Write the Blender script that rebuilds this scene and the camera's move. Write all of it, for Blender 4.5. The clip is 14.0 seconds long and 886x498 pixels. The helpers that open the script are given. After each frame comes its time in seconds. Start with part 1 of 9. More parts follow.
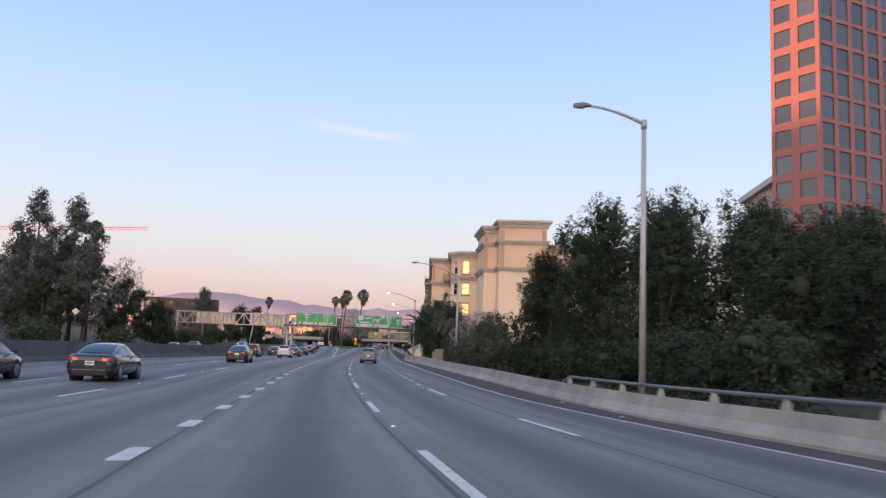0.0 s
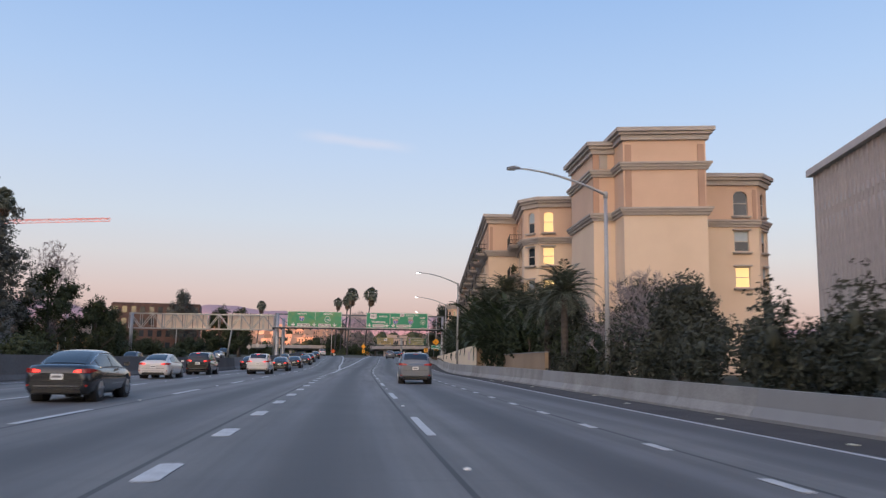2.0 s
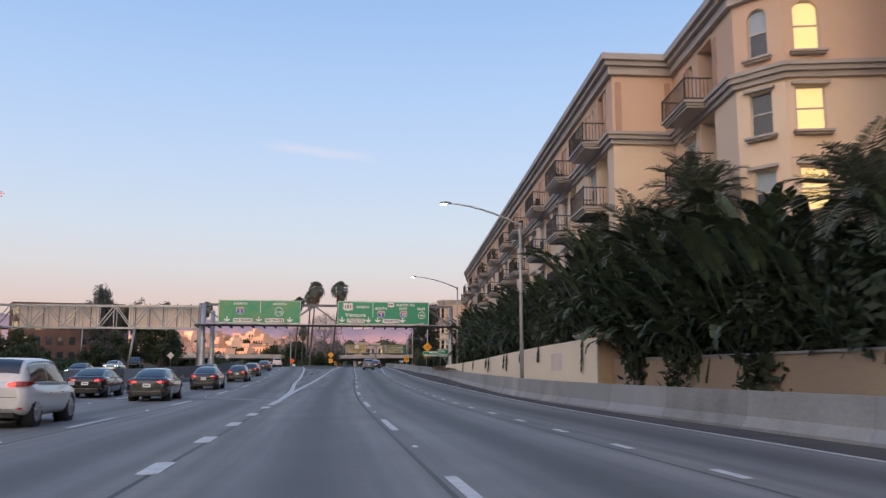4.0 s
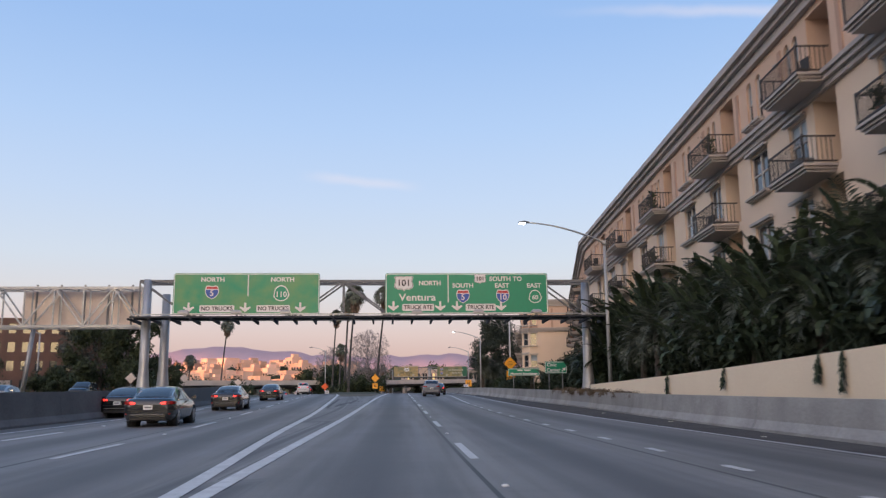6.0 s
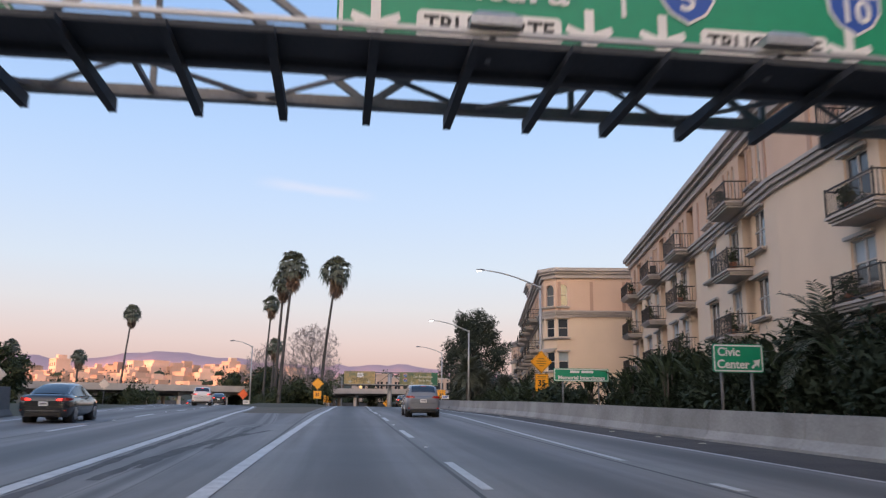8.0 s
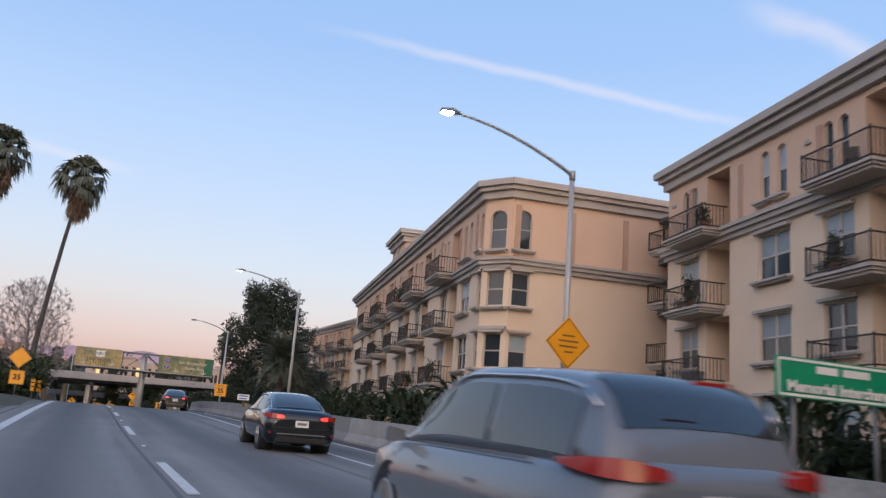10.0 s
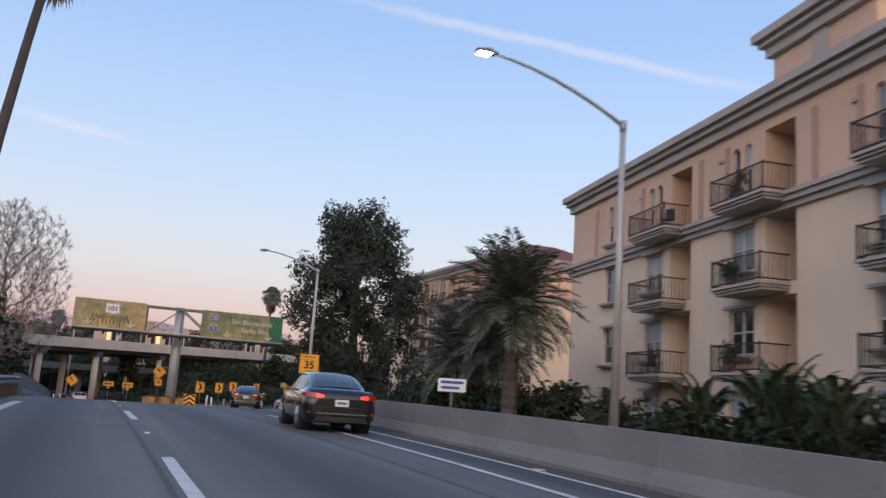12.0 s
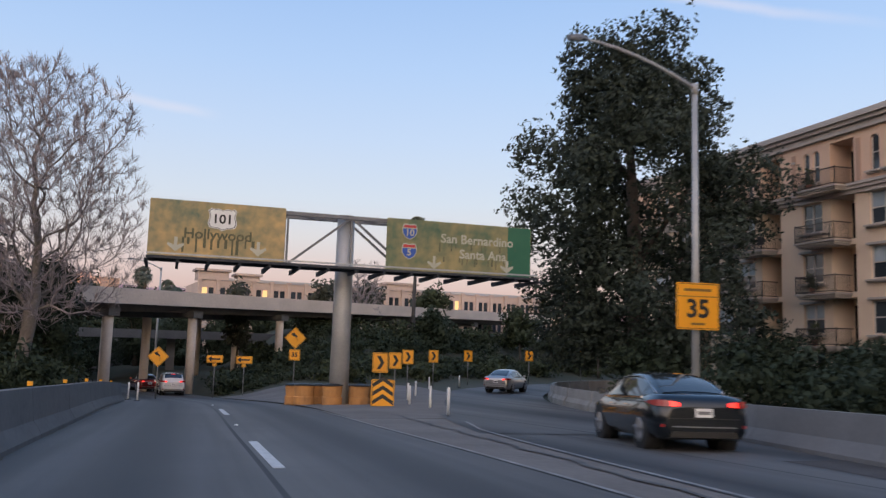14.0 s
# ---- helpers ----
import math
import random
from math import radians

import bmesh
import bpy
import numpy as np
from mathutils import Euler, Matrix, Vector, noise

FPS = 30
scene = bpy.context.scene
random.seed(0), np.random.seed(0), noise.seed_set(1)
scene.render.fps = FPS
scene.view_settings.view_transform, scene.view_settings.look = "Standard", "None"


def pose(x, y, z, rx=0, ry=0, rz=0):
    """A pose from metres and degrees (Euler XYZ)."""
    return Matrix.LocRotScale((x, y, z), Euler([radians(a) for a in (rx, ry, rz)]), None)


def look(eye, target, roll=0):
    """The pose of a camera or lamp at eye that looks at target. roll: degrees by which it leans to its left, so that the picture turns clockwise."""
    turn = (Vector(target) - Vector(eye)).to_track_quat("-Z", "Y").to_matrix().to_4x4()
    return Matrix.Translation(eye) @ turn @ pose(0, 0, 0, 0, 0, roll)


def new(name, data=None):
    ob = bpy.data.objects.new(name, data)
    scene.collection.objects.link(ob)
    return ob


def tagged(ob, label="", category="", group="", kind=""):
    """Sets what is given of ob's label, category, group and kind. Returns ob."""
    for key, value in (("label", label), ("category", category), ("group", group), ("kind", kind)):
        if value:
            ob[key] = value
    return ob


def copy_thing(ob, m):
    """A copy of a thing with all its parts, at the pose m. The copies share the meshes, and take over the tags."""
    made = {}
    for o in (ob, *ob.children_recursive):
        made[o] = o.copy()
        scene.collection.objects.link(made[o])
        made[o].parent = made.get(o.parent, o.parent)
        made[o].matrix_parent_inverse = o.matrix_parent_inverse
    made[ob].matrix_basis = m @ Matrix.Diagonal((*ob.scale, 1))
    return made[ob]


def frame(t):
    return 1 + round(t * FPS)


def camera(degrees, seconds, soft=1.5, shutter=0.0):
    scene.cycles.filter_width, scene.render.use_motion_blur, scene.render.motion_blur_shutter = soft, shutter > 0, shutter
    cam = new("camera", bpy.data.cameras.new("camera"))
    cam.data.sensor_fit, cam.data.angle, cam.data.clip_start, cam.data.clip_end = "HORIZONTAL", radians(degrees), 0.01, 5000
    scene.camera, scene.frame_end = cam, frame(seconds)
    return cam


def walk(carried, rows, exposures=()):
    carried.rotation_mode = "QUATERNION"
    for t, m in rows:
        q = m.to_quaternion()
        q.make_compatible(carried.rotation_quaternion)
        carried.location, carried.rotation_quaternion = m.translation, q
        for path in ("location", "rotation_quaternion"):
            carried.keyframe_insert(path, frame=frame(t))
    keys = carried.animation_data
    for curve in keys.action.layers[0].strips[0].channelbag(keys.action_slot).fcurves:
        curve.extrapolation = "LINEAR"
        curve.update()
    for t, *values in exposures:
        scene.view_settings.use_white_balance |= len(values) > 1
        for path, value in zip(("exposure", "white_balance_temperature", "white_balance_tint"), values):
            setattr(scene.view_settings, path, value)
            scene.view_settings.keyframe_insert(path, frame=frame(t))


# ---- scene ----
cam = camera(55.3, 14.0, soft=1.3, shutter=0.2)
PATH = [
    (0, (4.276, -2.962, 0.661), (4.426, -0.985, 0.924), 2.2),
    (0.5, (3.249, 9.263, 0.504), (3.383, 11.233, 0.824), 2.3),
    (1, (2.501, 21.342, 0.595), (2.627, 23.309, 0.932), 1.8),
    (1.5, (2.018, 32.848, 0.808), (2.145, 34.82, 1.118), 1.1),
    (2.2, (1.295, 51.041, 0.988), (1.456, 53.015, 1.265), 0.6),
    (4.3, (0.06, 101.605, 1.523), (0.295, 103.567, 1.832), 0.1),
    (4.6, (0.031, 107.778, 1.549), (0.266, 109.739, 1.861), 0.1),
    (5, (-0.252, 117.914, 1.645), (-0.044, 119.877, 1.965), 0.2),
    (5.5, (-0.32, 129.366, 1.665), (-0.181, 131.331, 2.006), -0.4),
    (6, (-0.422, 140.815, 1.839), (-0.289, 142.777, 2.207), -0.6),
    (6.5, (-0.485, 151.658, 2.112), (-0.322, 153.618, 2.474), -0.5),
    (7, (-0.478, 162.974, 2.337), (-0.274, 164.934, 2.677), 0.2),
    (7.5, (-0.356, 174.61, 2.546), (-0.112, 176.561, 2.909), 0.3),
    (7.9, (-0.362, 183.547, 2.838), (-0.124, 185.494, 3.229), 0.5),
    (8.2, (-0.353, 189.911, 2.93), (-0.078, 191.852, 3.329), 1.0),
    (10.3, (0.784, 233.916, 4.397), (1.6, 235.696, 4.805), 4.8),
    (10.6, (0.97, 241.125, 4.594), (1.808, 242.905, 4.948), 5.3),
    (11, (1.097, 248.797, 4.704), (1.951, 250.576, 5.028), 5.2),
    (11.5, (1.801, 259.056, 4.9), (2.626, 260.846, 5.24), 5.2),
    (12, (1.891, 270.399, 5.245), (2.657, 272.213, 5.592), 3.9),
    (12.5, (1.946, 280.549, 5.468), (2.641, 282.394, 5.8), 2.7),
    (13, (2.089, 290.61, 5.556), (2.741, 292.475, 5.868), 1.8),
    (13.5, (2.25, 300.081, 5.565), (2.884, 301.958, 5.842), 1.4),
    (14, (2.418, 310.126, 5.51), (3.027, 312.016, 5.747), 1.8),
]
EXPOSURES = [(0.0, 0.18), (0.5, 0.02), (1.5, -0.08), (2.0, -0.06), (4.5, 0.0), (6.0, 0.0), (7.0, 0.0), (8.0, 0.12), (10.5, 0.10), (11.0, 0.06), (12.0, 0.08), (13.0, -0.02), (13.5, -0.02), (14.0, 0.02)]
walk(cam, [(t, look(eye, target, roll)) for t, eye, target, roll in PATH], EXPOSURES)

# ---------------------------------------------------------------- world, sun, exposure
SUN_AZ = math.atan2(-0.34, -0.94)          # the sun stands low to the left, a little behind
SUN_EL = radians(2.0)


def sky_world():
    w = bpy.data.worlds.new("dusk_sky")
    scene.world = w
    w.use_nodes = True
    nt = w.node_tree
    nt.nodes.clear()
    N, L = nt.nodes.new, nt.links.new
    out, bg = N("ShaderNodeOutputWorld"), N("ShaderNodeBackground")
    tc, sep = N("ShaderNodeTexCoord"), N("ShaderNodeSeparateXYZ")
    L(tc.outputs["Generated"], sep.inputs[0])
    ramp = N("ShaderNodeValToRGB")
    L(sep.outputs["Z"], ramp.inputs[0])
    stops = [(0.0, (0.40, 0.27, 0.29)), (0.045, (0.58, 0.39, 0.385)), (0.085, (0.68, 0.54, 0.545)), (0.125, (0.665, 0.645, 0.69)),
             (0.17, (0.61, 0.68, 0.80)), (0.24, (0.52, 0.645, 0.865)), (0.32, (0.425, 0.59, 0.88)), (0.42, (0.32, 0.50, 0.84)), (0.62, (0.24, 0.43, 0.78)), (1.0, (0.15, 0.31, 0.66))]
    el = ramp.color_ramp.elements
    while len(el) < len(stops):
        el.new(0.5)
    for e, (p, c) in zip(el, stops):
        e.position, e.color = p, (*c, 1)
    # the after-glow round the low sun
    dot = N("ShaderNodeVectorMath")
    dot.operation = "DOT_PRODUCT"
    L(tc.outputs["Generated"], dot.inputs[0])
    dot.inputs[1].default_value = (-0.50, -0.86, 0.07)
    mp = N("ShaderNodeMapRange")
    mp.inputs["From Min"].default_value, mp.inputs["From Max"].default_value = 0.15, 1.0
    L(dot.outputs["Value"], mp.inputs["Value"])
    pw = N("ShaderNodeMath")
    pw.operation, pw.inputs[1].default_value = "POWER", 1.3
    L(mp.outputs[0], pw.inputs[0])
    glow = N("ShaderNodeMix")
    glow.data_type = "RGBA"
    glow.inputs[6].default_value, glow.inputs[7].default_value = (0, 0, 0, 1), (1.85, 1.33, 0.98, 1)
    L(pw.outputs[0], glow.inputs[0])
    # its golden core, low over the southern horizon
    dot2 = N("ShaderNodeVectorMath")
    dot2.operation = "DOT_PRODUCT"
    L(tc.outputs["Generated"], dot2.inputs[0])
    dot2.inputs[1].default_value = tuple(Vector((-0.10, -0.985, 0.10)).normalized())
    mp2 = N("ShaderNodeMapRange")
    mp2.interpolation_type = "SMOOTHSTEP"
    mp2.inputs["From Min"].default_value, mp2.inputs["From Max"].default_value = 0.976, 0.999
    L(dot2.outputs["Value"], mp2.inputs["Value"])
    core = N("ShaderNodeMix")
    core.data_type = "RGBA"
    core.inputs[6].default_value, core.inputs[7].default_value = (0, 0, 0, 1), (7.2, 5.0, 2.3, 1)
    L(mp2.outputs[0], core.inputs[0])
    both = N("ShaderNodeMix")
    both.data_type, both.blend_type = "RGBA", "ADD"
    both.inputs[0].default_value = 1
    L(glow.outputs[2], both.inputs[6])
    L(core.outputs[2], both.inputs[7])
    add = N("ShaderNodeMix")
    add.data_type, add.blend_type = "RGBA", "ADD"
    add.inputs[0].default_value = 1
    L(ramp.outputs[0], add.inputs[6])
    L(both.outputs[2], add.inputs[7])
    sky = N("ShaderNodeTexSky")
    sky.sky_type, sky.sun_disc, sky.sun_elevation, sky.sun_rotation = "NISHITA", False, SUN_EL, math.pi / 2 - SUN_AZ
    add2 = N("ShaderNodeMix")
    add2.data_type, add2.blend_type = "RGBA", "ADD"
    add2.inputs[0].default_value = 0.05
    L(add.outputs[2], add2.inputs[6])
    L(sky.outputs[0], add2.inputs[7])
    # thin ice clouds and old vapour trails: streaks along great circles
    last = add2.outputs[2]
    for (ax, ay, az), half, (cx, cy, cz), reach, power in STREAKS:
        d = N("ShaderNodeVectorMath")
        d.operation = "DOT_PRODUCT"
        d.inputs[1].default_value = (ax, ay, az)
        L(tc.outputs["Generated"], d.inputs[0])
        nz = N("ShaderNodeTexNoise")
        nz.inputs["Scale"].default_value, nz.inputs["Detail"].default_value = 14, 5
        L(tc.outputs["Generated"], nz.inputs["Vector"])
        wob = N("ShaderNodeMath")
        wob.operation, wob.inputs[1].default_value = "MULTIPLY_ADD", half * 1.6
        wob.inputs[2].default_value = -half * 0.8
        L(nz.outputs[0], wob.inputs[0])
        sm = N("ShaderNodeMath")
        sm.operation = "ADD"
        L(d.outputs["Value"], sm.inputs[0])
        L(wob.outputs[0], sm.inputs[1])
        ab = N("ShaderNodeMath")
        ab.operation = "ABSOLUTE"
        L(sm.outputs[0], ab.inputs[0])
        m1 = N("ShaderNodeMapRange")
        m1.interpolation_type = "SMOOTHSTEP"
        m1.inputs["From Min"].default_value, m1.inputs["From Max"].default_value = half, 0.0
        L(ab.outputs[0], m1.inputs["Value"])
        d2 = N("ShaderNodeVectorMath")
        d2.operation = "DISTANCE"
        d2.inputs[1].default_value = (cx, cy, cz)
        L(tc.outputs["Generated"], d2.inputs[0])
        m2 = N("ShaderNodeMapRange")
        m2.interpolation_type = "SMOOTHSTEP"
        m2.inputs["From Min"].default_value, m2.inputs["From Max"].default_value = reach, reach * 0.3
        L(d2.outputs["Value"], m2.inputs["Value"])
        k = N("ShaderNodeMath")
        k.operation = "MULTIPLY"
        L(m1.outputs[0], k.inputs[0])
        L(m2.outputs[0], k.inputs[1])
        k2 = N("ShaderNodeMath")
        k2.operation = "MULTIPLY"
        k2.inputs[1].default_value = power
        L(k.outputs[0], k2.inputs[0])
        mx = N("ShaderNodeMix")
        mx.data_type = "RGBA"
        mx.inputs[7].default_value = (0.86, 0.80, 0.86, 1)
        L(k2.outputs[0], mx.inputs[0])
        L(last, mx.inputs[6])
        last = mx.outputs[2]
    L(last, bg.inputs[0])
    bg.inputs[1].default_value = 1.0
    L(bg.outputs[0], out.inputs[0])


def streak(a, b, half, power, spread=1.0):
    """A streak between two directions of the sky."""
    a, b = Vector(a).normalized(), Vector(b).normalized()
    n, c = a.cross(b).normalized(), (a + b).normalized()
    return tuple(n), half, tuple(c), (a - c).length * 1.25 * spread, power


STREAKS = [streak((-0.093, 0.959, 0.267), (0.035, 0.966, 0.256), 0.010, 0.34),
           streak((0.22, 0.87, 0.435), (0.67, 0.66, 0.345), 0.009, 0.40),
           streak((0.606, 0.639, 0.474), (0.738, 0.553, 0.386), 0.022, 0.40)]
sky_world()
sun = new("sun", bpy.data.lights.new("sun", "SUN"))
sun.data.energy, sun.data.angle, sun.data.color = 5.0, radians(1.4), (1.0, 0.38, 0.18)
sun.matrix_world = look((math.cos(SUN_AZ) * 200, math.sin(SUN_AZ) * 200, math.sin(SUN_EL) * 200), (0, 0, 0))


# ---------------------------------------------------------------- materials
def mat(name, base, rough=0.8, metal=0.0, alt=None, scale=3.0, amount=0.5, fine=40.0, bump=0.0, spec=0.5, emit=None, power=0.0, obvar=0.0, island=0.0, coords="Object", sheen=0):
    """A node material: two scales of noise mix base with alt, and give relief."""
    m = bpy.data.materials.new(name)
    m.use_nodes = True
    nt = m.node_tree
    N, L = nt.nodes.new, nt.links.new
    b = nt.nodes["Principled BSDF"]
    b.inputs["Roughness"].default_value, b.inputs["Metallic"].default_value = rough, metal
    b.inputs["Specular IOR Level"].default_value = spec
    alt = alt or tuple(c * 0.72 for c in base)
    tc = N("ShaderNodeTexCoord")
    n1, n2 = N("ShaderNodeTexNoise"), N("ShaderNodeTexNoise")
    n1.inputs["Scale"].default_value, n1.inputs["Detail"].default_value = scale, 4
    n2.inputs["Scale"].default_value, n2.inputs["Detail"].default_value = fine, 3
    for n in (n1, n2):
        L(tc.outputs[coords], n.inputs["Vector"])
    av = N("ShaderNodeMath")
    av.operation, av.inputs[1].default_value = "MULTIPLY_ADD", 0.4
    L(n2.outputs[0], av.inputs[0])
    sc = N("ShaderNodeMath")
    sc.operation, sc.inputs[1].default_value = "MULTIPLY", 0.6
    L(n1.outputs[0], sc.inputs[0])
    L(sc.outputs[0], av.inputs[2])
    mr = N("ShaderNodeMapRange")
    mr.inputs["From Min"].default_value, mr.inputs["From Max"].default_value = 0.36, 0.64
    mr.inputs["To Max"].default_value = amount
    L(av.outputs[0], mr.inputs["Value"])
    mx = N("ShaderNodeMix")
    mx.data_type = "RGBA"
    mx.inputs[6].default_value, mx.inputs[7].default_value = (*base, 1), (*alt, 1)
    L(mr.outputs[0], mx.inputs[0])
    col = mx.outputs[2]
    if obvar or island:
        src = N("ShaderNodeObjectInfo").outputs["Random"] if obvar else N("ShaderNodeNewGeometry").outputs["Random Per Island"]
        v = N("ShaderNodeMapRange")
        k = obvar or island
        v.inputs["To Min"].default_value, v.inputs["To Max"].default_value = 1 - k, 1 + k
        L(src, v.inputs["Value"])
        hs = N("ShaderNodeHueSaturation")
        L(v.outputs[0], hs.inputs["Value"])
        L(col, hs.inputs["Color"])
        col = hs.outputs[0]
    L(col, b.inputs["Base Color"])
    if bump:
        bp = N("ShaderNodeBump")
        bp.inputs["Strength"].default_value, bp.inputs["Distance"].default_value = bump, 0.02
        L(n2.outputs[0], bp.inputs["Height"])
        L(bp.outputs[0], b.inputs["Normal"])
    if emit:
        b.inputs["Emission Color"].default_value, b.inputs["Emission Strength"].default_value = (*emit, 1), power
    return m


def road_material():
    """Old grooved concrete: wheel paths and oil stripe along each lane, cross joints, patches, grain."""
    m = mat("road_concrete", (0.216, 0.207, 0.190), 0.68, alt=(0.160, 0.152, 0.140), scale=0.35, amount=0.8, fine=22, bump=0.15)
    nt = m.node_tree
    N, L = nt.nodes.new, nt.links.new
    b = nt.nodes["Principled BSDF"]
    col = b.inputs["Base Color"].links[0].from_socket
    uv, sp = N("ShaderNodeUVMap"), N("ShaderNodeSeparateXYZ")
    uv.uv_map = "lane"
    L(uv.outputs[0], sp.inputs[0])

    def band(period, centre, half, soft, src):
        a = N("ShaderNodeMath")
        a.operation, a.inputs[1].default_value = "ADD", -centre + period * 100.5
        L(src, a.inputs[0])
        f = N("ShaderNodeMath")
        f.operation, f.inputs[1].default_value = "MODULO", period
        L(a.outputs[0], f.inputs[0])
        s = N("ShaderNodeMath")
        s.operation, s.inputs[1].default_value = "SUBTRACT", period / 2
        L(f.outputs[0], s.inputs[0])
        ab = N("ShaderNodeMath")
        ab.operation = "ABSOLUTE"
        L(s.outputs[0], ab.inputs[0])
        r = N("ShaderNodeMapRange")
        r.interpolation_type = "SMOOTHSTEP"
        r.inputs["From Min"].default_value, r.inputs["From Max"].default_value = half + soft, max(half - soft, 0)
        L(ab.outputs[0], r.inputs["Value"])
        return r.outputs[0]

    late = N("ShaderNodeMapRange")
    late.inputs["From Min"].default_value, late.inputs["From Max"].default_value = 225, 305
    late.inputs["To Min"].default_value, late.inputs["To Max"].default_value = 0.80, 1.0
    L(sp.outputs[1], late.inputs["Value"])
    st = N("ShaderNodeTexNoise")
    mpg = N("ShaderNodeMapping")
    mpg.inputs["Scale"].default_value = (1.1, 0.03, 1)
    L(uv.outputs[0], mpg.inputs[0])
    L(mpg.outputs[0], st.inputs["Vector"])
    st.inputs["Scale"].default_value, st.inputs["Detail"].default_value = 1.6, 5
    for src, tone, k in ((band(3.7, 1.85, 0.58, 0.52, sp.outputs[0]), (0.044, 0.043, 0.043), 1.0),
                         (band(3.7, 0.95, 0.22, 0.25, sp.outputs[0]), (0.13, 0.132, 0.137), 0.40),
                         (band(3.7, 2.75, 0.22, 0.25, sp.outputs[0]), (0.13, 0.132, 0.137), 0.40),
                         (band(3.7, -0.2, 0.04, 0.012, sp.outputs[0]), (0.012, 0.012, 0.012), 0.97),
                         (band(4.6, 0.0, 0.02, 0.015, sp.outputs[1]), (0.07, 0.07, 0.072), 0.45)):
        f = N("ShaderNodeMapRange")
        f.inputs["From Min"].default_value, f.inputs["From Max"].default_value = 0.34, 0.66
        f.inputs["To Min"].default_value = 0.5 if k == 1.0 else 0.4
        L(st.outputs[0], f.inputs["Value"])
        mu = N("ShaderNodeMath")
        mu.operation = "MULTIPLY"
        L(src, mu.inputs[0])
        L(f.outputs[0], mu.inputs[1])
        m2 = N("ShaderNodeMath")
        m2.operation, m2.inputs[1].default_value = "MULTIPLY", k
        L(mu.outputs[0], m2.inputs[0])
        if k == 1.0:
            L(late.outputs[0], m2.inputs[1])
        mx = N("ShaderNodeMix")
        mx.data_type = "RGBA"
        mx.inputs[7].default_value = (*tone, 1)
        L(m2.outputs[0], mx.inputs[0])
        L(col, mx.inputs[6])
        col = mx.outputs[2]
    # broad streaks of worn and dirty concrete
    sr = N("ShaderNodeMapRange")
    sr.inputs["From Min"].default_value, sr.inputs["From Max"].default_value = 0.35, 0.65
    sr.inputs["To Min"].default_value, sr.inputs["To Max"].default_value = 0.74, 1.18
    L(st.outputs[0], sr.inputs["Value"])
    # dusk and tree shade over the last stretch, put into the road colour
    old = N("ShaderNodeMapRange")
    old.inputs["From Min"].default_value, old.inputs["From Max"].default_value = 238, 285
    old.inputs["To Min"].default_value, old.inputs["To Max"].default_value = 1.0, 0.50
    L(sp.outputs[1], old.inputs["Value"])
    # and a darker tone over the first stretch
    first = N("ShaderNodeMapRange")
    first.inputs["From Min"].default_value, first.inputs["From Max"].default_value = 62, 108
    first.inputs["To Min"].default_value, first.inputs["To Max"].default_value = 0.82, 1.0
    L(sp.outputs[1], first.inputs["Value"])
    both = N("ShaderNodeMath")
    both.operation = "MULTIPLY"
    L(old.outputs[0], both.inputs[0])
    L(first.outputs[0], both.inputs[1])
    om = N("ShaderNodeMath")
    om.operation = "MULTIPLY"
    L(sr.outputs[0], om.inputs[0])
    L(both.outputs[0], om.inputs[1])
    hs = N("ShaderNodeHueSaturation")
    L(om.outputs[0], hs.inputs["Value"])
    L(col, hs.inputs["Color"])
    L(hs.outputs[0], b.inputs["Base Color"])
    return m


def glass_material(name, tint, rough=0.06):
    return mat(name, tint, rough, 0.0, alt=tuple(c * 0.6 for c in tint), scale=0.7, amount=0.7, spec=0.9, obvar=0.45)


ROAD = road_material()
ASPHALT = mat("shoulder_asphalt", (0.042, 0.038, 0.037), 0.95, alt=(0.085, 0.076, 0.07), scale=0.8, amount=0.8, bump=0.3)
DIRT = mat("dry_dirt", (0.13, 0.105, 0.08), 0.95, alt=(0.06, 0.06, 0.035), scale=0.4, amount=0.9, fine=9, bump=0.5, coords="Object")
GRASS = mat("dark_ground_cover", (0.034, 0.042, 0.021), 0.95, alt=(0.06, 0.053, 0.032), scale=0.35, amount=0.9, fine=6, bump=0.6)
TYREMARK = mat("tyre_rubber_mark", (0.05, 0.05, 0.051), 0.85, alt=(0.12, 0.116, 0.11), scale=1.2, amount=0.9, fine=18)
GOREPAVE = mat("gore_paving", (0.185, 0.168, 0.15), 0.92, alt=(0.115, 0.102, 0.09), scale=0.5, amount=0.95, fine=9, bump=0.3)
PAINT = mat("road_paint", (0.62, 0.62, 0.60), 0.6, alt=(0.36, 0.36, 0.35), scale=3, amount=0.75, fine=25)
PAINT_W = mat("worn_road_paint", (0.30, 0.29, 0.275), 0.7, alt=(0.16, 0.155, 0.145), scale=2.2, amount=1.0, fine=18)
CONC = mat("barrier_concrete", (0.345, 0.335, 0.31), 0.85, alt=(0.20, 0.19, 0.175), scale=0.7, amount=0.9, fine=14, bump=0.2, obvar=0.12)
# darker grey for the barrier panels beyond y = 255
CONC_M = mat("mid_grey_concrete", (0.215, 0.21, 0.203), 0.9, alt=(0.155, 0.151, 0.146), scale=0.7, amount=0.85, fine=12, bump=0.2, obvar=0.06)
CONC_G = mat("overpainted_concrete", (0.29, 0.285, 0.275), 0.75, alt=(0.23, 0.225, 0.215), scale=0.9, amount=0.7, obvar=0.1)
CONC_D = mat("dark_concrete", (0.15, 0.144, 0.138), 0.9, alt=(0.09, 0.087, 0.084), scale=0.5, amount=0.85, fine=8, bump=0.2, obvar=0.08)
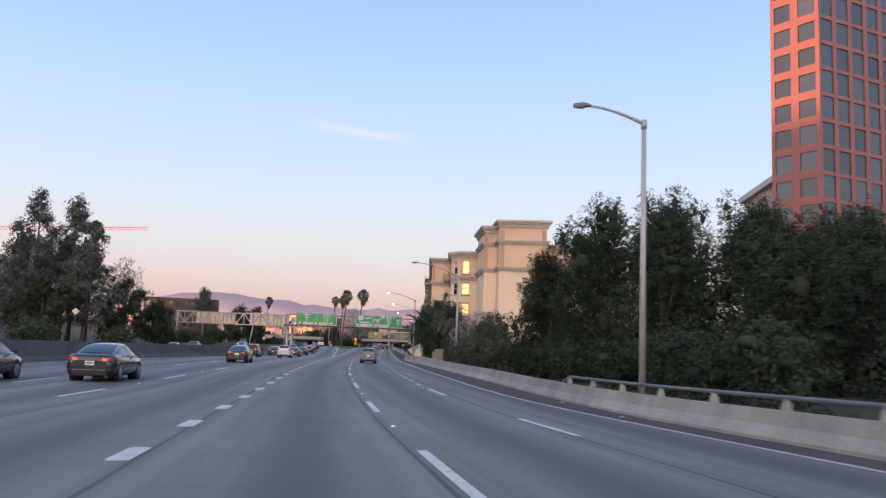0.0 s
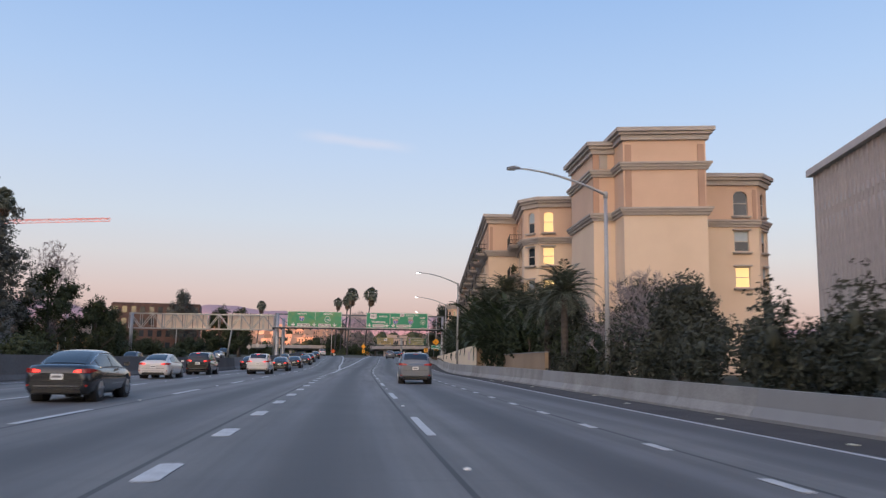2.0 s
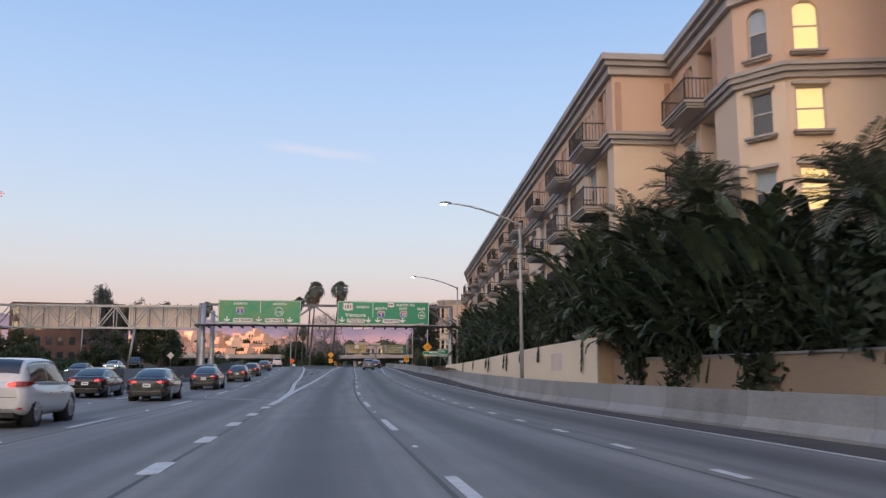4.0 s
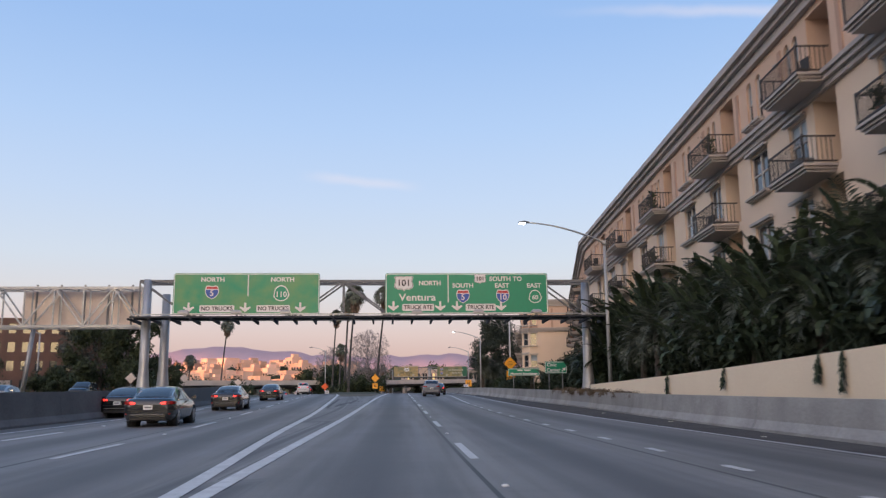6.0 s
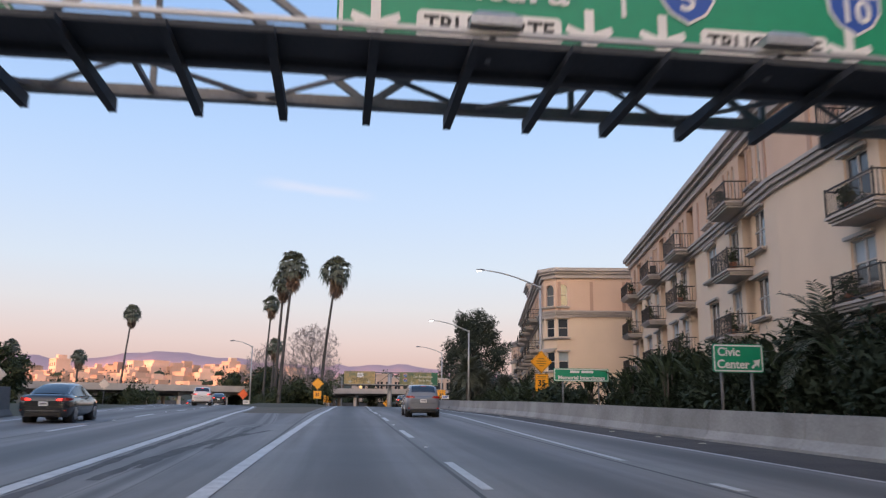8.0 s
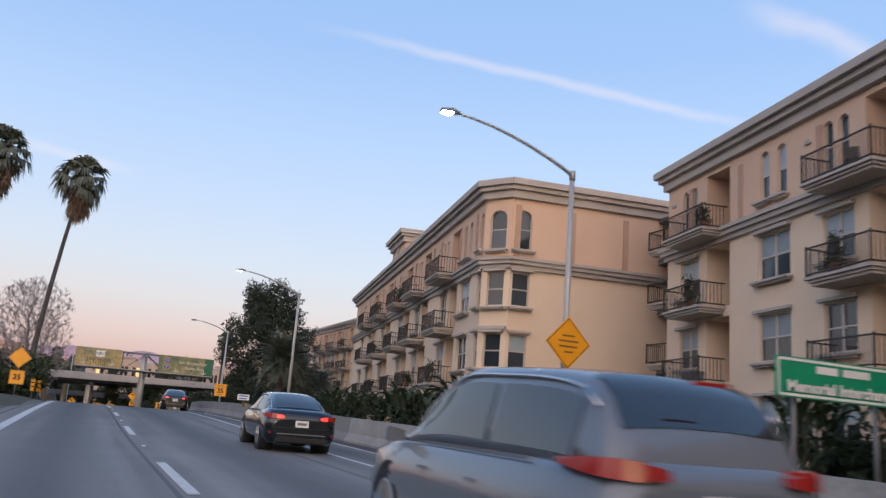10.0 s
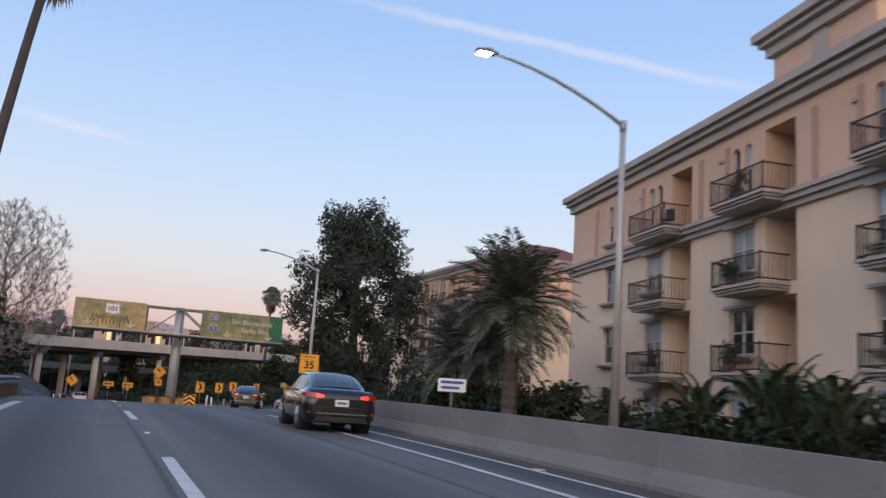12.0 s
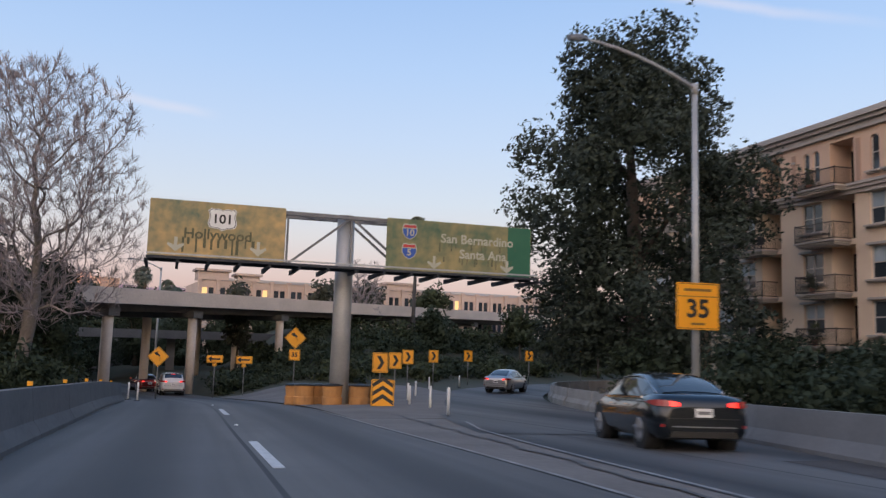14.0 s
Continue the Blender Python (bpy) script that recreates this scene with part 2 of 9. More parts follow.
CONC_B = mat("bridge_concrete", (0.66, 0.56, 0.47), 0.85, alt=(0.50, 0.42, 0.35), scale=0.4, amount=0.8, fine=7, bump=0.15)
STUCCO = mat("cream_stucco", (0.78, 0.615, 0.455), 0.9, alt=(0.69, 0.535, 0.39), scale=0.35, amount=0.8, fine=30, bump=0.12)
STUCCO_T = mat("tan_stucco", (0.70, 0.495, 0.355), 0.9, alt=(0.60, 0.415, 0.295), scale=0.35, amount=0.8, fine=30, bump=0.12)
STUCCO_P = mat("pilaster_stucco", (0.50, 0.325, 0.235), 0.9, alt=(0.42, 0.27, 0.195), scale=0.5, amount=0.8)
MOULD = mat("grey_moulding", (0.47, 0.42, 0.375), 0.8, alt=(0.36, 0.32, 0.285), scale=0.7, amount=0.8)
WALLTAN = mat("cream_block_wall", (0.88, 0.74, 0.54), 0.9, alt=(0.80, 0.655, 0.47), scale=0.25, amount=0.9, fine=12, bump=0.1)
WALLBRN = mat("brown_block_wall", (0.40, 0.29, 0.19), 0.9, alt=(0.29, 0.21, 0.14), scale=0.3, amount=0.9, fine=12, bump=0.1)
TILE = mat("red_roof_tile", (0.19, 0.078, 0.06), 0.85, alt=(0.12, 0.05, 0.042), scale=2.0, amount=0.8, fine=20, bump=0.4)
FRAME = mat("window_frame", (0.55, 0.50, 0.45), 0.5, alt=(0.42, 0.38, 0.34), scale=4)
GLASS = glass_material("window_glass", (0.045, 0.055, 0.065))
GLASS.node_tree.nodes["Principled BSDF"].inputs["Specular IOR Level"].default_value = 0.68
# door glass blackened: the balcony recess's shade is put into its colour
DOORGLASS = mat("recess_shaded_door_glass", (0.022, 0.02, 0.02), 0.2, alt=(0.04, 0.034, 0.03), scale=0.8, amount=0.8, spec=0.35)
# pale blind with the sky's bluish reflection put into its colour
BLIND = mat("blind_with_sky_tint", (0.37, 0.43, 0.47), 0.3, alt=(0.25, 0.31, 0.36), scale=1.5, amount=0.7, spec=0.35, obvar=0.3)
LITWIN = mat("lit_window", (0.8, 0.6, 0.25), 0.5, emit=(1.0, 0.70, 0.30), power=0.8, scale=1.2)
IRON = mat("railing_iron", (0.035, 0.03, 0.028), 0.55, 0.3, alt=(0.05, 0.045, 0.04), scale=6)
GALV = mat("galvanised_steel", (0.42, 0.43, 0.44), 0.45, 0.55, alt=(0.30, 0.31, 0.32), scale=1.2, amount=0.8, fine=18)
GALV_D = mat("weathered_steel", (0.20, 0.205, 0.21), 0.6, 0.4, alt=(0.13, 0.13, 0.135), scale=1.0, amount=0.8, fine=16)
# underside shade of the walkways, put into the steel colour
SHADESTEEL = mat("shaded_steel", (0.035, 0.04, 0.048), 0.75, 0.2, alt=(0.06, 0.064, 0.07), scale=1.0, amount=0.8, fine=16)
POLE = mat("pole_steel", (0.44, 0.44, 0.43), 0.5, 0.3, alt=(0.33, 0.33, 0.325), scale=1.0, amount=0.8, fine=16)
GREEN = mat("sign_green", (0.006, 0.29, 0.145), 0.42, alt=(0.01, 0.245, 0.125), scale=0.35, amount=0.9, fine=5)
GREEN_L = mat("bleached_sign_green", (0.006, 0.29, 0.145), 0.45, alt=(0.16, 0.32, 0.12), scale=0.55, amount=0.75, fine=1.4)
GREEN_D = mat("sign_streak", (0.085, 0.095, 0.05), 0.7, alt=(0.14, 0.12, 0.06), scale=1.5, amount=0.9)
# yellow patches: fading plus the sunset's reflection, put into the colour
GREEN_P = mat("patchy_sunset_sign_green", (0.06, 0.12, 0.07), 0.6, alt=(0.38, 0.30, 0.13), scale=0.45, amount=0.9, fine=2.0)
GREEN_N = mat("dark_sign_green", (0.012, 0.11, 0.06), 0.55, alt=(0.03, 0.14, 0.07), scale=0.8, amount=0.8)
# yellow mixes real bleaching with painted sunset reflection
GREEN_O = mat("old_sunset_sign_green", (0.13, 0.17, 0.105), 0.6, alt=(0.56, 0.37, 0.15), scale=0.5, amount=1.0, fine=2.5)
WHITE = mat("sign_white", (0.78, 0.78, 0.76), 0.45, alt=(0.66, 0.66, 0.64), scale=2.5, amount=0.8)
WHITE_O = mat("old_sign_white", (0.50, 0.49, 0.40), 0.6, alt=(0.36, 0.36, 0.28), scale=1.5, amount=0.8)
SIGNBACK = mat("sign_back_aluminium", (0.78, 0.66, 0.56), 0.6, 0.0, alt=(0.66, 0.54, 0.45), scale=0.3, amount=0.9, fine=4)
YELLOW = mat("sign_yellow", (0.88, 0.38, 0.010), 0.4, alt=(0.76, 0.31, 0.010), scale=1.5, amount=0.7)
ORANGE = mat("sign_orange", (0.85, 0.13, 0.02), 0.45, alt=(0.72, 0.10, 0.02), scale=1.5, amount=0.7)
BLACK = mat("sign_black", (0.012, 0.012, 0.012), 0.5, alt=(0.02, 0.02, 0.02))
FADED = mat("faded_sign_black", (0.22, 0.12, 0.02), 0.5, alt=(0.12, 0.07, 0.02), scale=3)
BLUE = mat("shield_blue", (0.02, 0.09, 0.40), 0.4, alt=(0.03, 0.08, 0.32), scale=3)
RED = mat("shield_red", (0.50, 0.04, 0.04), 0.4, alt=(0.42, 0.04, 0.04), scale=3)
LEAF = mat("leaf_dark_green", (0.042, 0.058, 0.029), 0.7, spec=0.2, alt=(0.052, 0.060, 0.030), scale=0.5, amount=0.9, fine=5, island=0.35)
LEAF_F = mat("leaf_ficus", (0.028, 0.041, 0.026), 0.7, spec=0.1, alt=(0.046, 0.058, 0.036), scale=0.5, amount=0.9, fine=5, island=0.16)
LEAF_G = mat("leaf_fig", (0.032, 0.043, 0.032), 0.7, spec=0.2, alt=(0.044, 0.055, 0.039), scale=0.4, amount=0.9, fine=4, island=0.22)
# distance haze is put into this leaf colour as grey
LEAF_Y = mat("leaf_hazed_eucalyptus", (0.082, 0.092, 0.084), 0.7, spec=0.2, alt=(0.105, 0.11, 0.098), scale=0.5, amount=0.9, fine=5, island=0.3)
LEAF_E = mat("leaf_feathery", (0.050, 0.058, 0.042), 0.7, spec=0.2, alt=(0.07, 0.072, 0.053), scale=0.5, amount=0.9, fine=5, island=0.35)
LEAF_B = mat("leaf_banana", (0.046, 0.066, 0.034), 0.55, spec=0.28, alt=(0.038, 0.054, 0.030), scale=0.7, amount=0.9, fine=7, island=0.40)
LEAF_P = mat("leaf_palm", (0.11, 0.125, 0.09), 0.6, alt=(0.08, 0.094, 0.066), scale=0.8, amount=0.9, fine=7, island=0.35)
DRYLEAF = mat("dry_brush_leaf", (0.15, 0.105, 0.065), 0.9, alt=(0.09, 0.07, 0.042), scale=1.5, amount=0.9, island=0.35)
PALMBARK = mat("palm_bark", (0.085, 0.08, 0.076), 0.95, alt=(0.055, 0.052, 0.05), scale=1.6, amount=0.9, fine=9, bump=0.6)
SKIRT = mat("dead_palm_frond", (0.235, 0.175, 0.145), 0.9, alt=(0.14, 0.095, 0.065), scale=2, amount=0.9, island=0.3)
BARK = mat("bark", (0.10, 0.082, 0.066), 0.95, alt=(0.062, 0.052, 0.043), scale=1.6, amount=0.9, fine=9, bump=0.6)
BARK_P = mat("pale_bark", (0.22, 0.19, 0.165), 0.95, alt=(0.13, 0.11, 0.095), scale=1.2, amount=0.9, fine=9, bump=0.5)
TWIG = mat("bare_twig", (0.30, 0.25, 0.24), 0.95, alt=(0.38, 0.32, 0.305), scale=2)
RUBBER = mat("tyre_rubber", (0.014, 0.014, 0.014), 0.8, alt=(0.022, 0.022, 0.022), scale=8)
RIM = mat("alloy_rim", (0.42, 0.43, 0.44), 0.3, 0.85, alt=(0.3, 0.31, 0.32), scale=8)
CARGLASS = mat("car_glass", (0.018, 0.022, 0.026), 0.04, alt=(0.025, 0.03, 0.034), scale=2, spec=1.0)
CHROME = mat("chrome_trim", (0.62, 0.62, 0.63), 0.12, 1.0, alt=(0.5, 0.5, 0.51))
TAIL = mat("tail_light_lit", (0.45, 0.02, 0.015), 0.25, emit=(1.0, 0.035, 0.025), power=2.4, scale=6)
TAIL_D = mat("tail_light", (0.32, 0.015, 0.012), 0.2, alt=(0.22, 0.01, 0.01), spec=0.8)
HEAD = mat("head_light_lit", (0.9, 0.9, 0.85), 0.3, emit=(1.0, 0.93, 0.78), power=9.0)
LAMPLIT = mat("lamp_lens_lit", (0.9, 0.9, 0.9), 0.3, emit=(0.93, 0.97, 1.0), power=14.0)
LAMPOFF = mat("lamp_lens", (0.30, 0.31, 0.33), 0.3)
PLASTIC = mat("barrel_plastic", (0.52, 0.25, 0.075), 0.7, alt=(0.30, 0.15, 0.06), scale=1.5, amount=0.9, obvar=0.15)
GRANITE = mat("red_granite", (0.30, 0.112, 0.10), 0.5, alt=(0.24, 0.092, 0.085), scale=0.3, amount=0.8, fine=8)
CREAMFAR = mat("cream_render", (0.60, 0.47, 0.39), 0.9, alt=(0.50, 0.385, 0.32), scale=0.2, amount=0.8, fine=4)
TOWERGLASS = glass_material("tower_glass", (0.05, 0.068, 0.085), 0.08)
PALECONC = mat("pale_precast", (0.47, 0.45, 0.445), 0.85, alt=(0.38, 0.365, 0.36), scale=0.3, amount=0.8)
HILLHOUSE = mat("hill_stucco", (0.78, 0.50, 0.36), 0.9, alt=(0.58, 0.36, 0.26), scale=0.1, amount=0.8, obvar=0.35)
# distance haze and dusk pink are put into this colour
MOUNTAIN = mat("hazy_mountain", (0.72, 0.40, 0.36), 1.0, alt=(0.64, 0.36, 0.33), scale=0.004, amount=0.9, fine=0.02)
CRANE = mat("crane_paint", (0.62, 0.16, 0.12), 0.6, alt=(0.5, 0.13, 0.1))
CLAY = mat("clay_pot", (0.28, 0.12, 0.07), 0.85, alt=(0.2, 0.09, 0.055), scale=4)
TIMBER = mat("raw_timber_frame", (0.42, 0.25, 0.12), 0.9, alt=(0.30, 0.17, 0.08), scale=1.0, amount=0.9)
BRICK = mat("brown_brick", (0.15, 0.085, 0.065), 0.9, alt=(0.10, 0.06, 0.05), scale=0.5, amount=0.9, fine=10)


# ---------------------------------------------------------------- mesh building
class Mesh:
    """Collects vertices and faces."""

    def __init__(self):
        self.v, self.f, self.s = [], [], []

    def face(self, *pts, smooth=False):
        k = len(self.v)
        self.v += [tuple(p) for p in pts]
        self.f.append(tuple(range(k, k + len(pts))))
        self.s.append(smooth)

    def hexa(self, low, high):
        """Eight corners: four below, four above, in the same turn (counter-clockwise from above)."""
        k = len(self.v)
        self.v += [tuple(p) for p in (*low, *high)]
        self.f += [(k + 3, k + 2, k + 1, k), (k + 4, k + 5, k + 6, k + 7)] + [(k + i, k + (i + 1) % 4, k + 4 + (i + 1) % 4, k + 4 + i) for i in range(4)]
        self.s += [False] * 6

    def box(self, c, s, turn=0.0):
        (x, y, z), (a, b, h) = c, (s[0] / 2, s[1] / 2, s[2] / 2)
        co, si = math.cos(turn), math.sin(turn)
        q = [(x + co * u - si * v, y + si * u + co * v) for u, v in ((-a, -b), (a, -b), (a, b), (-a, b))]
        self.hexa([(*p, z - h) for p in q], [(*p, z + h) for p in q])

    def beam(self, p, q, w, h=None):
        """A square bar from p to q."""
        p, q, h = Vector(p), Vector(q), h or w
        d = (q - p).normalized()
        up = Vector((0, 0, 1)) if abs(d.z) < 0.95 else Vector((0, 1, 0))
        a = d.cross(up).normalized()
        b = a.cross(d).normalized()
        a, b = a * w / 2, b * h / 2
        self.hexa([p - a - b, p + a - b, q + a - b, q - a - b], [p - a + b, p + a + b, q + a + b, q - a + b])

    def tube(self, pts, radii, n=8, cap=True, smooth=True):
        pts = [Vector(p) for p in pts]
        k, ring = len(self.v), len(pts)
        side = None
        for i, p in enumerate(pts):
            d = (pts[min(i + 1, ring - 1)] - pts[max(i - 1, 0)]).normalized()
            if side is None:
                side = d.cross(Vector((0.31, 0.95, 0.05)))
                if side.length < 0.1:
                    side = d.cross(Vector((1, 0, 0)))
            side = (side - d * side.dot(d)).normalized()
            up = d.cross(side)
            r = radii[i] if hasattr(radii, "__len__") else radii
            for j in range(n):
                a = 2 * math.pi * j / n
                self.v.append(tuple(p + (side * math.cos(a) + up * math.sin(a)) * r))
        for i in range(ring - 1):
            for j in range(n):
                a, b = k + i * n + j, k + i * n + (j + 1) % n
                self.f.append((a, b, b + n, a + n))
                self.s.append(smooth)
        if cap:
            self.f += [tuple(k + j for j in reversed(range(n))), tuple(k + (ring - 1) * n + j for j in range(n))]
            self.s += [False, False]

    def prism(self, poly, z0, z1):
        """An upright prism over a plan polygon, counter-clockwise."""
        k, n = len(self.v), len(poly)
        self.v += [(x, y, z0) for x, y in poly] + [(x, y, z1) for x, y in poly]
        self.f += [tuple(k + i for i in reversed(range(n))), tuple(k + n + i for i in range(n))]
        self.f += [(k + i, k + (i + 1) % n, k + n + (i + 1) % n, k + n + i) for i in range(n)]
        self.s += [False] * (n + 2)

    def loft(self, rings, closed=True, caps=True, smooth=False):
        """Rings of equal length joined one to the next."""
        k, n = len(self.v), len(rings[0])
        for r in rings:
            self.v += [tuple(p) for p in r]
        m = n if closed else n - 1
        for i in range(len(rings) - 1):
            for j in range(m):
                a, b = k + i * n + j, k + i * n + (j + 1) % n
                self.f.append((a, b, b + n, a + n))
                self.s.append(smooth)
        if caps and closed:
            self.f += [tuple(k + j for j in reversed(range(n))), tuple(k + (len(rings) - 1) * n + j for j in range(n))]
            self.s += [False, False]

    def lattice(self, xs, zs, d):
        """A frame of bars in one piece: every second column and row of the grid is open."""
        nx, nz = len(xs) - 1, len(zs) - 1
        full = lambda i, j: 0 <= i < nx and 0 <= j < nz and not (i % 2 and j % 2)
        for i in range(nx):
            for j in range(nz):
                if not full(i, j):
                    continue
                a, b, c, e = xs[i], xs[i + 1], zs[j], zs[j + 1]
                self.face((a, -d, c), (b, -d, c), (b, -d, e), (a, -d, e))
                self.face((a, d, e), (b, d, e), (b, d, c), (a, d, c))
                if not full(i - 1, j):
                    self.face((a, d, c), (a, -d, c), (a, -d, e), (a, d, e))
                if not full(i + 1, j):
                    self.face((b, -d, c), (b, d, c), (b, d, e), (b, -d, e))
                if not full(i, j - 1):
                    self.face((a, d, c), (b, d, c), (b, -d, c), (a, -d, c))
                if not full(i, j + 1):
                    self.face((a, -d, e), (b, -d, e), (b, d, e), (a, d, e))

    def move(self, m):
        self.v = [tuple(m @ Vector(p)) for p in self.v]
        return self

    def add(self, other, m=None):
        k = len(self.v)
        self.v += [tuple(m @ Vector(p)) for p in other.v] if m else other.v
        self.f += [tuple(i + k for i in f) for f in other.f]
        self.s += other.s
        return self

    def data(self, name, material, fix=True):
        me = bpy.data.meshes.new(name)
        me.from_pydata(self.v, [], self.f)
        if any(self.s):
            me.polygons.foreach_set("use_smooth", self.s)
        me.materials.append(material)
        if fix:
            me.validate()
        me.update()
        return me


def part(name, mesh, material, parent=None, label="", m=None):
    """One mesh object under a thing or under a part; mesh may be finished mesh data."""
    ob = new(name, mesh.data(name, material) if isinstance(mesh, Mesh) else mesh)
    if parent:
        ob.parent = parent
    if m is not None:
        ob.matrix_basis = m
    if label:
        tagged(ob, label)
    return ob


def thing(name, label, category, group="", kind="", m=None):
    ob = new(name)
    if m is not None:
        ob.matrix_basis = m
    return tagged(ob, label, category, group, kind)


def curve(points):
    """A smooth function through (t, value) pairs."""
    ts, vs = [p[0] for p in points], [p[1] for p in points]
    n = len(ts)
    sl = [(vs[min(i + 1, n - 1)] - vs[max(i - 1, 0)]) / (ts[min(i + 1, n - 1)] - ts[max(i - 1, 0)]) for i in range(n)]

    def at(t):
        if t <= ts[0]:
            return vs[0] + sl[0] * (t - ts[0])
        if t >= ts[-1]:
            return vs[-1] + sl[-1] * (t - ts[-1])
        i = max(j for j in range(n - 1) if ts[j] <= t)
        h = ts[i + 1] - ts[i]
        u = (t - ts[i]) / h
        a, b = (1 + 2 * u) * (1 - u) ** 2, u * u * (3 - 2 * u)
        return a * vs[i] + b * vs[i + 1] + h * (u * (1 - u) ** 2 * sl[i] - u * u * (1 - u) * sl[i + 1])
    return at


def words(text, size, offset=0.0):
    """Flat lettering in the plane x, z, facing -y, centred; a Mesh."""
    c = bpy.data.curves.new("words", "FONT")
    c.body, c.size, c.align_x, c.align_y, c.offset, c.extrude, c.resolution_u = text, size, "CENTER", "CENTER", offset, 0.004, 3
    ob = bpy.data.objects.new("words", c)
    me = ob.to_mesh()
    r = Mesh()
    r.v = [(v.co.x, -v.co.z, v.co.y) for v in me.vertices]
    r.f = [tuple(p.vertices) for p in me.polygons]
    r.s = [False] * len(r.f)
    ob.to_mesh_clear()
    bpy.data.objects.remove(ob)
    return r

# ---------------------------------------------------------------- plan of the freeway
zr = curve([(-80, -0.9), (0, -0.72), (25, -0.68), (50, -0.33), (100, 0.18), (130, 0.42), (150, 0.75), (175, 1.28), (190, 1.68), (212, 2.35), (234, 3.05),
            (250, 3.42), (270, 3.92), (285, 4.2), (300, 4.27), (310, 4.18), (322, 3.85), (333, 3.45), (345, 3.0), (360, 2.25), (375, 1.55), (390, 1.2), (420, 1.05), (440, 1.05)])
z_gore = curve([(300, 4.27), (310, 4.18), (322, 3.85), (333, 3.45), (345, 3.08), (360, 2.8), (380, 2.6), (420, 2.5), (440, 2.5)])
x_r1 = curve([(-80, 11.3), (-30, 7.9), (0, 5.85), (20, 4.4), (50, 2.85), (75, 2.15), (115, 1.4), (145, 1.12), (172, 1.45), (200, 1.85), (225, 2.1), (250, 2.45),
              (280, 3.2), (306, 3.65), (327, 4.1), (345, 4.5), (360, 4.2), (380, 1.5), (400, -4), (420, -12)])
x_l1 = curve([(-80, 7.6), (-30, 4.2), (0, 1.7), (20, 0.5), (50, -0.75), (75, -1.45), (115, -2.6), (139, -2.75), (160, -2.6), (185, -2.2), (210, -1.75), (240, -1.0), (270, -0.3), (300, 0.5)])
x_l1b = curve([(137, -2.75), (150, -3.0), (168, -3.75), (186, -4.2), (203, -4.75), (235, -5.9), (260, -7.2), (290, -9.8), (320, -14), (350, -20)])
x_l2 = curve([(-80, 1.6), (0, -3.4), (25, -4.45), (50, -5.1), (80, -5.6), (120, -6.5), (140, -6.75), (170, -7.2), (200, -8.5), (235, -9.7), (260, -11), (290, -13.6), (320, -17.8), (350, -24)])
x_r2 = curve([(-80, 15), (0, 9.7), (14, 8.4), (39, 6.45), (66, 5.8), (90, 5.45), (115, 5.25), (135, 5.1), (165, 5.2), (190, 5.4), (203, 5.6), (225, 6.3), (240, 6.85), (257, 7.25), (270, 7.6), (285, 8.0), (300, 8.3)])
x_r3 = curve([(-80, 18.5), (0, 12.7), (10, 11.75), (35, 9.35), (70, 8.45), (110, 8.4), (140, 8.45), (170, 8.6), (200, 8.5), (230, 8.6), (255, 8.9), (285, 9.1), (302, 9.8), (319, 11.8)])
x_bar = curve([(-80, 20.5), (0, 13.7), (11, 12.8), (22, 11.7), (45, 10.8), (65, 10.3), (90, 10.1), (116, 9.8), (140, 9.4), (165, 10.3), (190, 11.3), (205, 11.0), (215, 10.6), (240, 10.0),
               (260, 9.7), (285, 9.8), (300, 10.4), (312, 11.8), (321, 13.3), (334, 17.2)])
x_left = curve([(-80, -16), (0, -16.8), (60, -16.6), (90, -16.2), (115, -15), (140, -14.1), (180, -13.9), (205, -13.8), (225, -14.4), (250, -16.4), (290, -20.5), (330, -28), (370, -40)])
RAMP = [(9.0, 302), (10.5, 316), (13.4, 332), (16.4, 344), (20.2, 356), (26.0, 367), (34.0, 374.5), (46, 381), (62, 384)]


def smooth01(a):
    a = min(max(a, 0.0), 1.0)
    return a * a * (3 - 2 * a)


def ground_z(x, y):
    """The lie of the land."""
    z = zr(min(max(y, -80), 430))
    if y > 333:                            # the gore and the ramp stay higher than the connector
        w = smooth01((x - x_r1(min(y, 420)) - 3.8) / 6.0)
        z += (z_gore(min(y, 430)) - z) * w
    z -= 0.10
    z += 0.55 * smooth01((x - 14) / 8) * (1 - smooth01((y - 262) / 20)) + 0.6 * smooth01((-x - 36) / 20)
    if 262 < y < 360:                      # planted nose between the two roadways
        a, b = -1.2, (x_l1b(y) - 1.0)
        if b < x < a:
            z += 0.35 * smooth01((a - x) / 1.2) * smooth01((x - b) / 1.2) * smooth01((y - 262) / 8)
    bank = smooth01((y - 374 - 0.55 * (x - 14)) / 26) * smooth01((x - 9) / 8)
    z += 5.2 * bank * (1 - smooth01((y - 520) / 80))
    far = smooth01((y - 440) / 230)
    z += far * (20 if x < 60 else 13)
    z += 14 * smooth01((y - 700) / 700)
    return z


def build_ground():
    xs = [-2600, -1500, -900, -600, -420, -300, -220, -170, -130, -100, -82] + [-68 + 1.5 * k for k in range(94)] + [76, 90, 110, 140, 180, 240, 320, 450, 700, 1100, 1700, 2600]
    ys = [-900, -500, -250, -140] + list(range(-90, 460, 4)) + [470, 490, 515, 545, 580, 620, 670, 740, 850, 1000, 1300, 1800, 2600, 3600]
    m = Mesh()
    m.v = [(x, y, ground_z(x, y)) for y in ys for x in xs]
    n = len(xs)
    m.f = [(j * n + i, j * n + i + 1, (j + 1) * n + i + 1, (j + 1) * n + i) for j in range(len(ys) - 1) for i in range(n - 1)]
    m.s = [True] * len(m.f)
    g = part("ground", m, GRASS)
    tagged(g, "dark green and brown ground cover beside the freeway", "ground", kind="structure")


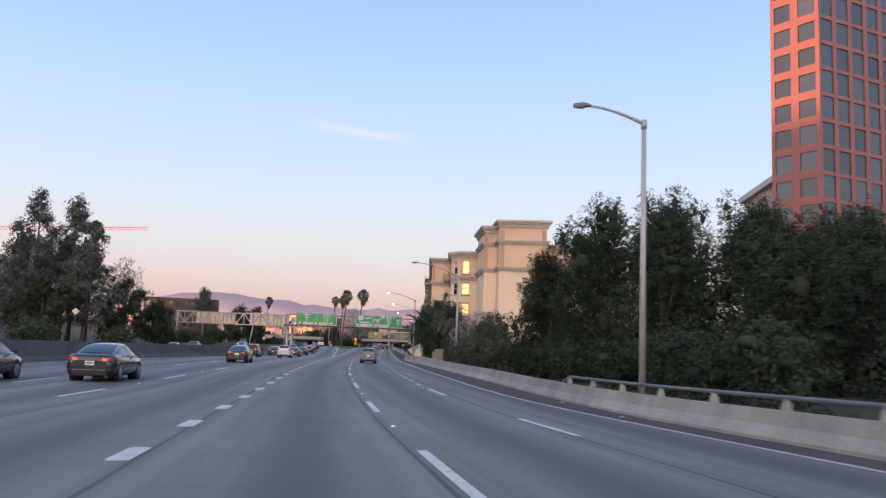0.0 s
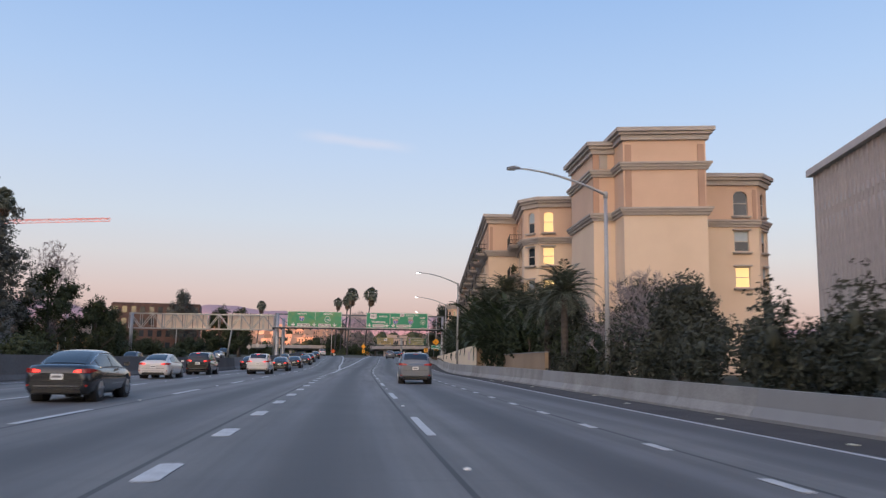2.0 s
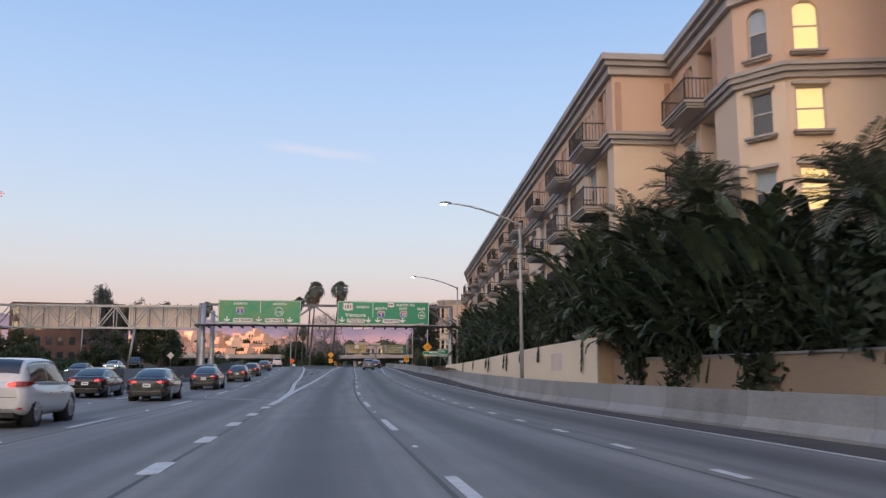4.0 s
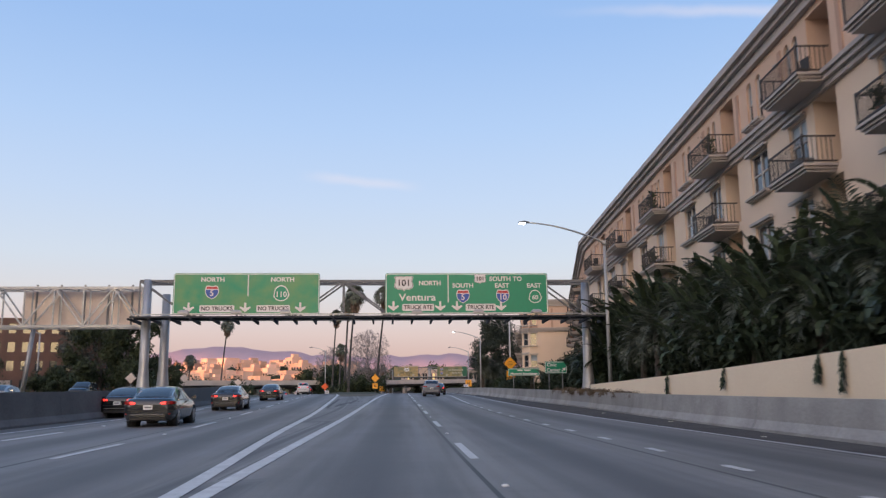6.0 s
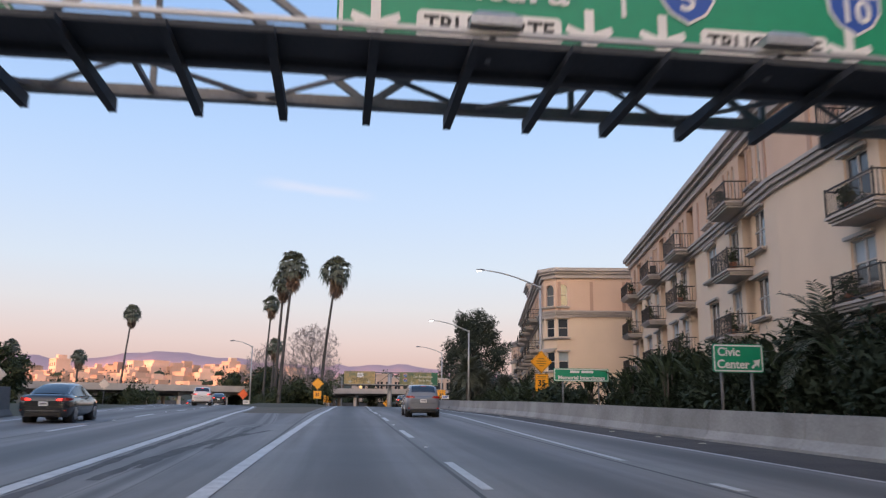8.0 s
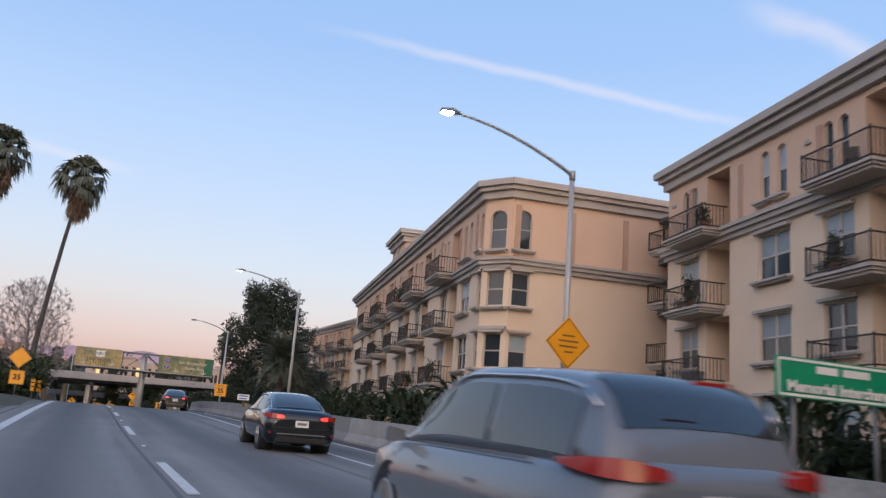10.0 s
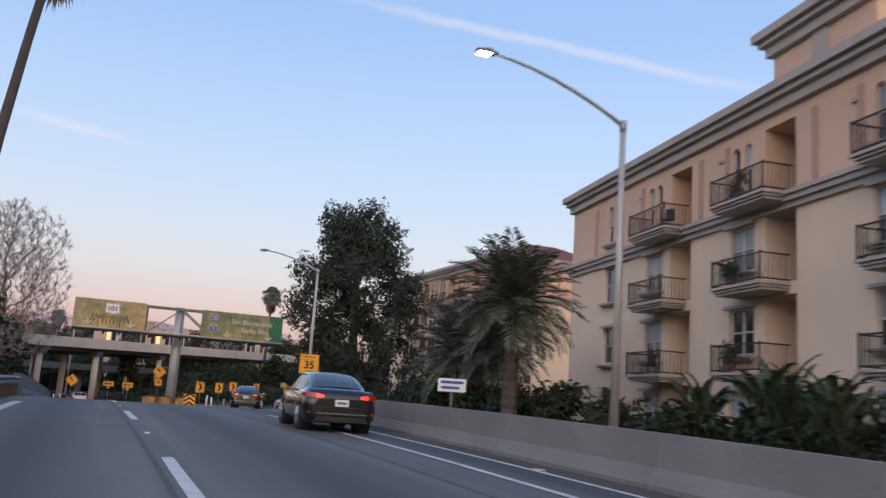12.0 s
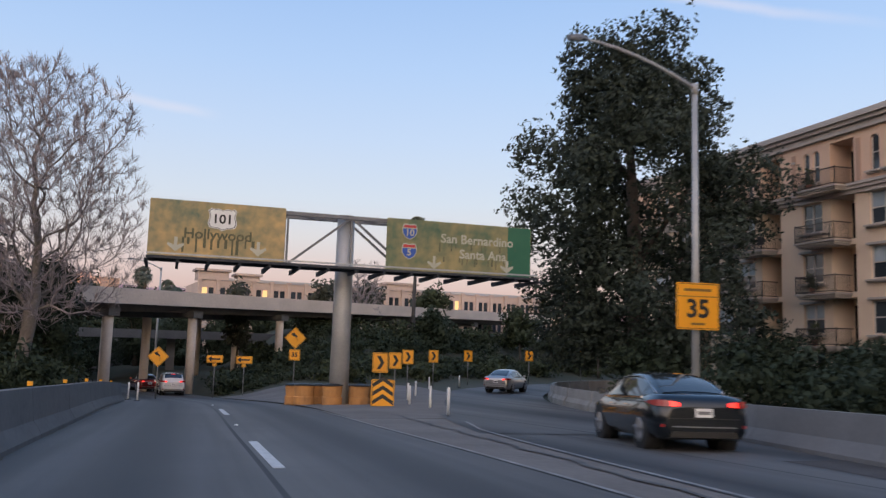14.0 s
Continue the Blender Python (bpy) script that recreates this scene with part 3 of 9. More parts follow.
def strip(edge_a, edge_b, ys, lift, cols=1):
    m = Mesh()
    for y in ys:
        a, b = edge_a(y), edge_b(y)
        m.v += [(a + (b - a) * k / cols, y, zr(y) + lift) for k in range(cols + 1)]
    n = cols + 1
    m.f = [(j * n + i, j * n + i + 1, (j + 1) * n + i + 1, (j + 1) * n + i) for j in range(len(ys) - 1) for i in range(cols)]
    m.s = [False] * len(m.f)
    return m


def frange(a, b, d):
    n = max(1, int(round((b - a) / d)))
    return [a + (b - a) * k / n for k in range(n + 1)]


def lane_uv(ob, wide=None):
    me = ob.data
    lay = me.uv_layers.new(name="lane")
    co = [v.co for v in me.vertices]
    for loop in me.loops:
        p = co[loop.vertex_index]
        lay.data[loop.index].uv = ((p.x - (x_r1(p.y) if p.y < 139 or p.x > (x_l1(min(p.y, 300)) + x_l1b(p.y)) / 2 else x_l1b(p.y))) / 1.0, p.y) if wide is None else wide(p)


def build_road():
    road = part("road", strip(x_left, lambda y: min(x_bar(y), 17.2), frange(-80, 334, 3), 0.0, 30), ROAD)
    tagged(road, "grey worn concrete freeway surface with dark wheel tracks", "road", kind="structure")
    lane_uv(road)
    main = part("main_lanes", strip(lambda y: x_r1(y) - 4.6, lambda y: x_r1(y) + 3.6, frange(334, 440, 3), 0.0, 8), ROAD, road)
    lane_uv(main)
    left = part("left_lanes", strip(lambda y: x_left(y), lambda y: x_l1b(y) + 0.6, frange(334, 400, 3), 0.0, 8), ROAD, road)
    lane_uv(left)
    # curving ramp
    rm = Mesh()
    pts = [Vector((*p, 0)) for p in RAMP]
    fx, fy = curve([(i, p[0]) for i, p in enumerate(RAMP)]), curve([(i, p[1]) for i, p in enumerate(RAMP)])
    rows = frange(1.75, len(RAMP) - 1, 0.2)
    for t in rows:
        d = Vector((fx(t + 0.01) - fx(t - 0.01), fy(t + 0.01) - fy(t - 0.01))).normalized()
        for k in range(7):
            o = -3.2 + 6.4 * k / 6
            x, y = fx(t) + d.y * o, fy(t) - d.x * o
            rm.v.append((x, y, z_gore(min(y, 420)) + 0.02 + 0.25 * smooth01((t - 4) / 3)))
    rm.f = [(j * 7 + i, j * 7 + i + 1, (j + 1) * 7 + i + 1, (j + 1) * 7 + i) for j in range(len(rows) - 1) for i in range(6)]
    rm.s = [False] * len(rm.f)
    ramp = part("ramp", rm, ROAD, road)
    lane_uv(ramp, lambda p: (p.x * 0.6 - 4, p.y))
    # dirty gutter along the concrete barrier
    part("gutter", strip(lambda y: x_r3(y) + 0.14 + 0.05 * math.sin(y * 0.8) + 0.04 * math.sin(y * 2.1), lambda y: x_bar(y) + 0.05, frange(-80, 322, 1.2), 0.006, 2), ASPHALT, road, "dark grimy gutter with litter and dust")
    # skid marks over the neutral ground between the two solid lines
    for y0, y1, a, b, w in ((199, 213, 0.30, 0.62, 0.20), (201, 215, 0.38, 0.78, 0.18), (206, 219, 0.55, 0.60, 0.16), (196, 222, 0.12, 0.14, 0.22)):
        def track(y, y0=y0, y1=y1, a=a, b=b):
            k = (y - y0) / (y1 - y0)
            return x_l1b(y) + (x_l1(y) - x_l1b(y)) * (a + (b - a) * k * k)
        part("tyre_mark", strip(lambda y: track(y) - w / 2 + 0.03 * math.sin(y * 2.1), lambda y: track(y) + w / 2 + 0.03 * math.sin(y * 3.3), frange(y0, y1, 0.7), 0.004), TYREMARK, road, "dark curved skid mark")
    part("gore_patch", strip(lambda y: x_l1b(y) + 0.35, lambda y: min(x_l1(min(y, 300)), x_r1(y) - 3.9) - 0.35, frange(236, 300, 4), 0.006, 2), DIRT, road, "dusty neutral ground before the planted nose")
    part("gutter", strip(lambda y: -0.35 + 0.012 * (y - 300), lambda y: 0.06 + 0.010 * (y - 300) + 0.06 * math.sin(y * 0.9) + 0.05 * math.sin(y * 2.3), frange(309, 357, 0.8), 0.006, 2), DIRT, road, "dusty gutter along the barrier foot")
    ramp_left = curve([(318, 8.6), (324, 9.1), (330, 9.9), (332, 10.4), (344, 13.7), (350, 15.6), (356, 17.9), (360, 19.6), (376, 21.0)])
    part("gore_paving", strip(lambda y: x_r1(y) + 3.6, ramp_left, frange(318, 336, 2), 0.008, 3), GOREPAVE, road, "stained brown-grey paving of the gore")
    far_gore = strip(lambda y: x_r1(y) + 3.6, ramp_left, frange(336, 374, 1.0), 0, 12)
    far_gore.v = [(x, y, ground_z(x, y) + 0.115 + 0.03 * smooth01((y - 336) / 8)) for x, y, z in far_gore.v]
    part("gore_paving", far_gore, GOREPAVE, road, "stained brown-grey paving of the gore")
    crack = lambda y: x_r1(y) + 4.25 + 0.065 * (y - 318) + 0.06 * math.sin(y * 1.7) + 0.04 * math.sin(y * 4.1)
    part("pavement_crack", strip(lambda y: crack(y) - 0.05 - 0.03 * math.sin(y * 2.7), lambda y: crack(y) + 0.05, frange(314, 343, 0.5), 0.026), TYREMARK, road, "dark ragged joint along the gore")
    # lines
    def line(f, y0, y1, w=0.13, lift=0.010):
        part("solid_line", strip(lambda y: f(y) - w / 2, lambda y: f(y) + w / 2, frange(y0, y1, 4), lift), PAINT if w > 0.1 else PAINT_W, road)
    line(x_l1, 131, 300, 0.26)
    line(x_l1b, 137, 345, 0.26)
    line(x_r3, -80, 319)
    line(x_r2, 203, 300, 0.15)
    line(lambda y: x_left(y) + 1.3, -80, 330, 0.14)
    line(lambda y: x_r1(y) + 3.55, 316, 345, 0.09)
    line(lambda y: ramp_left(y) + 0.05, 318, 334, 0.09, 0.03)
    def slab(half, ln, worn=0.0):
        """A painted dash with slightly ragged, thinned ends."""
        m = Mesh()
        ring = [(-half, -ln * (1 - worn)), (-half * 0.55, -ln), (half * 0.5, -ln * 0.985), (half, -ln * (1 - worn)), (half * 0.96, 0), (half, ln * (1 - worn)), (half * 0.5, ln), (-half * 0.6, ln * 0.98), (-half, ln * (1 - worn)), (-half * 1.03, 0)]
        m.loft([[(x, y, 0) for x, y in ring], [(x * 0.97, y * 0.995, 0.006) for x, y in ring]])
        return m.data("lane_dash", PAINT)
    long_dash, short_dash, wide_dash = slab(0.085, 2.35, 0.02), slab(0.08, 0.52, 0.06), slab(0.15, 0.78, 0.10)
    dot = Mesh()
    dot.tube([(0, 0, -0.01), (0, 0, 0.012), (0, 0, 0.02)], [0.055, 0.05, 0.02], 8)
    om = dot.data("road_marker", WHITE)

    def place(name, data, f, y, off=0.0):
        slope = math.degrees(math.atan2(zr(y + 2) - zr(y - 2), 4))
        yaw = -math.degrees(math.atan2(f(y + 2) - f(y - 2), 4))
        part(name, data, None, road, m=pose(f(y) + off, y, zr(y) + 0.006, slope, 0, yaw))
    spots = curve([(-3, -33), (0, 8), (4, 63), (9, 131.8), (13, 186.6), (18, 253.9), (21, 294.4), (23, 324.2), (24, 340)])
    for k in range(-3, 25):
        place("lane_dash", long_dash, x_r1, spots(k))
        place("road_marker", om, x_r1, (spots(k) + spots(k + 1)) / 2)
    fine = curve([(0, 54.85), (2, 63.1), (17, 128.4), (19, 137.4), (28, 175.5), (30, 184.5), (33.4, 199.9)])
    for k in range(-4, 34):
        place("lane_dash", short_dash, x_r2, fine(k))
    for y in (-14, 1.0, 16.3, 32.0):
        place("lane_dash", long_dash, x_r2, y)
    for k in range(-4, 25):
        place("lane_dash", wide_dash, x_l1, 8.8 + 5.22 * k)
    for f, y0 in ((x_l2, 10.0), (lambda y: x_l2(y) - 3.75, 3.0)):
        for k in range(-2, 21):
            place("lane_dash", long_dash, f, y0 + 13.7 * k)
            place("road_marker", om, f, y0 + 13.7 * (k + 0.5))


def barrier_run(name, label, f, y0, y1, high, seg, materials, side=1, thick=0.5, tags=True):
    """A run of concrete barrier panels along x = f(y); the sloped face looks to -side."""
    top = thing(name, label, "barrier", kind="structure")
    ys = frange(y0, y1, seg)
    k = 0
    for a, b in zip(ys, ys[1:]):
        m = Mesh()
        prof = [(0.0, -0.15), (0.0, 0.08), (0.16, 0.32), (0.22, 1.0), (thick - 0.06, 1.0), (thick, 0.96), (thick + 0.05, -0.15)]
        rings = []
        for y in (a + 0.012, b - 0.012):
            h = high(y)
            rings.append([(f(y) + side * u, y, zr(y) + (v * h if v > 0.4 else v)) for u, v in prof])
        m.loft(rings if side < 0 else rings[::-1])
        part("barrier_panel", m, materials[k % len(materials)] if not callable(materials) else materials(k, a), top)
        k += 1
    return top


def build_barriers():
    high = curve([(-80, 0.62), (30, 0.64), (60, 0.72), (110, 0.92), (150, 0.98), (200, 0.95), (240, 0.85), (300, 0.8), (334, 0.8)])
    rnd = random.Random(5)
    barrier_run("barrier_right", "pale concrete freeway barrier with repainted grey patches", x_bar, -80, 336, high, 5.0, lambda k, y: CONC_G if int(y / 5) in (21, 24, 25, 12, 17, 38) else CONC_M if y > 255 else CONC)
    barrier_run("barrier_left", "tall sooty grey concrete median barrier", x_left, -80, 226, lambda y: 1.3, 6.0, lambda k, y: CONC_D if rnd.random() < 0.75 or y < 120 else CONC_G, side=-1)
    barrier_run("barrier_nose", "grimy concrete barrier along the connector", lambda y: 0.10 + 0.009 * (y - 300), 310, 357, lambda y: 0.92, 6.0, [CONC_D], side=-1)
    # inner curb of the ramp
    fx, fy = curve([(i, p[0]) for i, p in enumerate(RAMP)]), curve([(i, p[1]) for i, p in enumerate(RAMP)])
    top = thing("barrier_ramp", "low pale concrete barrier round the inside of the curving ramp", "barrier", kind="structure")
    for t in frange(2.1, 6.6, 0.45)[:-1]:
        m = Mesh()
        rings = []
        for s in (t + 0.01, t + 0.44):
            d = Vector((fx(s + 0.01) - fx(s - 0.01), fy(s + 0.01) - fy(s - 0.01))).normalized()
            x, y = fx(s) + d.y * 3.5, fy(s) - d.x * 3.5
            z = z_gore(min(y, 420)) + 0.1
            rings.append([(x + d.y * u, y - d.x * u, z + v) for u, v in ((0, -0.3), (0, 0.1), (0.12, 0.3), (0.16, 0.72), (0.36, 0.72), (0.42, -0.3))])
        m.loft(rings[::-1])
        part("barrier_panel", m, CONC, top)
    # steel rail on top of the first stretch
    rail = thing("barrier_rail", "grey steel pipe rail on brackets over the barrier", "railing")
    ys = frange(-60, 29, 3.0)
    m = Mesh()
    m.tube([(x_bar(y) + 0.36, y, zr(y) + high(y) + 0.27) for y in ys] + [(x_bar(30) + 0.36, 30, zr(30) + high(30) + 0.02)], 0.05, 8)
    part("rail", m, GALV_D, rail)
    br = Mesh()
    br.hexa([(-0.11, -0.08, -0.05), (0.11, -0.08, -0.05), (0.11, 0.08, -0.05), (-0.11, 0.08, -0.05)], [(-0.05, -0.05, 0.25), (0.05, -0.05, 0.25), (0.05, 0.05, 0.25), (-0.05, 0.05, 0.25)])
    bd = br.data("bracket", CONC)
    for y in ys:
        part("bracket", bd, None, rail, m=pose(x_bar(y) + 0.36, y, zr(y) + high(y)))


def build_walls():
    """Block walls behind the right-hand barrier."""
    w = Mesh()
    ys = frange(133.6, 192, 4.9)
    tops = [3.45 - 0.35 * smooth01((y - 140) / 40) for y in ys]
    w.loft([[(11.9, y, zr(y) - 0.3), (12.15, y, zr(y) - 0.3), (12.15, y, t), (11.9, y, t)] for y, t in zip(ys, tops)][::-1])
    cream = part("wall_cream", w, WALLTAN)
    tagged(cream, "cream painted retaining wall under hanging banana leaves", "wall", kind="structure")
    patch = Mesh()
    patch.box((11.896, 141.6, 2.45), (0.012, 2.3, 0.95))
    part("paint_patch", patch, mat("pinkish_overpaint", (0.70, 0.53, 0.47), 0.9, alt=(0.78, 0.63, 0.50), scale=0.9, amount=1.0, fine=5), cream, "faded pinkish patch of overpaint")
    bed = Mesh()
    bed.loft([[(12.16, y, zr(y) - 0.3), (13.2 + 0.0645 * (y - 134) - 0.06, y, zr(y) - 0.3), (13.2 + 0.0645 * (y - 134) - 0.06, y, t - 0.42), (12.16, y, t - 0.42)] for y, t in zip(ys, tops)][::-1])
    tagged(part("ground_planter", bed, DIRT), "raised planting bed of dark soil behind the cream wall", "ground", kind="structure")
    bank = Mesh()
    by = frange(156, 203, 2.0)
    bank.loft([[(x_bar(y) + 0.45, y, zr(y) - 0.2), (11.88 if y < 192 else 13.0, y, zr(y) - 0.2), (11.88 if y < 192 else 13.0, y, zr(y) + 0.3 + 0.75 * smooth01((y - 166) / 22) + 0.08 * math.sin(y)), (x_bar(y) + 0.45, y, zr(y) + 0.25 + 0.6 * smooth01((y - 166) / 22))] for y in by][::-1])
    tagged(part("ground_bank", bank, DIRT), "dry brown bank behind the barrier", "ground", kind="structure")
    c = Mesh()
    c.box((13.9, 133.5, 2.0), (4.2, 0.25, 3.3))
    for a, b in ((101, 117), (117, 133.3)):
        c.hexa([(12.5, a, zr(a) - 0.3), (12.75, a, zr(a) - 0.3), (12.75, b, zr(b) - 0.3), (12.5, b, zr(b) - 0.3)], [(12.5, a, zr(a) + 1.9), (12.75, a, zr(a) + 1.9), (12.75, b, zr(b) + 1.9), (12.5, b, zr(b) + 1.9)])
    tagged(part("wall_brown", c, WALLBRN), "low brown garden wall with a pale cap", "wall", kind="structure")
    cap = Mesh()
    for a, b in ((101, 117), (117, 133.3)):
        cap.beam((12.62, a, zr(a) + 1.93), (12.62, b, zr(b) + 1.93), 0.36, 0.07)
    tagged(part("trim_wall_cap", cap, CONC), "pale cap along the brown garden wall", "wall cap", kind="structure")
    g = Mesh()
    for a, b in ((252, 275), (275, 322)):
        g.hexa([(17.6, a, zr(a) - 0.3), (17.8, a, zr(a) - 0.3), (17.8 + (b > 280) * 6.2, b, zr(b) - 0.3), (17.6 + (b > 280) * 6.2, b, zr(b) - 0.3)],
               [(17.6, a, zr(a) + 0.8), (17.8, a, zr(a) + 0.8), (17.8 + (b > 280) * 6.2, b, zr(b) + 0.8), (17.6 + (b > 280) * 6.2, b, zr(b) + 0.8)])
    tagged(part("wall_low", g, WALLBRN), "low brown wall along the apartment gardens", "wall", kind="structure")


# ---------------------------------------------------------------- apartment buildings
def offset_poly(poly, d):
    """The plan polygon (counter-clockwise) moved outward by d, mitred."""
    out, n = [], len(poly)
    for i in range(n):
        p, q, r = (Vector(poly[(i + k) % n]) for k in (-1, 0, 1))
        a, b = (q - p).normalized(), (r - q).normalized()
        na, nb = Vector((a.y, -a.x)), Vector((b.y, -b.x))
        s = na + nb
        k = 2 * d / max(s.length_squared, 0.5)
        out.append(tuple(q + s * k))
    return out


def cornice(poly, top, steps):
    """Stepped slabs round a building: (below top, above, out) for each step."""
    m = Mesh()
    rings = []
    for lo, hi, out in sorted(steps, reverse=True):
        ring = offset_poly(poly, out)
        rings += [[(x, y, top - lo) for x, y in ring], [(x, y, top - hi) for x, y in ring]]
    m.loft(rings)
    return m


def face_frame(a, b):
    """Frame of a wall from a (left, seen from outside) to b: x along it, y inward, z up."""
    a, b = Vector((*a, 0)), Vector((*b, 0))
    d = (b - a).normalized()
    return Matrix(((d.x, -d.y, 0, a.x), (d.y, d.x, 0, a.y), (0, 0, 1, 0), (0, 0, 0, 1))), (b - a).length


def pierced(length, z0, z1, holes, arch=()):
    """A wall front in the plane y = 0 with openings (u0, u1, z0, z1, depth) and their reveals."""
    m = Mesh()
    us = sorted({0.0, length, *(h[0] for h in holes), *(h[1] for h in holes)})
    zs = sorted({z0, z1, *(h[2] for h in holes), *(h[3] for h in holes)})
    us, zs = [u for u in us if 0 <= u <= length], [z for z in zs if z0 <= z <= z1]
    for i in range(len(us) - 1):
        uc = (us[i] + us[i + 1]) / 2
        near = [h for h in holes if h[0] < uc < h[1]]
        start = None
        for j in range(len(zs) - 1):
            zc = (zs[j] + zs[j + 1]) / 2
            solid = not any(h[2] < zc < h[3] for h in near)
            if solid and start is None:
                start = zs[j]
            if start is not None and (not solid or j == len(zs) - 2):
                end = zs[j + 1] if solid else zs[j]
                m.face((us[i], 0, start), (us[i + 1], 0, start), (us[i + 1], 0, end), (us[i], 0, end))
                start = None
    for u0, u1, a, b, d in holes:
        m.face((u0, 0, a), (u1, 0, a), (u1, d, a), (u0, d, a))
        m.face((u0, d, b), (u1, d, b), (u1, 0, b), (u0, 0, b))
        m.face((u0, 0, b), (u0, 0, a), (u0, d, a), (u0, d, b))
        m.face((u1, d, b), (u1, d, a), (u1, 0, a), (u1, 0, b))
        m.face((u0, d, a), (u1, d, a), (u1, d, b), (u0, d, b))
    for u0, u1, b in arch:                       # round heads: fill the corners over a half circle
        r, c = (u1 - u0) / 2, (u0 + u1) / 2
        for s in (-1, 1):
            pr = None
            for k in range(6):
                t = math.pi / 2 * k / 5
                q = (c + s * r * math.sin(t), b - r + r * math.cos(t))
                if pr:
                    w = [(pr[0], 0.0, b), (pr[0], 0.0, pr[1]), (q[0], 0.0, q[1]), (q[0], 0.0, b)]
                    m.face(*(w if s < 0 else w[::-1])[::-1])
                    m.face((pr[0], 0, pr[1]), (pr[0], 0.15, pr[1]), (q[0], 0.15, q[1]), (q[0], 0, q[1]))
                pr = q
    return m


WINDOW_DATA = {}


def window(parent, frame_m, u, zc, w, h, depth=0.13, kind="double", lit=False, rnd=random):
    """A sash window: the frame is the part, its panes are sub-parts."""
    key = (round(w, 2), round(h, 2), kind)
    if key not in WINDOW_DATA:
        f = Mesh()
        t = 0.06
        xs = [-w / 2, -w / 2 + t] + ([-0.05, 0.05] if kind == "double" else []) + [w / 2 - t, w / 2]
        f.lattice(xs, [-h / 2, -h / 2 + t, -t / 2, t / 2, h / 2 - t, h / 2], 0.037)
        s = Mesh()
        s.box((0, -0.17, -h / 2 - 0.11), (w + 0.36, 0.30, 0.09))
        s.box((0, -0.13, -h / 2 - 0.185), (w + 0.24, 0.20, 0.08))
        hd = Mesh()
        hd.box((0, -0.15, h / 2 + 0.10), (w + 0.30, 0.16, 0.12))
        up, lo = Mesh(), Mesh()
        up.box((0, 0.03, h / 4), (w - 0.1, 0.012, h / 2 - 0.08))
        lo.box((0, 0.015, -h / 4), (w - 0.1, 0.012, h / 2 - 0.08))
        WINDOW_DATA[key] = (f.data("window", FRAME), s.data("sill", MOULD), hd.data("lintel", MOULD), up.data("upper_pane", BLIND), up.data("upper_pane", GLASS), lo.data("lower_pane", GLASS), up.data("upper_pane", LITWIN), lo.data("lower_pane", LITWIN))
    f, s, hd, up, up_dark, lo, upl, lol = WINDOW_DATA[key]
    ob = part("window", f, None, parent, m=frame_m @ pose(u, depth, zc))
    part("sill", s, None, ob, m=pose(0, -depth + 0.0, 0))
    if kind != "arch":
        part("lintel", hd, None, ob, m=pose(0, -depth, 0))
    # lit panes are plain yellow emitters
    part("upper_pane", upl if lit else (up if rnd.random() < 0.62 else up_dark), None, ob, "pane glowing warm yellow" if lit else "")
    part("lower_pane", lol if lit else lo, None, ob)
    return ob


BALCONY_DATA = {}
BALCONY_SPOTS = []


def balcony(parent, frame_m, u, z, w, deep=1.25):
    """A moulded slab on a tapered corbel, with an iron railing as sub-part."""
    key = (round(w, 2), round(deep, 2))
    if key not in BALCONY_DATA:
        s, r = Mesh(), Mesh()
        for (lo, hi, cut) in ((-0.11, 0.0, 0.0), (-0.21, -0.11, 0.09), (-0.31, -0.21, 0.17)):
            s.box((0, -(deep - cut) / 2, (lo + hi) / 2), (w - 2 * cut, deep - cut, hi - lo - 0.012))
        y, x = -deep + 0.07, w / 2 - 0.07
        for zz in (0.08, 0.98):
            r.beam((-x, y, zz), (x, y, zz), 0.05)
            for sx in (-x, x):
                r.beam((sx, y, zz), (sx, 0, zz), 0.05)
        n = int(w / 0.16)
        bars = Mesh()
        for k in range(n + 1):
            bars.beam((-x + 2 * x * k / n, y, 0.09), (-x + 2 * x * k / n, y, 0.97), 0.022)
        for k in range(1, 7):
            for sx in (-x, x):
                bars.beam((sx, y + (0 - y) * k / 7, 0.09), (sx, y + (0 - y) * k / 7, 0.97), 0.022)
        for sx in (-x, x):
            r.beam((sx, y, 0), (sx, y, 1.05), 0.055)
        BALCONY_DATA[key] = (s.data("balcony", MOULD), r.data("railing", IRON), bars.data("railing_infill", IRON))
    s, r, bars = BALCONY_DATA[key]
    ob = part("balcony", s, None, parent, m=frame_m @ pose(u, 0, z))
    part("railing", r, None, ob, "black iron bar railing")
    tagged(part("railing_infill", bars, None, ob), kind="stuff")
    return ob


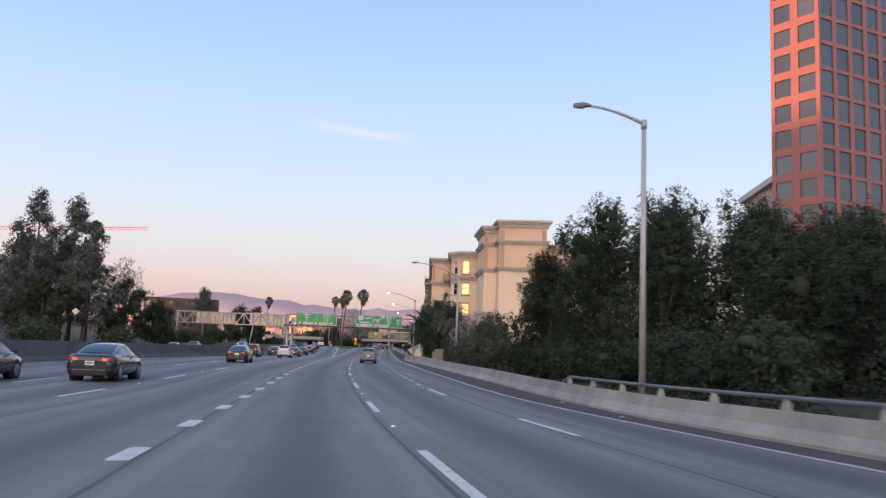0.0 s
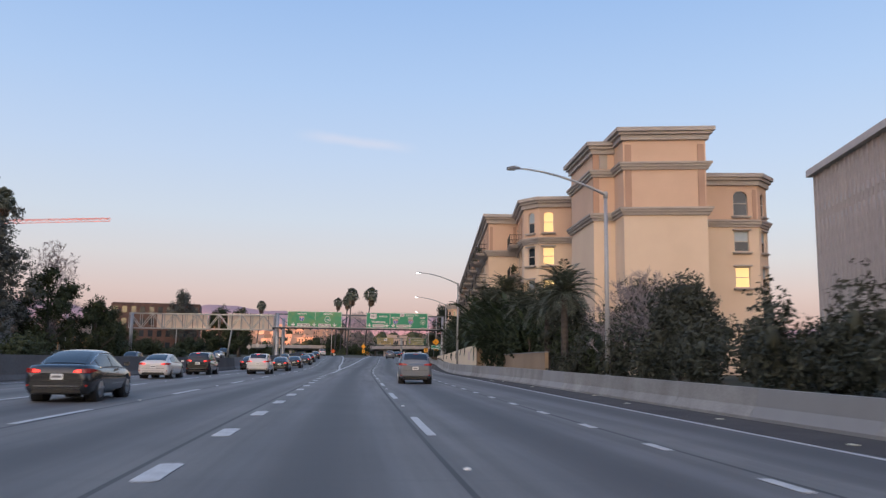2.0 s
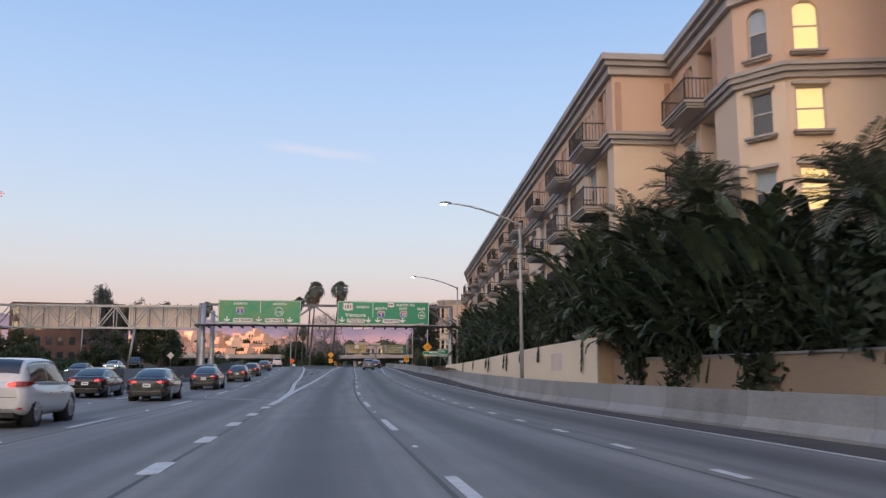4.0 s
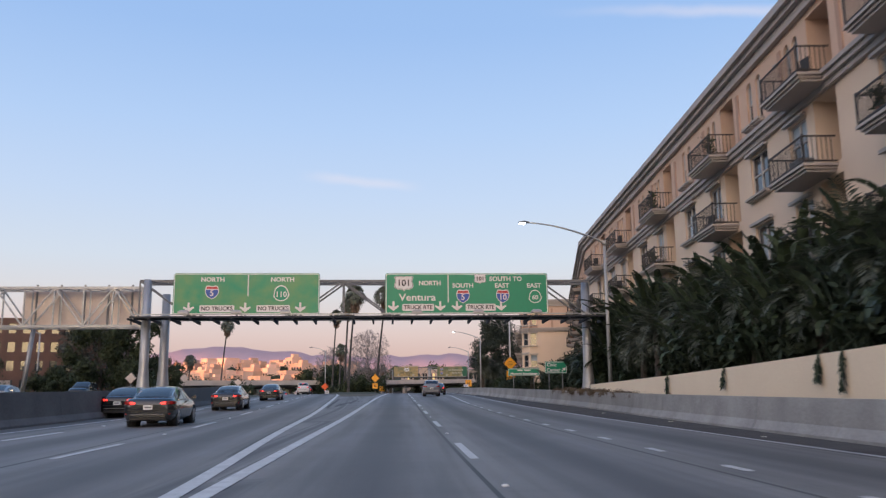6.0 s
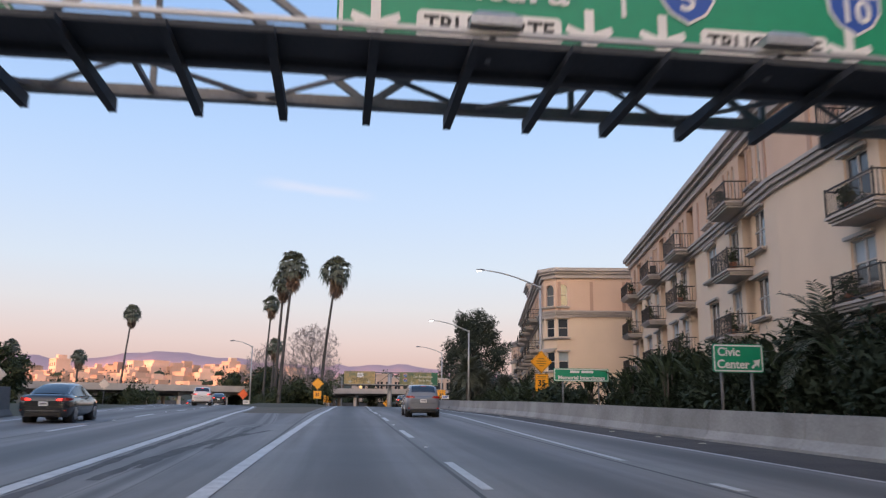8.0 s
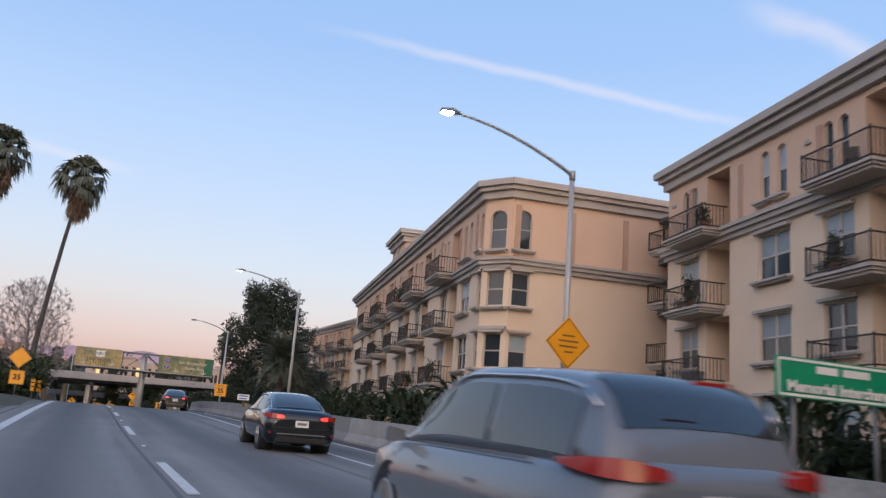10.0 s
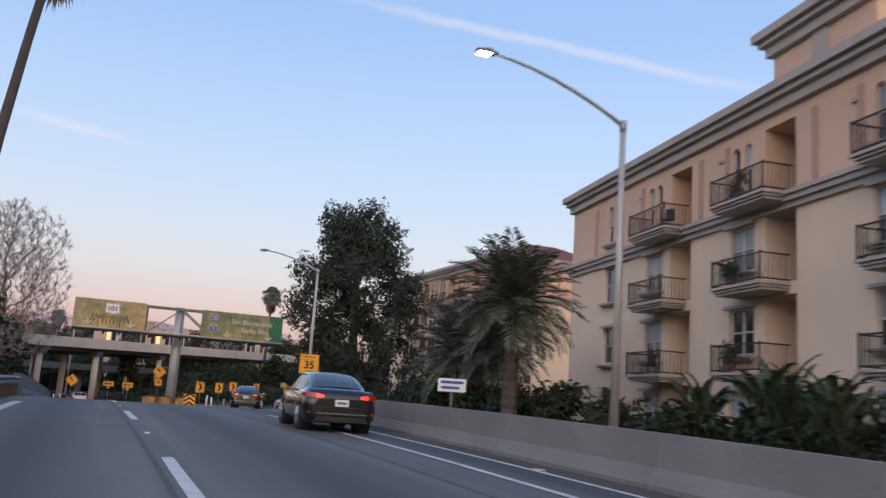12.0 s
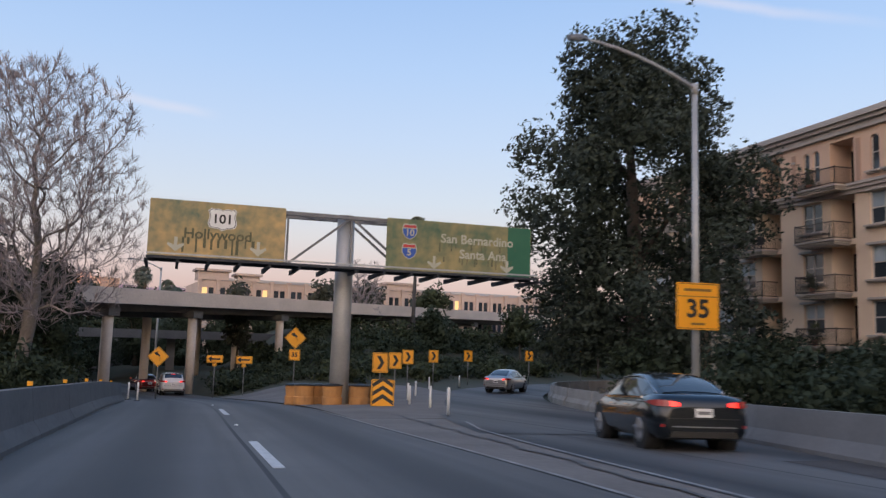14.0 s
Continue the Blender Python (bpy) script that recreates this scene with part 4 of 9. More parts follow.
def west_face(parent, a, b, z0, z1, belt, floors, balconies, windows, rnd, lit=(), narrow=()):
    """A long apartment front. floors: window centres from the top storey down."""
    fm, length = face_frame(a, b)
    upper, lower, arch = [], [], []
    todo = []
    for u in balconies:
        for k, zc in enumerate(floors):
            hs = upper if k == 0 else lower
            hs.append((u + 0.35, u + 2.15, zc - 1.55, zc + 1.15, 1.5))
            if k == 0:
                for du in (-1.55, -0.75):
                    hs.append((u + du - 0.26, u + du + 0.26, zc - 0.95, zc + 0.95, 0.16))
                    arch.append((u + du - 0.26, u + du + 0.26, zc + 0.95))
                    todo.append(("arch", u + du, zc, 0.52, 1.9))
            else:
                hs.append((u - 1.95, u - 0.35, zc - 0.85, zc + 0.85, 0.16))
                todo.append(("double", u - 1.15, zc, 1.6, 1.7))
            todo.append(("balcony", u + 0.25, zc - 1.6, 3.5 if k == 0 else 3.2, 0))
            # door widened so its dark glass carries the recess's shade
            todo.append(("door", u + 1.3, zc - 0.35, 1.6, 2.3))
    for u in windows:
        for k, zc in enumerate(floors):
            if k == 0:
                for du in (-0.55, 0.55):
                    upper.append((u + du - 0.3, u + du + 0.3, zc - 1.0, zc + 1.0, 0.16))
                    arch.append((u + du - 0.3, u + du + 0.3, zc + 1.0))
                    todo.append(("arch", u + du, zc, 0.6, 2.0))
            else:
                lower.append((u - 1.0, u + 1.0, zc - 0.9, zc + 0.9, 0.16))
                todo.append(("double", u, zc, 2.0, 1.8))
    for u in narrow:
        for k, zc in enumerate(floors):
            w, h = (0.55, 2.0) if k == 0 else (0.66, 1.75)
            (upper if k == 0 else lower).append((u - w / 2, u + w / 2, zc - h / 2, zc + h / 2, 0.16))
            if k == 0:
                arch.append((u - w / 2, u + w / 2, zc + h / 2))
            todo.append(("arch" if k == 0 else "single", u, zc, w, h))
    part("upper_wall", pierced(length, belt, z1, upper, arch), STUCCO_T, parent, m=fm)
    part("wall", pierced(length, z0, belt, lower), STUCCO, parent, m=fm)
    for what, u, zc, w, h in todo:
        if what == "balcony":
            balcony(parent, fm, u, zc, w)
            BALCONY_SPOTS.append(fm @ pose(u, 0, zc))
        elif what == "door":
            door = Mesh()
            door.box((0, 0, 0), (w, 0.05, h))
            if "door" not in WINDOW_DATA:
                WINDOW_DATA["door"] = door.data("balcony_door", DOORGLASS)
            part("balcony_door", WINDOW_DATA["door"], None, parent, m=fm @ pose(u, 1.44, zc))
        else:
            window(parent, fm, u, zc, w, h, kind=what, rnd=rnd)
    # flat pilasters and panel lines of the top storey
    p = Mesh()
    p.box((0, -0.03, (belt + z1 - 0.9) / 2 + 0.1), (0.30, 0.06, z1 - belt - 1.3))
    pd = p.data("pilaster", STUCCO_P)
    marks = sorted([*balconies, *windows])
    for u0, u1 in zip([0.3] + marks, marks + [length - 0.3]):
        for k in (0.5,) if u1 - u0 < 7 else (0.36, 0.64):
            part("pilaster", pd, None, parent, m=fm @ pose(u0 + (u1 - u0) * k + 0.4, 0, 0))
    # small vents under the cornice
    v = Mesh()
    v.box((0, -0.05, z1 - 1.45), (0.3, 0.1, 0.14))
    vd = v.data("wall_vent", MOULD)
    for u in balconies:
        part("wall_vent", vd, None, parent, m=fm @ pose(u - 2.6, 0, 0))


def plain_face(parent, a, b, z0, z1, belt, panels=0, holes=(), lit=(), rnd=random, name="wall"):
    """A plain wall with optional windows (u, zc, w, h, kind, lit) and raised panel lines in the top storey."""
    fm, length = face_frame(a, b)
    up, lo, arch = [], [], []
    for u, zc, w, h, kind, on in holes:
        (up if zc > belt else lo).append((u - w / 2, u + w / 2, zc - h / 2, zc + h / 2, 0.16))
        if kind == "arch":
            arch.append((u - w / 2, u + w / 2, zc + h / 2))
    part("upper_wall", pierced(length, belt, z1, up, arch), STUCCO_T, parent, m=fm)
    part(name, pierced(length, z0, belt, lo), STUCCO, parent, m=fm)
    for u, zc, w, h, kind, on in holes:
        window(parent, fm, u, zc, w, h, kind=kind, lit=on, rnd=rnd)
    if panels:
        p = Mesh()
        p.box((0, -0.03, (belt + z1 - 0.9) / 2 + 0.1), (0.30, 0.06, z1 - belt - 1.1))
        pd = p.data("pilaster", STUCCO_P)
        for k in range(panels + 1):
            part("pilaster", pd, None, parent, m=fm @ pose(0.3 + (length - 0.6) * k / panels, 0, 0))


TOPSTEPS = ((0.32, 0.0, 0.60), (0.55, 0.32, 0.42), (0.95, 0.55, 0.22))
BELTSTEPS = ((0.0, -0.16, 0.40), (0.20, 0.0, 0.30), (0.42, 0.20, 0.16))


def hip_roof(parent, poly, z, rise, inset):
    """Low tiled hip roof with a flat crown, over a plan polygon."""
    m = Mesh()
    inner = offset_poly(poly, -inset)
    m.loft([[(x, y, z) for x, y in poly], [(x, y, z + rise) for x, y in inner]])
    part("tile_roof", m, TILE, parent, "dark red clay tile hip roof")


def build_apartments():
    rnd = random.Random(11)
    # first building: long front along the freeway, bent once
    b = thing("apartment_building", "long cream stucco apartment building with balconies and moulded cornice", "apartment building", "apartment buildings")
    poly = [(26.1, 259.0), (18.6, 219.6), (13.1, 134.3), (16.2, 134.15), (15.5, 126.2), (16.7, 124.6), (21.5, 123.6), (21.5, 117.0), (27.5, 113.2), (32.8, 112.6), (34.2, 114.0), (34.2, 136), (47, 257)]
    z1, belt, fl = 17.35, 13.3, [15.0, 11.7, 8.55, 5.4]
    fa, fb = Vector(poly[1]), Vector(poly[2])
    bal = [219.6 - y for y in (212, 202, 191, 180, 170, 163, 153.5, 145, 137.5)]
    west_face(b, poly[1], poly[2], -0.5, z1 - 0.4, belt, fl, bal, [219.6 - y for y in (207.3, 196.6, 185.6, 175.2, 158.4, 149.4)], rnd)
    west_face(b, poly[0], poly[1], 1.0, z1 - 0.4, belt, fl, [3.2, 13.2, 22.6, 34.5], [8.4, 18.2, 28.8, 39.0 - 1.6], rnd)
    plain_face(b, poly[2], poly[3], -0.5, z1 - 0.4, belt, 1)
    west_face(b, poly[3], poly[4], -0.5, z1 - 0.4, belt, fl, [3.4], [], rnd)
    plain_face(b, poly[4], poly[5], -0.5, z1 - 0.4, belt, 0, [(1.0, 15.0, 0.8, 2.0, "arch", False), (1.0, 11.7, 0.9, 1.7, "single", False), (1.0, 8.6, 0.9, 1.7, "single", False)], rnd=rnd)
    plain_face(b, poly[5], poly[6], -0.5, z1 - 0.4, belt, 0, [(0.9, 15.0, 1.0, 2.0, "arch", True), (0.9, 11.7, 1.1, 1.7, "single", True), (0.9, 8.6, 1.1, 1.7, "single", True)], rnd=rnd)
    for k in (6, 7, 12):
        plain_face(b, poly[k], poly[(k + 1) % 13], -0.5, z1 - 0.4, belt)
    plain_face(b, poly[8], poly[9], -0.5, z1 - 0.4, belt, 1, [(3.9, 14.9, 1.2, 2.1, "arch", False), (3.9, 11.7, 1.2, 1.7, "single", False), (3.9, 8.7, 1.2, 1.7, "single", True)], rnd=rnd)
    plain_face(b, poly[9], poly[10], -0.5, z1 - 0.4, belt, 0, [(1.0, 14.9, 0.8, 2.0, "arch", False), (1.0, 11.7, 0.9, 1.7, "single", False), (1.0, 8.7, 0.9, 1.7, "single", False)], rnd=rnd)
    for k in (10, 11):
        plain_face(b, poly[k], poly[k + 1], -0.5, z1 - 0.4, belt)
    part("cornice", cornice(poly, z1, TOPSTEPS), MOULD, b, "stepped grey moulded cornice")
    bl = cornice(poly, belt, BELTSTEPS)
    part("belt_course", bl, MOULD, b, "grey moulded belt course")
    hip_roof(b, [(28.5, 119), (33.6, 119), (33.6, 134), (28.5, 134)], z1 + 0.02, 1.5, 2.4)
    # stair tower at the near end, in two steps
    for pl, zt in (([(18.8, 120), (18.8, 112.2), (22.2, 111.6), (22.2, 120)], 19.45), ([(20.55, 119), (20.45, 109.3), (26.7, 108.2), (26.9, 119)], 19.9)):
        core = Mesh()
        core.prism(pl, -0.5, 13.2)
        part("tower_wall", core, STUCCO, b)
        core = Mesh()
        core.prism(pl, 13.2, zt - 0.3)
        part("upper_tower_wall", core, STUCCO_T, b)
        part("cornice", cornice(pl, zt, TOPSTEPS), MOULD, b)
        for zb in (17.0, 13.4):
            part("belt_course", cornice(pl, zb, BELTSTEPS), MOULD, b)
        for q, r in ((pl[1], pl[2]),):
            for k in (0.06, 0.94):
                x, y = q[0] + (r[0] - q[0]) * k, q[1] + (r[1] - q[1]) * k
                p = Mesh()
                p.box((x, y - 0.02, 16.0), (0.5, 0.12, 5.2))
                part("pilaster", p, STUCCO_P, b)
    v = Mesh()
    v.box((19.7, 112.05, 18.1), (0.85, 0.1, 1.6))
    part("blind_window", v, MOULD, b, "blind arched recess in the tower")
    # second building, with the chamfered bay
    b2 = thing("apartment_building", "cream stucco apartment building with a chamfered window bay", "apartment building", "apartment buildings")
    poly = [(27.8, 312.2), (19.7, 266.1), (20.6, 264.7), (30.4, 263.3), (34.5, 281), (42, 300), (42, 311)]
    belt, fl = 13.05, [14.8, 11.6, 8.45, 5.3]
    west_face(b2, poly[0], poly[1], 2.0, z1 - 0.4, belt, fl, [(312.2 - y) * 1.0155 - 0.25 for y in (300.9, 293.9, 286.2, 280.3, 272.9)], [(312.2 - y) * 1.0155 for y in (306.6, 269.3)], rnd, narrow=[46.35])
    holes = [(0.83, zc, 1.0, hh, kd, False) for zc, hh, kd in ((14.75, 2.1, "arch"), (11.58, 1.75, "single"), (8.4, 1.75, "single"))]
    plain_face(b2, poly[1], poly[2], 2.0, z1 - 0.4, belt, 0, holes, rnd=rnd)
    holes = [(0.62, zc, 0.95, hh, kd, False) for zc, hh, kd in ((14.75, 2.1, "arch"), (11.58, 1.75, "single"), (8.4, 1.75, "single"))]
    plain_face(b2, poly[2], poly[3], 2.0, z1 - 0.4, belt, 3, holes, rnd=rnd)
    for k in (3, 4, 5, 6):
        plain_face(b2, poly[k], poly[(k + 1) % 7], 2.0, z1 - 0.4, belt)
    part("cornice", cornice(poly, z1, TOPSTEPS), MOULD, b2, "stepped grey moulded cornice")
    part("belt_course", cornice(poly, belt, BELTSTEPS), MOULD, b2, "grey moulded belt course")
    for zb in (12.75, 10.55, 9.55, 7.4):
        s = Mesh()
        fm, ln = face_frame(poly[1], poly[2])
        s.box((ln / 2, -0.08, zb), (ln - 0.05, 0.22, 0.16))
        part("bay_moulding", s, MOULD, b2, m=fm)
    tw = [(24.4, 293.2), (23.5, 288.0), (28.6, 287.1), (29.5, 292.3)]
    core = Mesh()
    core.prism(tw, 17.0, 19.25)
    part("tower_wall", core, STUCCO_T, b2)
    part("cornice", cornice(tw, 19.55, TOPSTEPS), MOULD, b2)
    vv = Mesh()
    vv.box((23.93, 290.6, 18.1), (0.12, 0.8, 1.6), -0.177)
    part("louvre", vv, MOULD, b2, "dark louvred opening in the roof tower")
    # recessed stair link between the first two buildings
    lk = thing("stair_link", "recessed stair block with stacked landings between two buildings", "stair block")
    # part of the recess's shade is put into the wall and landing colours
    core = Mesh()
    core.prism([(37.0, 266), (37.0, 259.4), (44, 259.2), (44, 266)], 1.5, 16.6)
    part("wall", core, STUCCO_P, lk)
    for z in (5.0, 8.1, 11.2, 14.0, 16.3):
        slab = Mesh()
        slab.box((33.0, 262.2, z), (8.0, 5.4, 0.3))
        part("landing", slab, CONC_D, lk)
    for z in (5.2, 8.3, 11.4, 14.2):
        balcony(lk, face_frame((28.4, 262.6), (28.4, 259.4))[0], 1.6, z, 3.0, 0.9)
    # third building beyond the garden
    b3 = thing("apartment_building", "five-storey cream apartment building with a red tile roof", "apartment building", "apartment buildings")
    poly = [(38.6, 372), (38.8, 343.6), (39.9, 342.7), (41.2, 342.9), (60, 341.4), (60, 372)]
    z1, belt, fl = 19.5, 15.4, [17.1, 14.0, 11.0, 8.0, 5.3]
    west_face(b3, poly[0], poly[1], 2.5, z1 - 0.4, belt, fl, [9.0, 16.2, 22.2], [5.0, 12.6, 26.4], rnd)
    for k in (1, 2):
        hs = [(0.7, zc, 0.85, 2.0 if i == 0 else 1.7, "arch" if i == 0 else "single", False) for i, zc in enumerate(fl)]
        plain_face(b3, poly[k], poly[k + 1], 2.5, z1 - 0.4, belt, 0, hs, rnd=rnd)
    hs = [(1.0, zc, 0.85, 2.0 if i == 0 else 1.7, "arch" if i == 0 else "single", False) for i, zc in enumerate(fl)]
    plain_face(b3, poly[3], poly[4], 2.5, z1 - 0.4, belt, 5, hs, rnd=rnd)
    for k in (4, 5):
        plain_face(b3, poly[k], poly[(k + 1) % 6], 2.5, z1 - 0.4, belt)
    part("cornice", cornice(poly, z1, TOPSTEPS), MOULD, b3, "stepped grey moulded cornice")
    part("belt_course", cornice(poly, belt, BELTSTEPS), MOULD, b3, "grey moulded belt course")
    hip_roof(b3, [(39.4, 357), (39.4, 343.8), (53, 342.6), (53, 357)], z1 + 0.02, 2.5, 5.2)


# ---------------------------------------------------------------- other buildings
def grid_tower(ob, a, b, z0, z1, bays, storeys, frame_mat, glass_mat, pier=0.9, spandrel=1.3, proud=0.12):
    """A curtain of windows between piers and spandrels on one face; each window is a part."""
    fm, length = face_frame(a, b)
    bw, sh = length / bays, (z1 - z0) / storeys
    holes = [(i * bw + pier / 2, (i + 1) * bw - pier / 2, z0 + j * sh + spandrel / 2, z0 + (j + 1) * sh - spandrel / 2, 0.22) for i in range(bays) for j in range(storeys)]
    part("wall", pierced(length, z0, z1, holes), frame_mat, ob, m=fm)
    g = Mesh()
    g.box((0, 0, 0), (bw - pier, 0.03, sh - spandrel))
    gd = g.data("window", glass_mat)
    for h in holes:
        part("window", gd, None, ob, m=fm @ pose((h[0] + h[1]) / 2, 0.18, (h[2] + h[3]) / 2))
    return fm, length


def build_far_buildings():
    t = thing("office_tower", "red granite office tower with gridded dark windows", "office tower")
    base = Vector((58.15, 108.2))
    n1, d1 = Vector((-0.86, -0.51)), Vector((0.51, -0.86))
    p0 = base
    p1 = base + d1 * 7.3
    d2 = Vector((0.93, 0.37))
    p2 = p1 + d2 * 31
    p3, p4 = p2 + Vector((-0.37, 0.93)) * 30, p0 + Vector((0.86, 0.51)) * 16
    grid_tower(t, p0, p1, 2, 96, 2, 26, GRANITE, TOWERGLASS, 1.15, 1.15)
    grid_tower(t, p1, p2, 2, 96, 10, 26, GRANITE, TOWERGLASS, 0.8, 0.55)
    core = Mesh()
    core.prism([tuple(p1 + Vector((0.5, 0.9))), tuple(p2 + Vector((-0.3, 0.5))), tuple(p3), tuple(p4)], 0, 95.8)
    part("core", core, GRANITE, t)
    # tall pale office block with vertical fins
    w = thing("office_block", "tall pale concrete office block with narrow vertical fins", "office building")
    a, b = (145.5, 310.6), (130.7, 214.1)
    c, d = (186, 206), (201, 302)
    core = Mesh()
    core.prism(offset_poly([a, b, c, d], -1.6), 0, 66.0)
    part("core", core, PALECONC, w)
    cor = Mesh()
    cor.prism(offset_poly([a, b, c, d], 2.2), 66.0, 68.2)
    part("roof_slab", cor, PALECONC, w)
    for q, r, n in ((a, b, 30), (b, c, 17)):
        fm, ln = face_frame(q, r)
        bw = ln / n
        holes = [(k * bw + 0.55, (k + 1) * bw - 0.55, 50.5, 53.2, 1.4) for k in range(n)]
        for z0, z1 in ((6, 48.5), (55.5, 63.5)):
            holes += [(k * bw + bw * f - 0.22, k * bw + bw * f + 0.22, z0, z1, 0.5) for k in range(n) for f in (0.3, 0.5, 0.7)]
        part("wall", pierced(ln, 0, 66.0, holes), PALECONC, w, m=fm)
        fin = Mesh()
        fin.box((0, -0.3, 33), (0.42, 0.6, 66))
        fd = fin.data("fin", PALECONC)
        for k in range(n + 1):
            part("fin", fd, None, w, m=fm @ pose(k * bw, 0, 0))
        gl = Mesh()
        gl.box((0, 0.42, 27), (bw * 0.6, 0.04, 42))
        gd = gl.data("slot_glazing", TOWERGLASS)
        for k in range(n):
            part("slot_glazing", gd, None, w, m=fm @ pose((k + 0.5) * bw, 0, 0))
    # apartment block beyond the bridge
    f = thing("apartment_block", "pink-tan apartment block with rows of windows beyond the bridge", "apartment building")
    a, b = (6.5, 437.0), (74.0, 443.0)
    fm, ln = face_frame(a, b)
    frnd = random.Random(12)
    n, floors = 26, ((5.6, 7.6), (8.6, 10.6), (11.4, 13.5))
    bw = ln / n
    holes = [(k * bw + o, k * bw + o + 0.72, z0, z1, 0.3) for k in range(n) for z0, z1 in floors for o in (0.42, 1.36)]
    part("wall", pierced(ln, 4, 14.6, holes), CREAMFAR, f, m=fm)
    pane = Mesh()
    pane.box((0, 0, 0), (0.70, 0.04, 2.06))
    dark, glow = pane.data("window", GLASS), pane.data("window", LITWIN)
    for u0, u1, z0, z1, dd in holes:
        part("window", glow if frnd.random() < 0.02 else dark, None, f, m=fm @ pose((u0 + u1) / 2, 0.2, (z0 + z1) / 2))
    pier = Mesh()
    pier.box((0, -0.22, 9.3), (0.42, 0.45, 10.4))
    pier.box((0, -0.22, 14.62), (0.62, 0.62, 0.3))
    pd = pier.data("pier", CREAMFAR)
    for k in range(n + 1):
        part("pier", pd, None, f, m=fm @ pose(k * bw, 0, 0))
    for z in (8.1, 11.0):
        band = Mesh()
        band.box((ln / 2, -0.06, z), (ln, 0.14, 0.22))
        part("band", band, PALECONC, f, m=fm)
    core = Mesh()
    core.prism([(6.7, 437.7), (74, 443.7), (72, 458), (5, 454)], 4, 14.5)
    part("body", core, CREAMFAR, f)
    para = Mesh()
    para.box((ln / 2, 0.1, 14.75), (ln + 0.4, 0.5, 0.4))
    part("parapet", para, PALECONC, f, m=fm)
    for u, wd, zt in ((1.9, 4.4, 16.0), (7.0, 3.2, 15.6), (31.0, 5.0, 15.7)):
        tw = Mesh()
        tw.box((u, 1.6, (14.6 + zt) / 2), (wd, 3.6, zt - 14.6))
        tw.box((u, 1.6, zt), (wd + 0.7, 4.3, 0.32))
        part("roof_tower", tw, CREAMFAR, f, m=fm)
    # timber frame under construction and a brick block, left of the freeway
    k = thing("timber_frame_building", "unfinished apartment building in raw timber framing", "building site")
    m = Mesh()
    for i in range(10):
        for j in range(4):
            m.beam((-96 + i * 1.7, 310 - i * 0.2, 1 + j * 3.2), (-96 + i * 1.7, 310 - i * 0.2, 4.2 + j * 3.2), 0.28)
    for j in range(5):
        m.beam((-96.3, 310, 1 + j * 3.2), (-80.5, 308.2, 1 + j * 3.2), 0.5)
        m.box((-88, 315, 1 + j * 3.2), (15, 8, 0.3))
    part("frame", m, TIMBER, k)
    q = thing("brick_building", "dark brown brick building behind the median trees", "building")
    grid_tower(q, (-79, 308.5), (-53.4, 312.5), 1.5, 19.5, 10, 5, BRICK, GLASS, 1.2, 1.7)
    core = Mesh()
    core.prism([(-78.9, 309.2), (-53.6, 313.1), (-56, 328), (-81, 324)], 1.2, 19.8)
    part("body", core, BRICK, q)


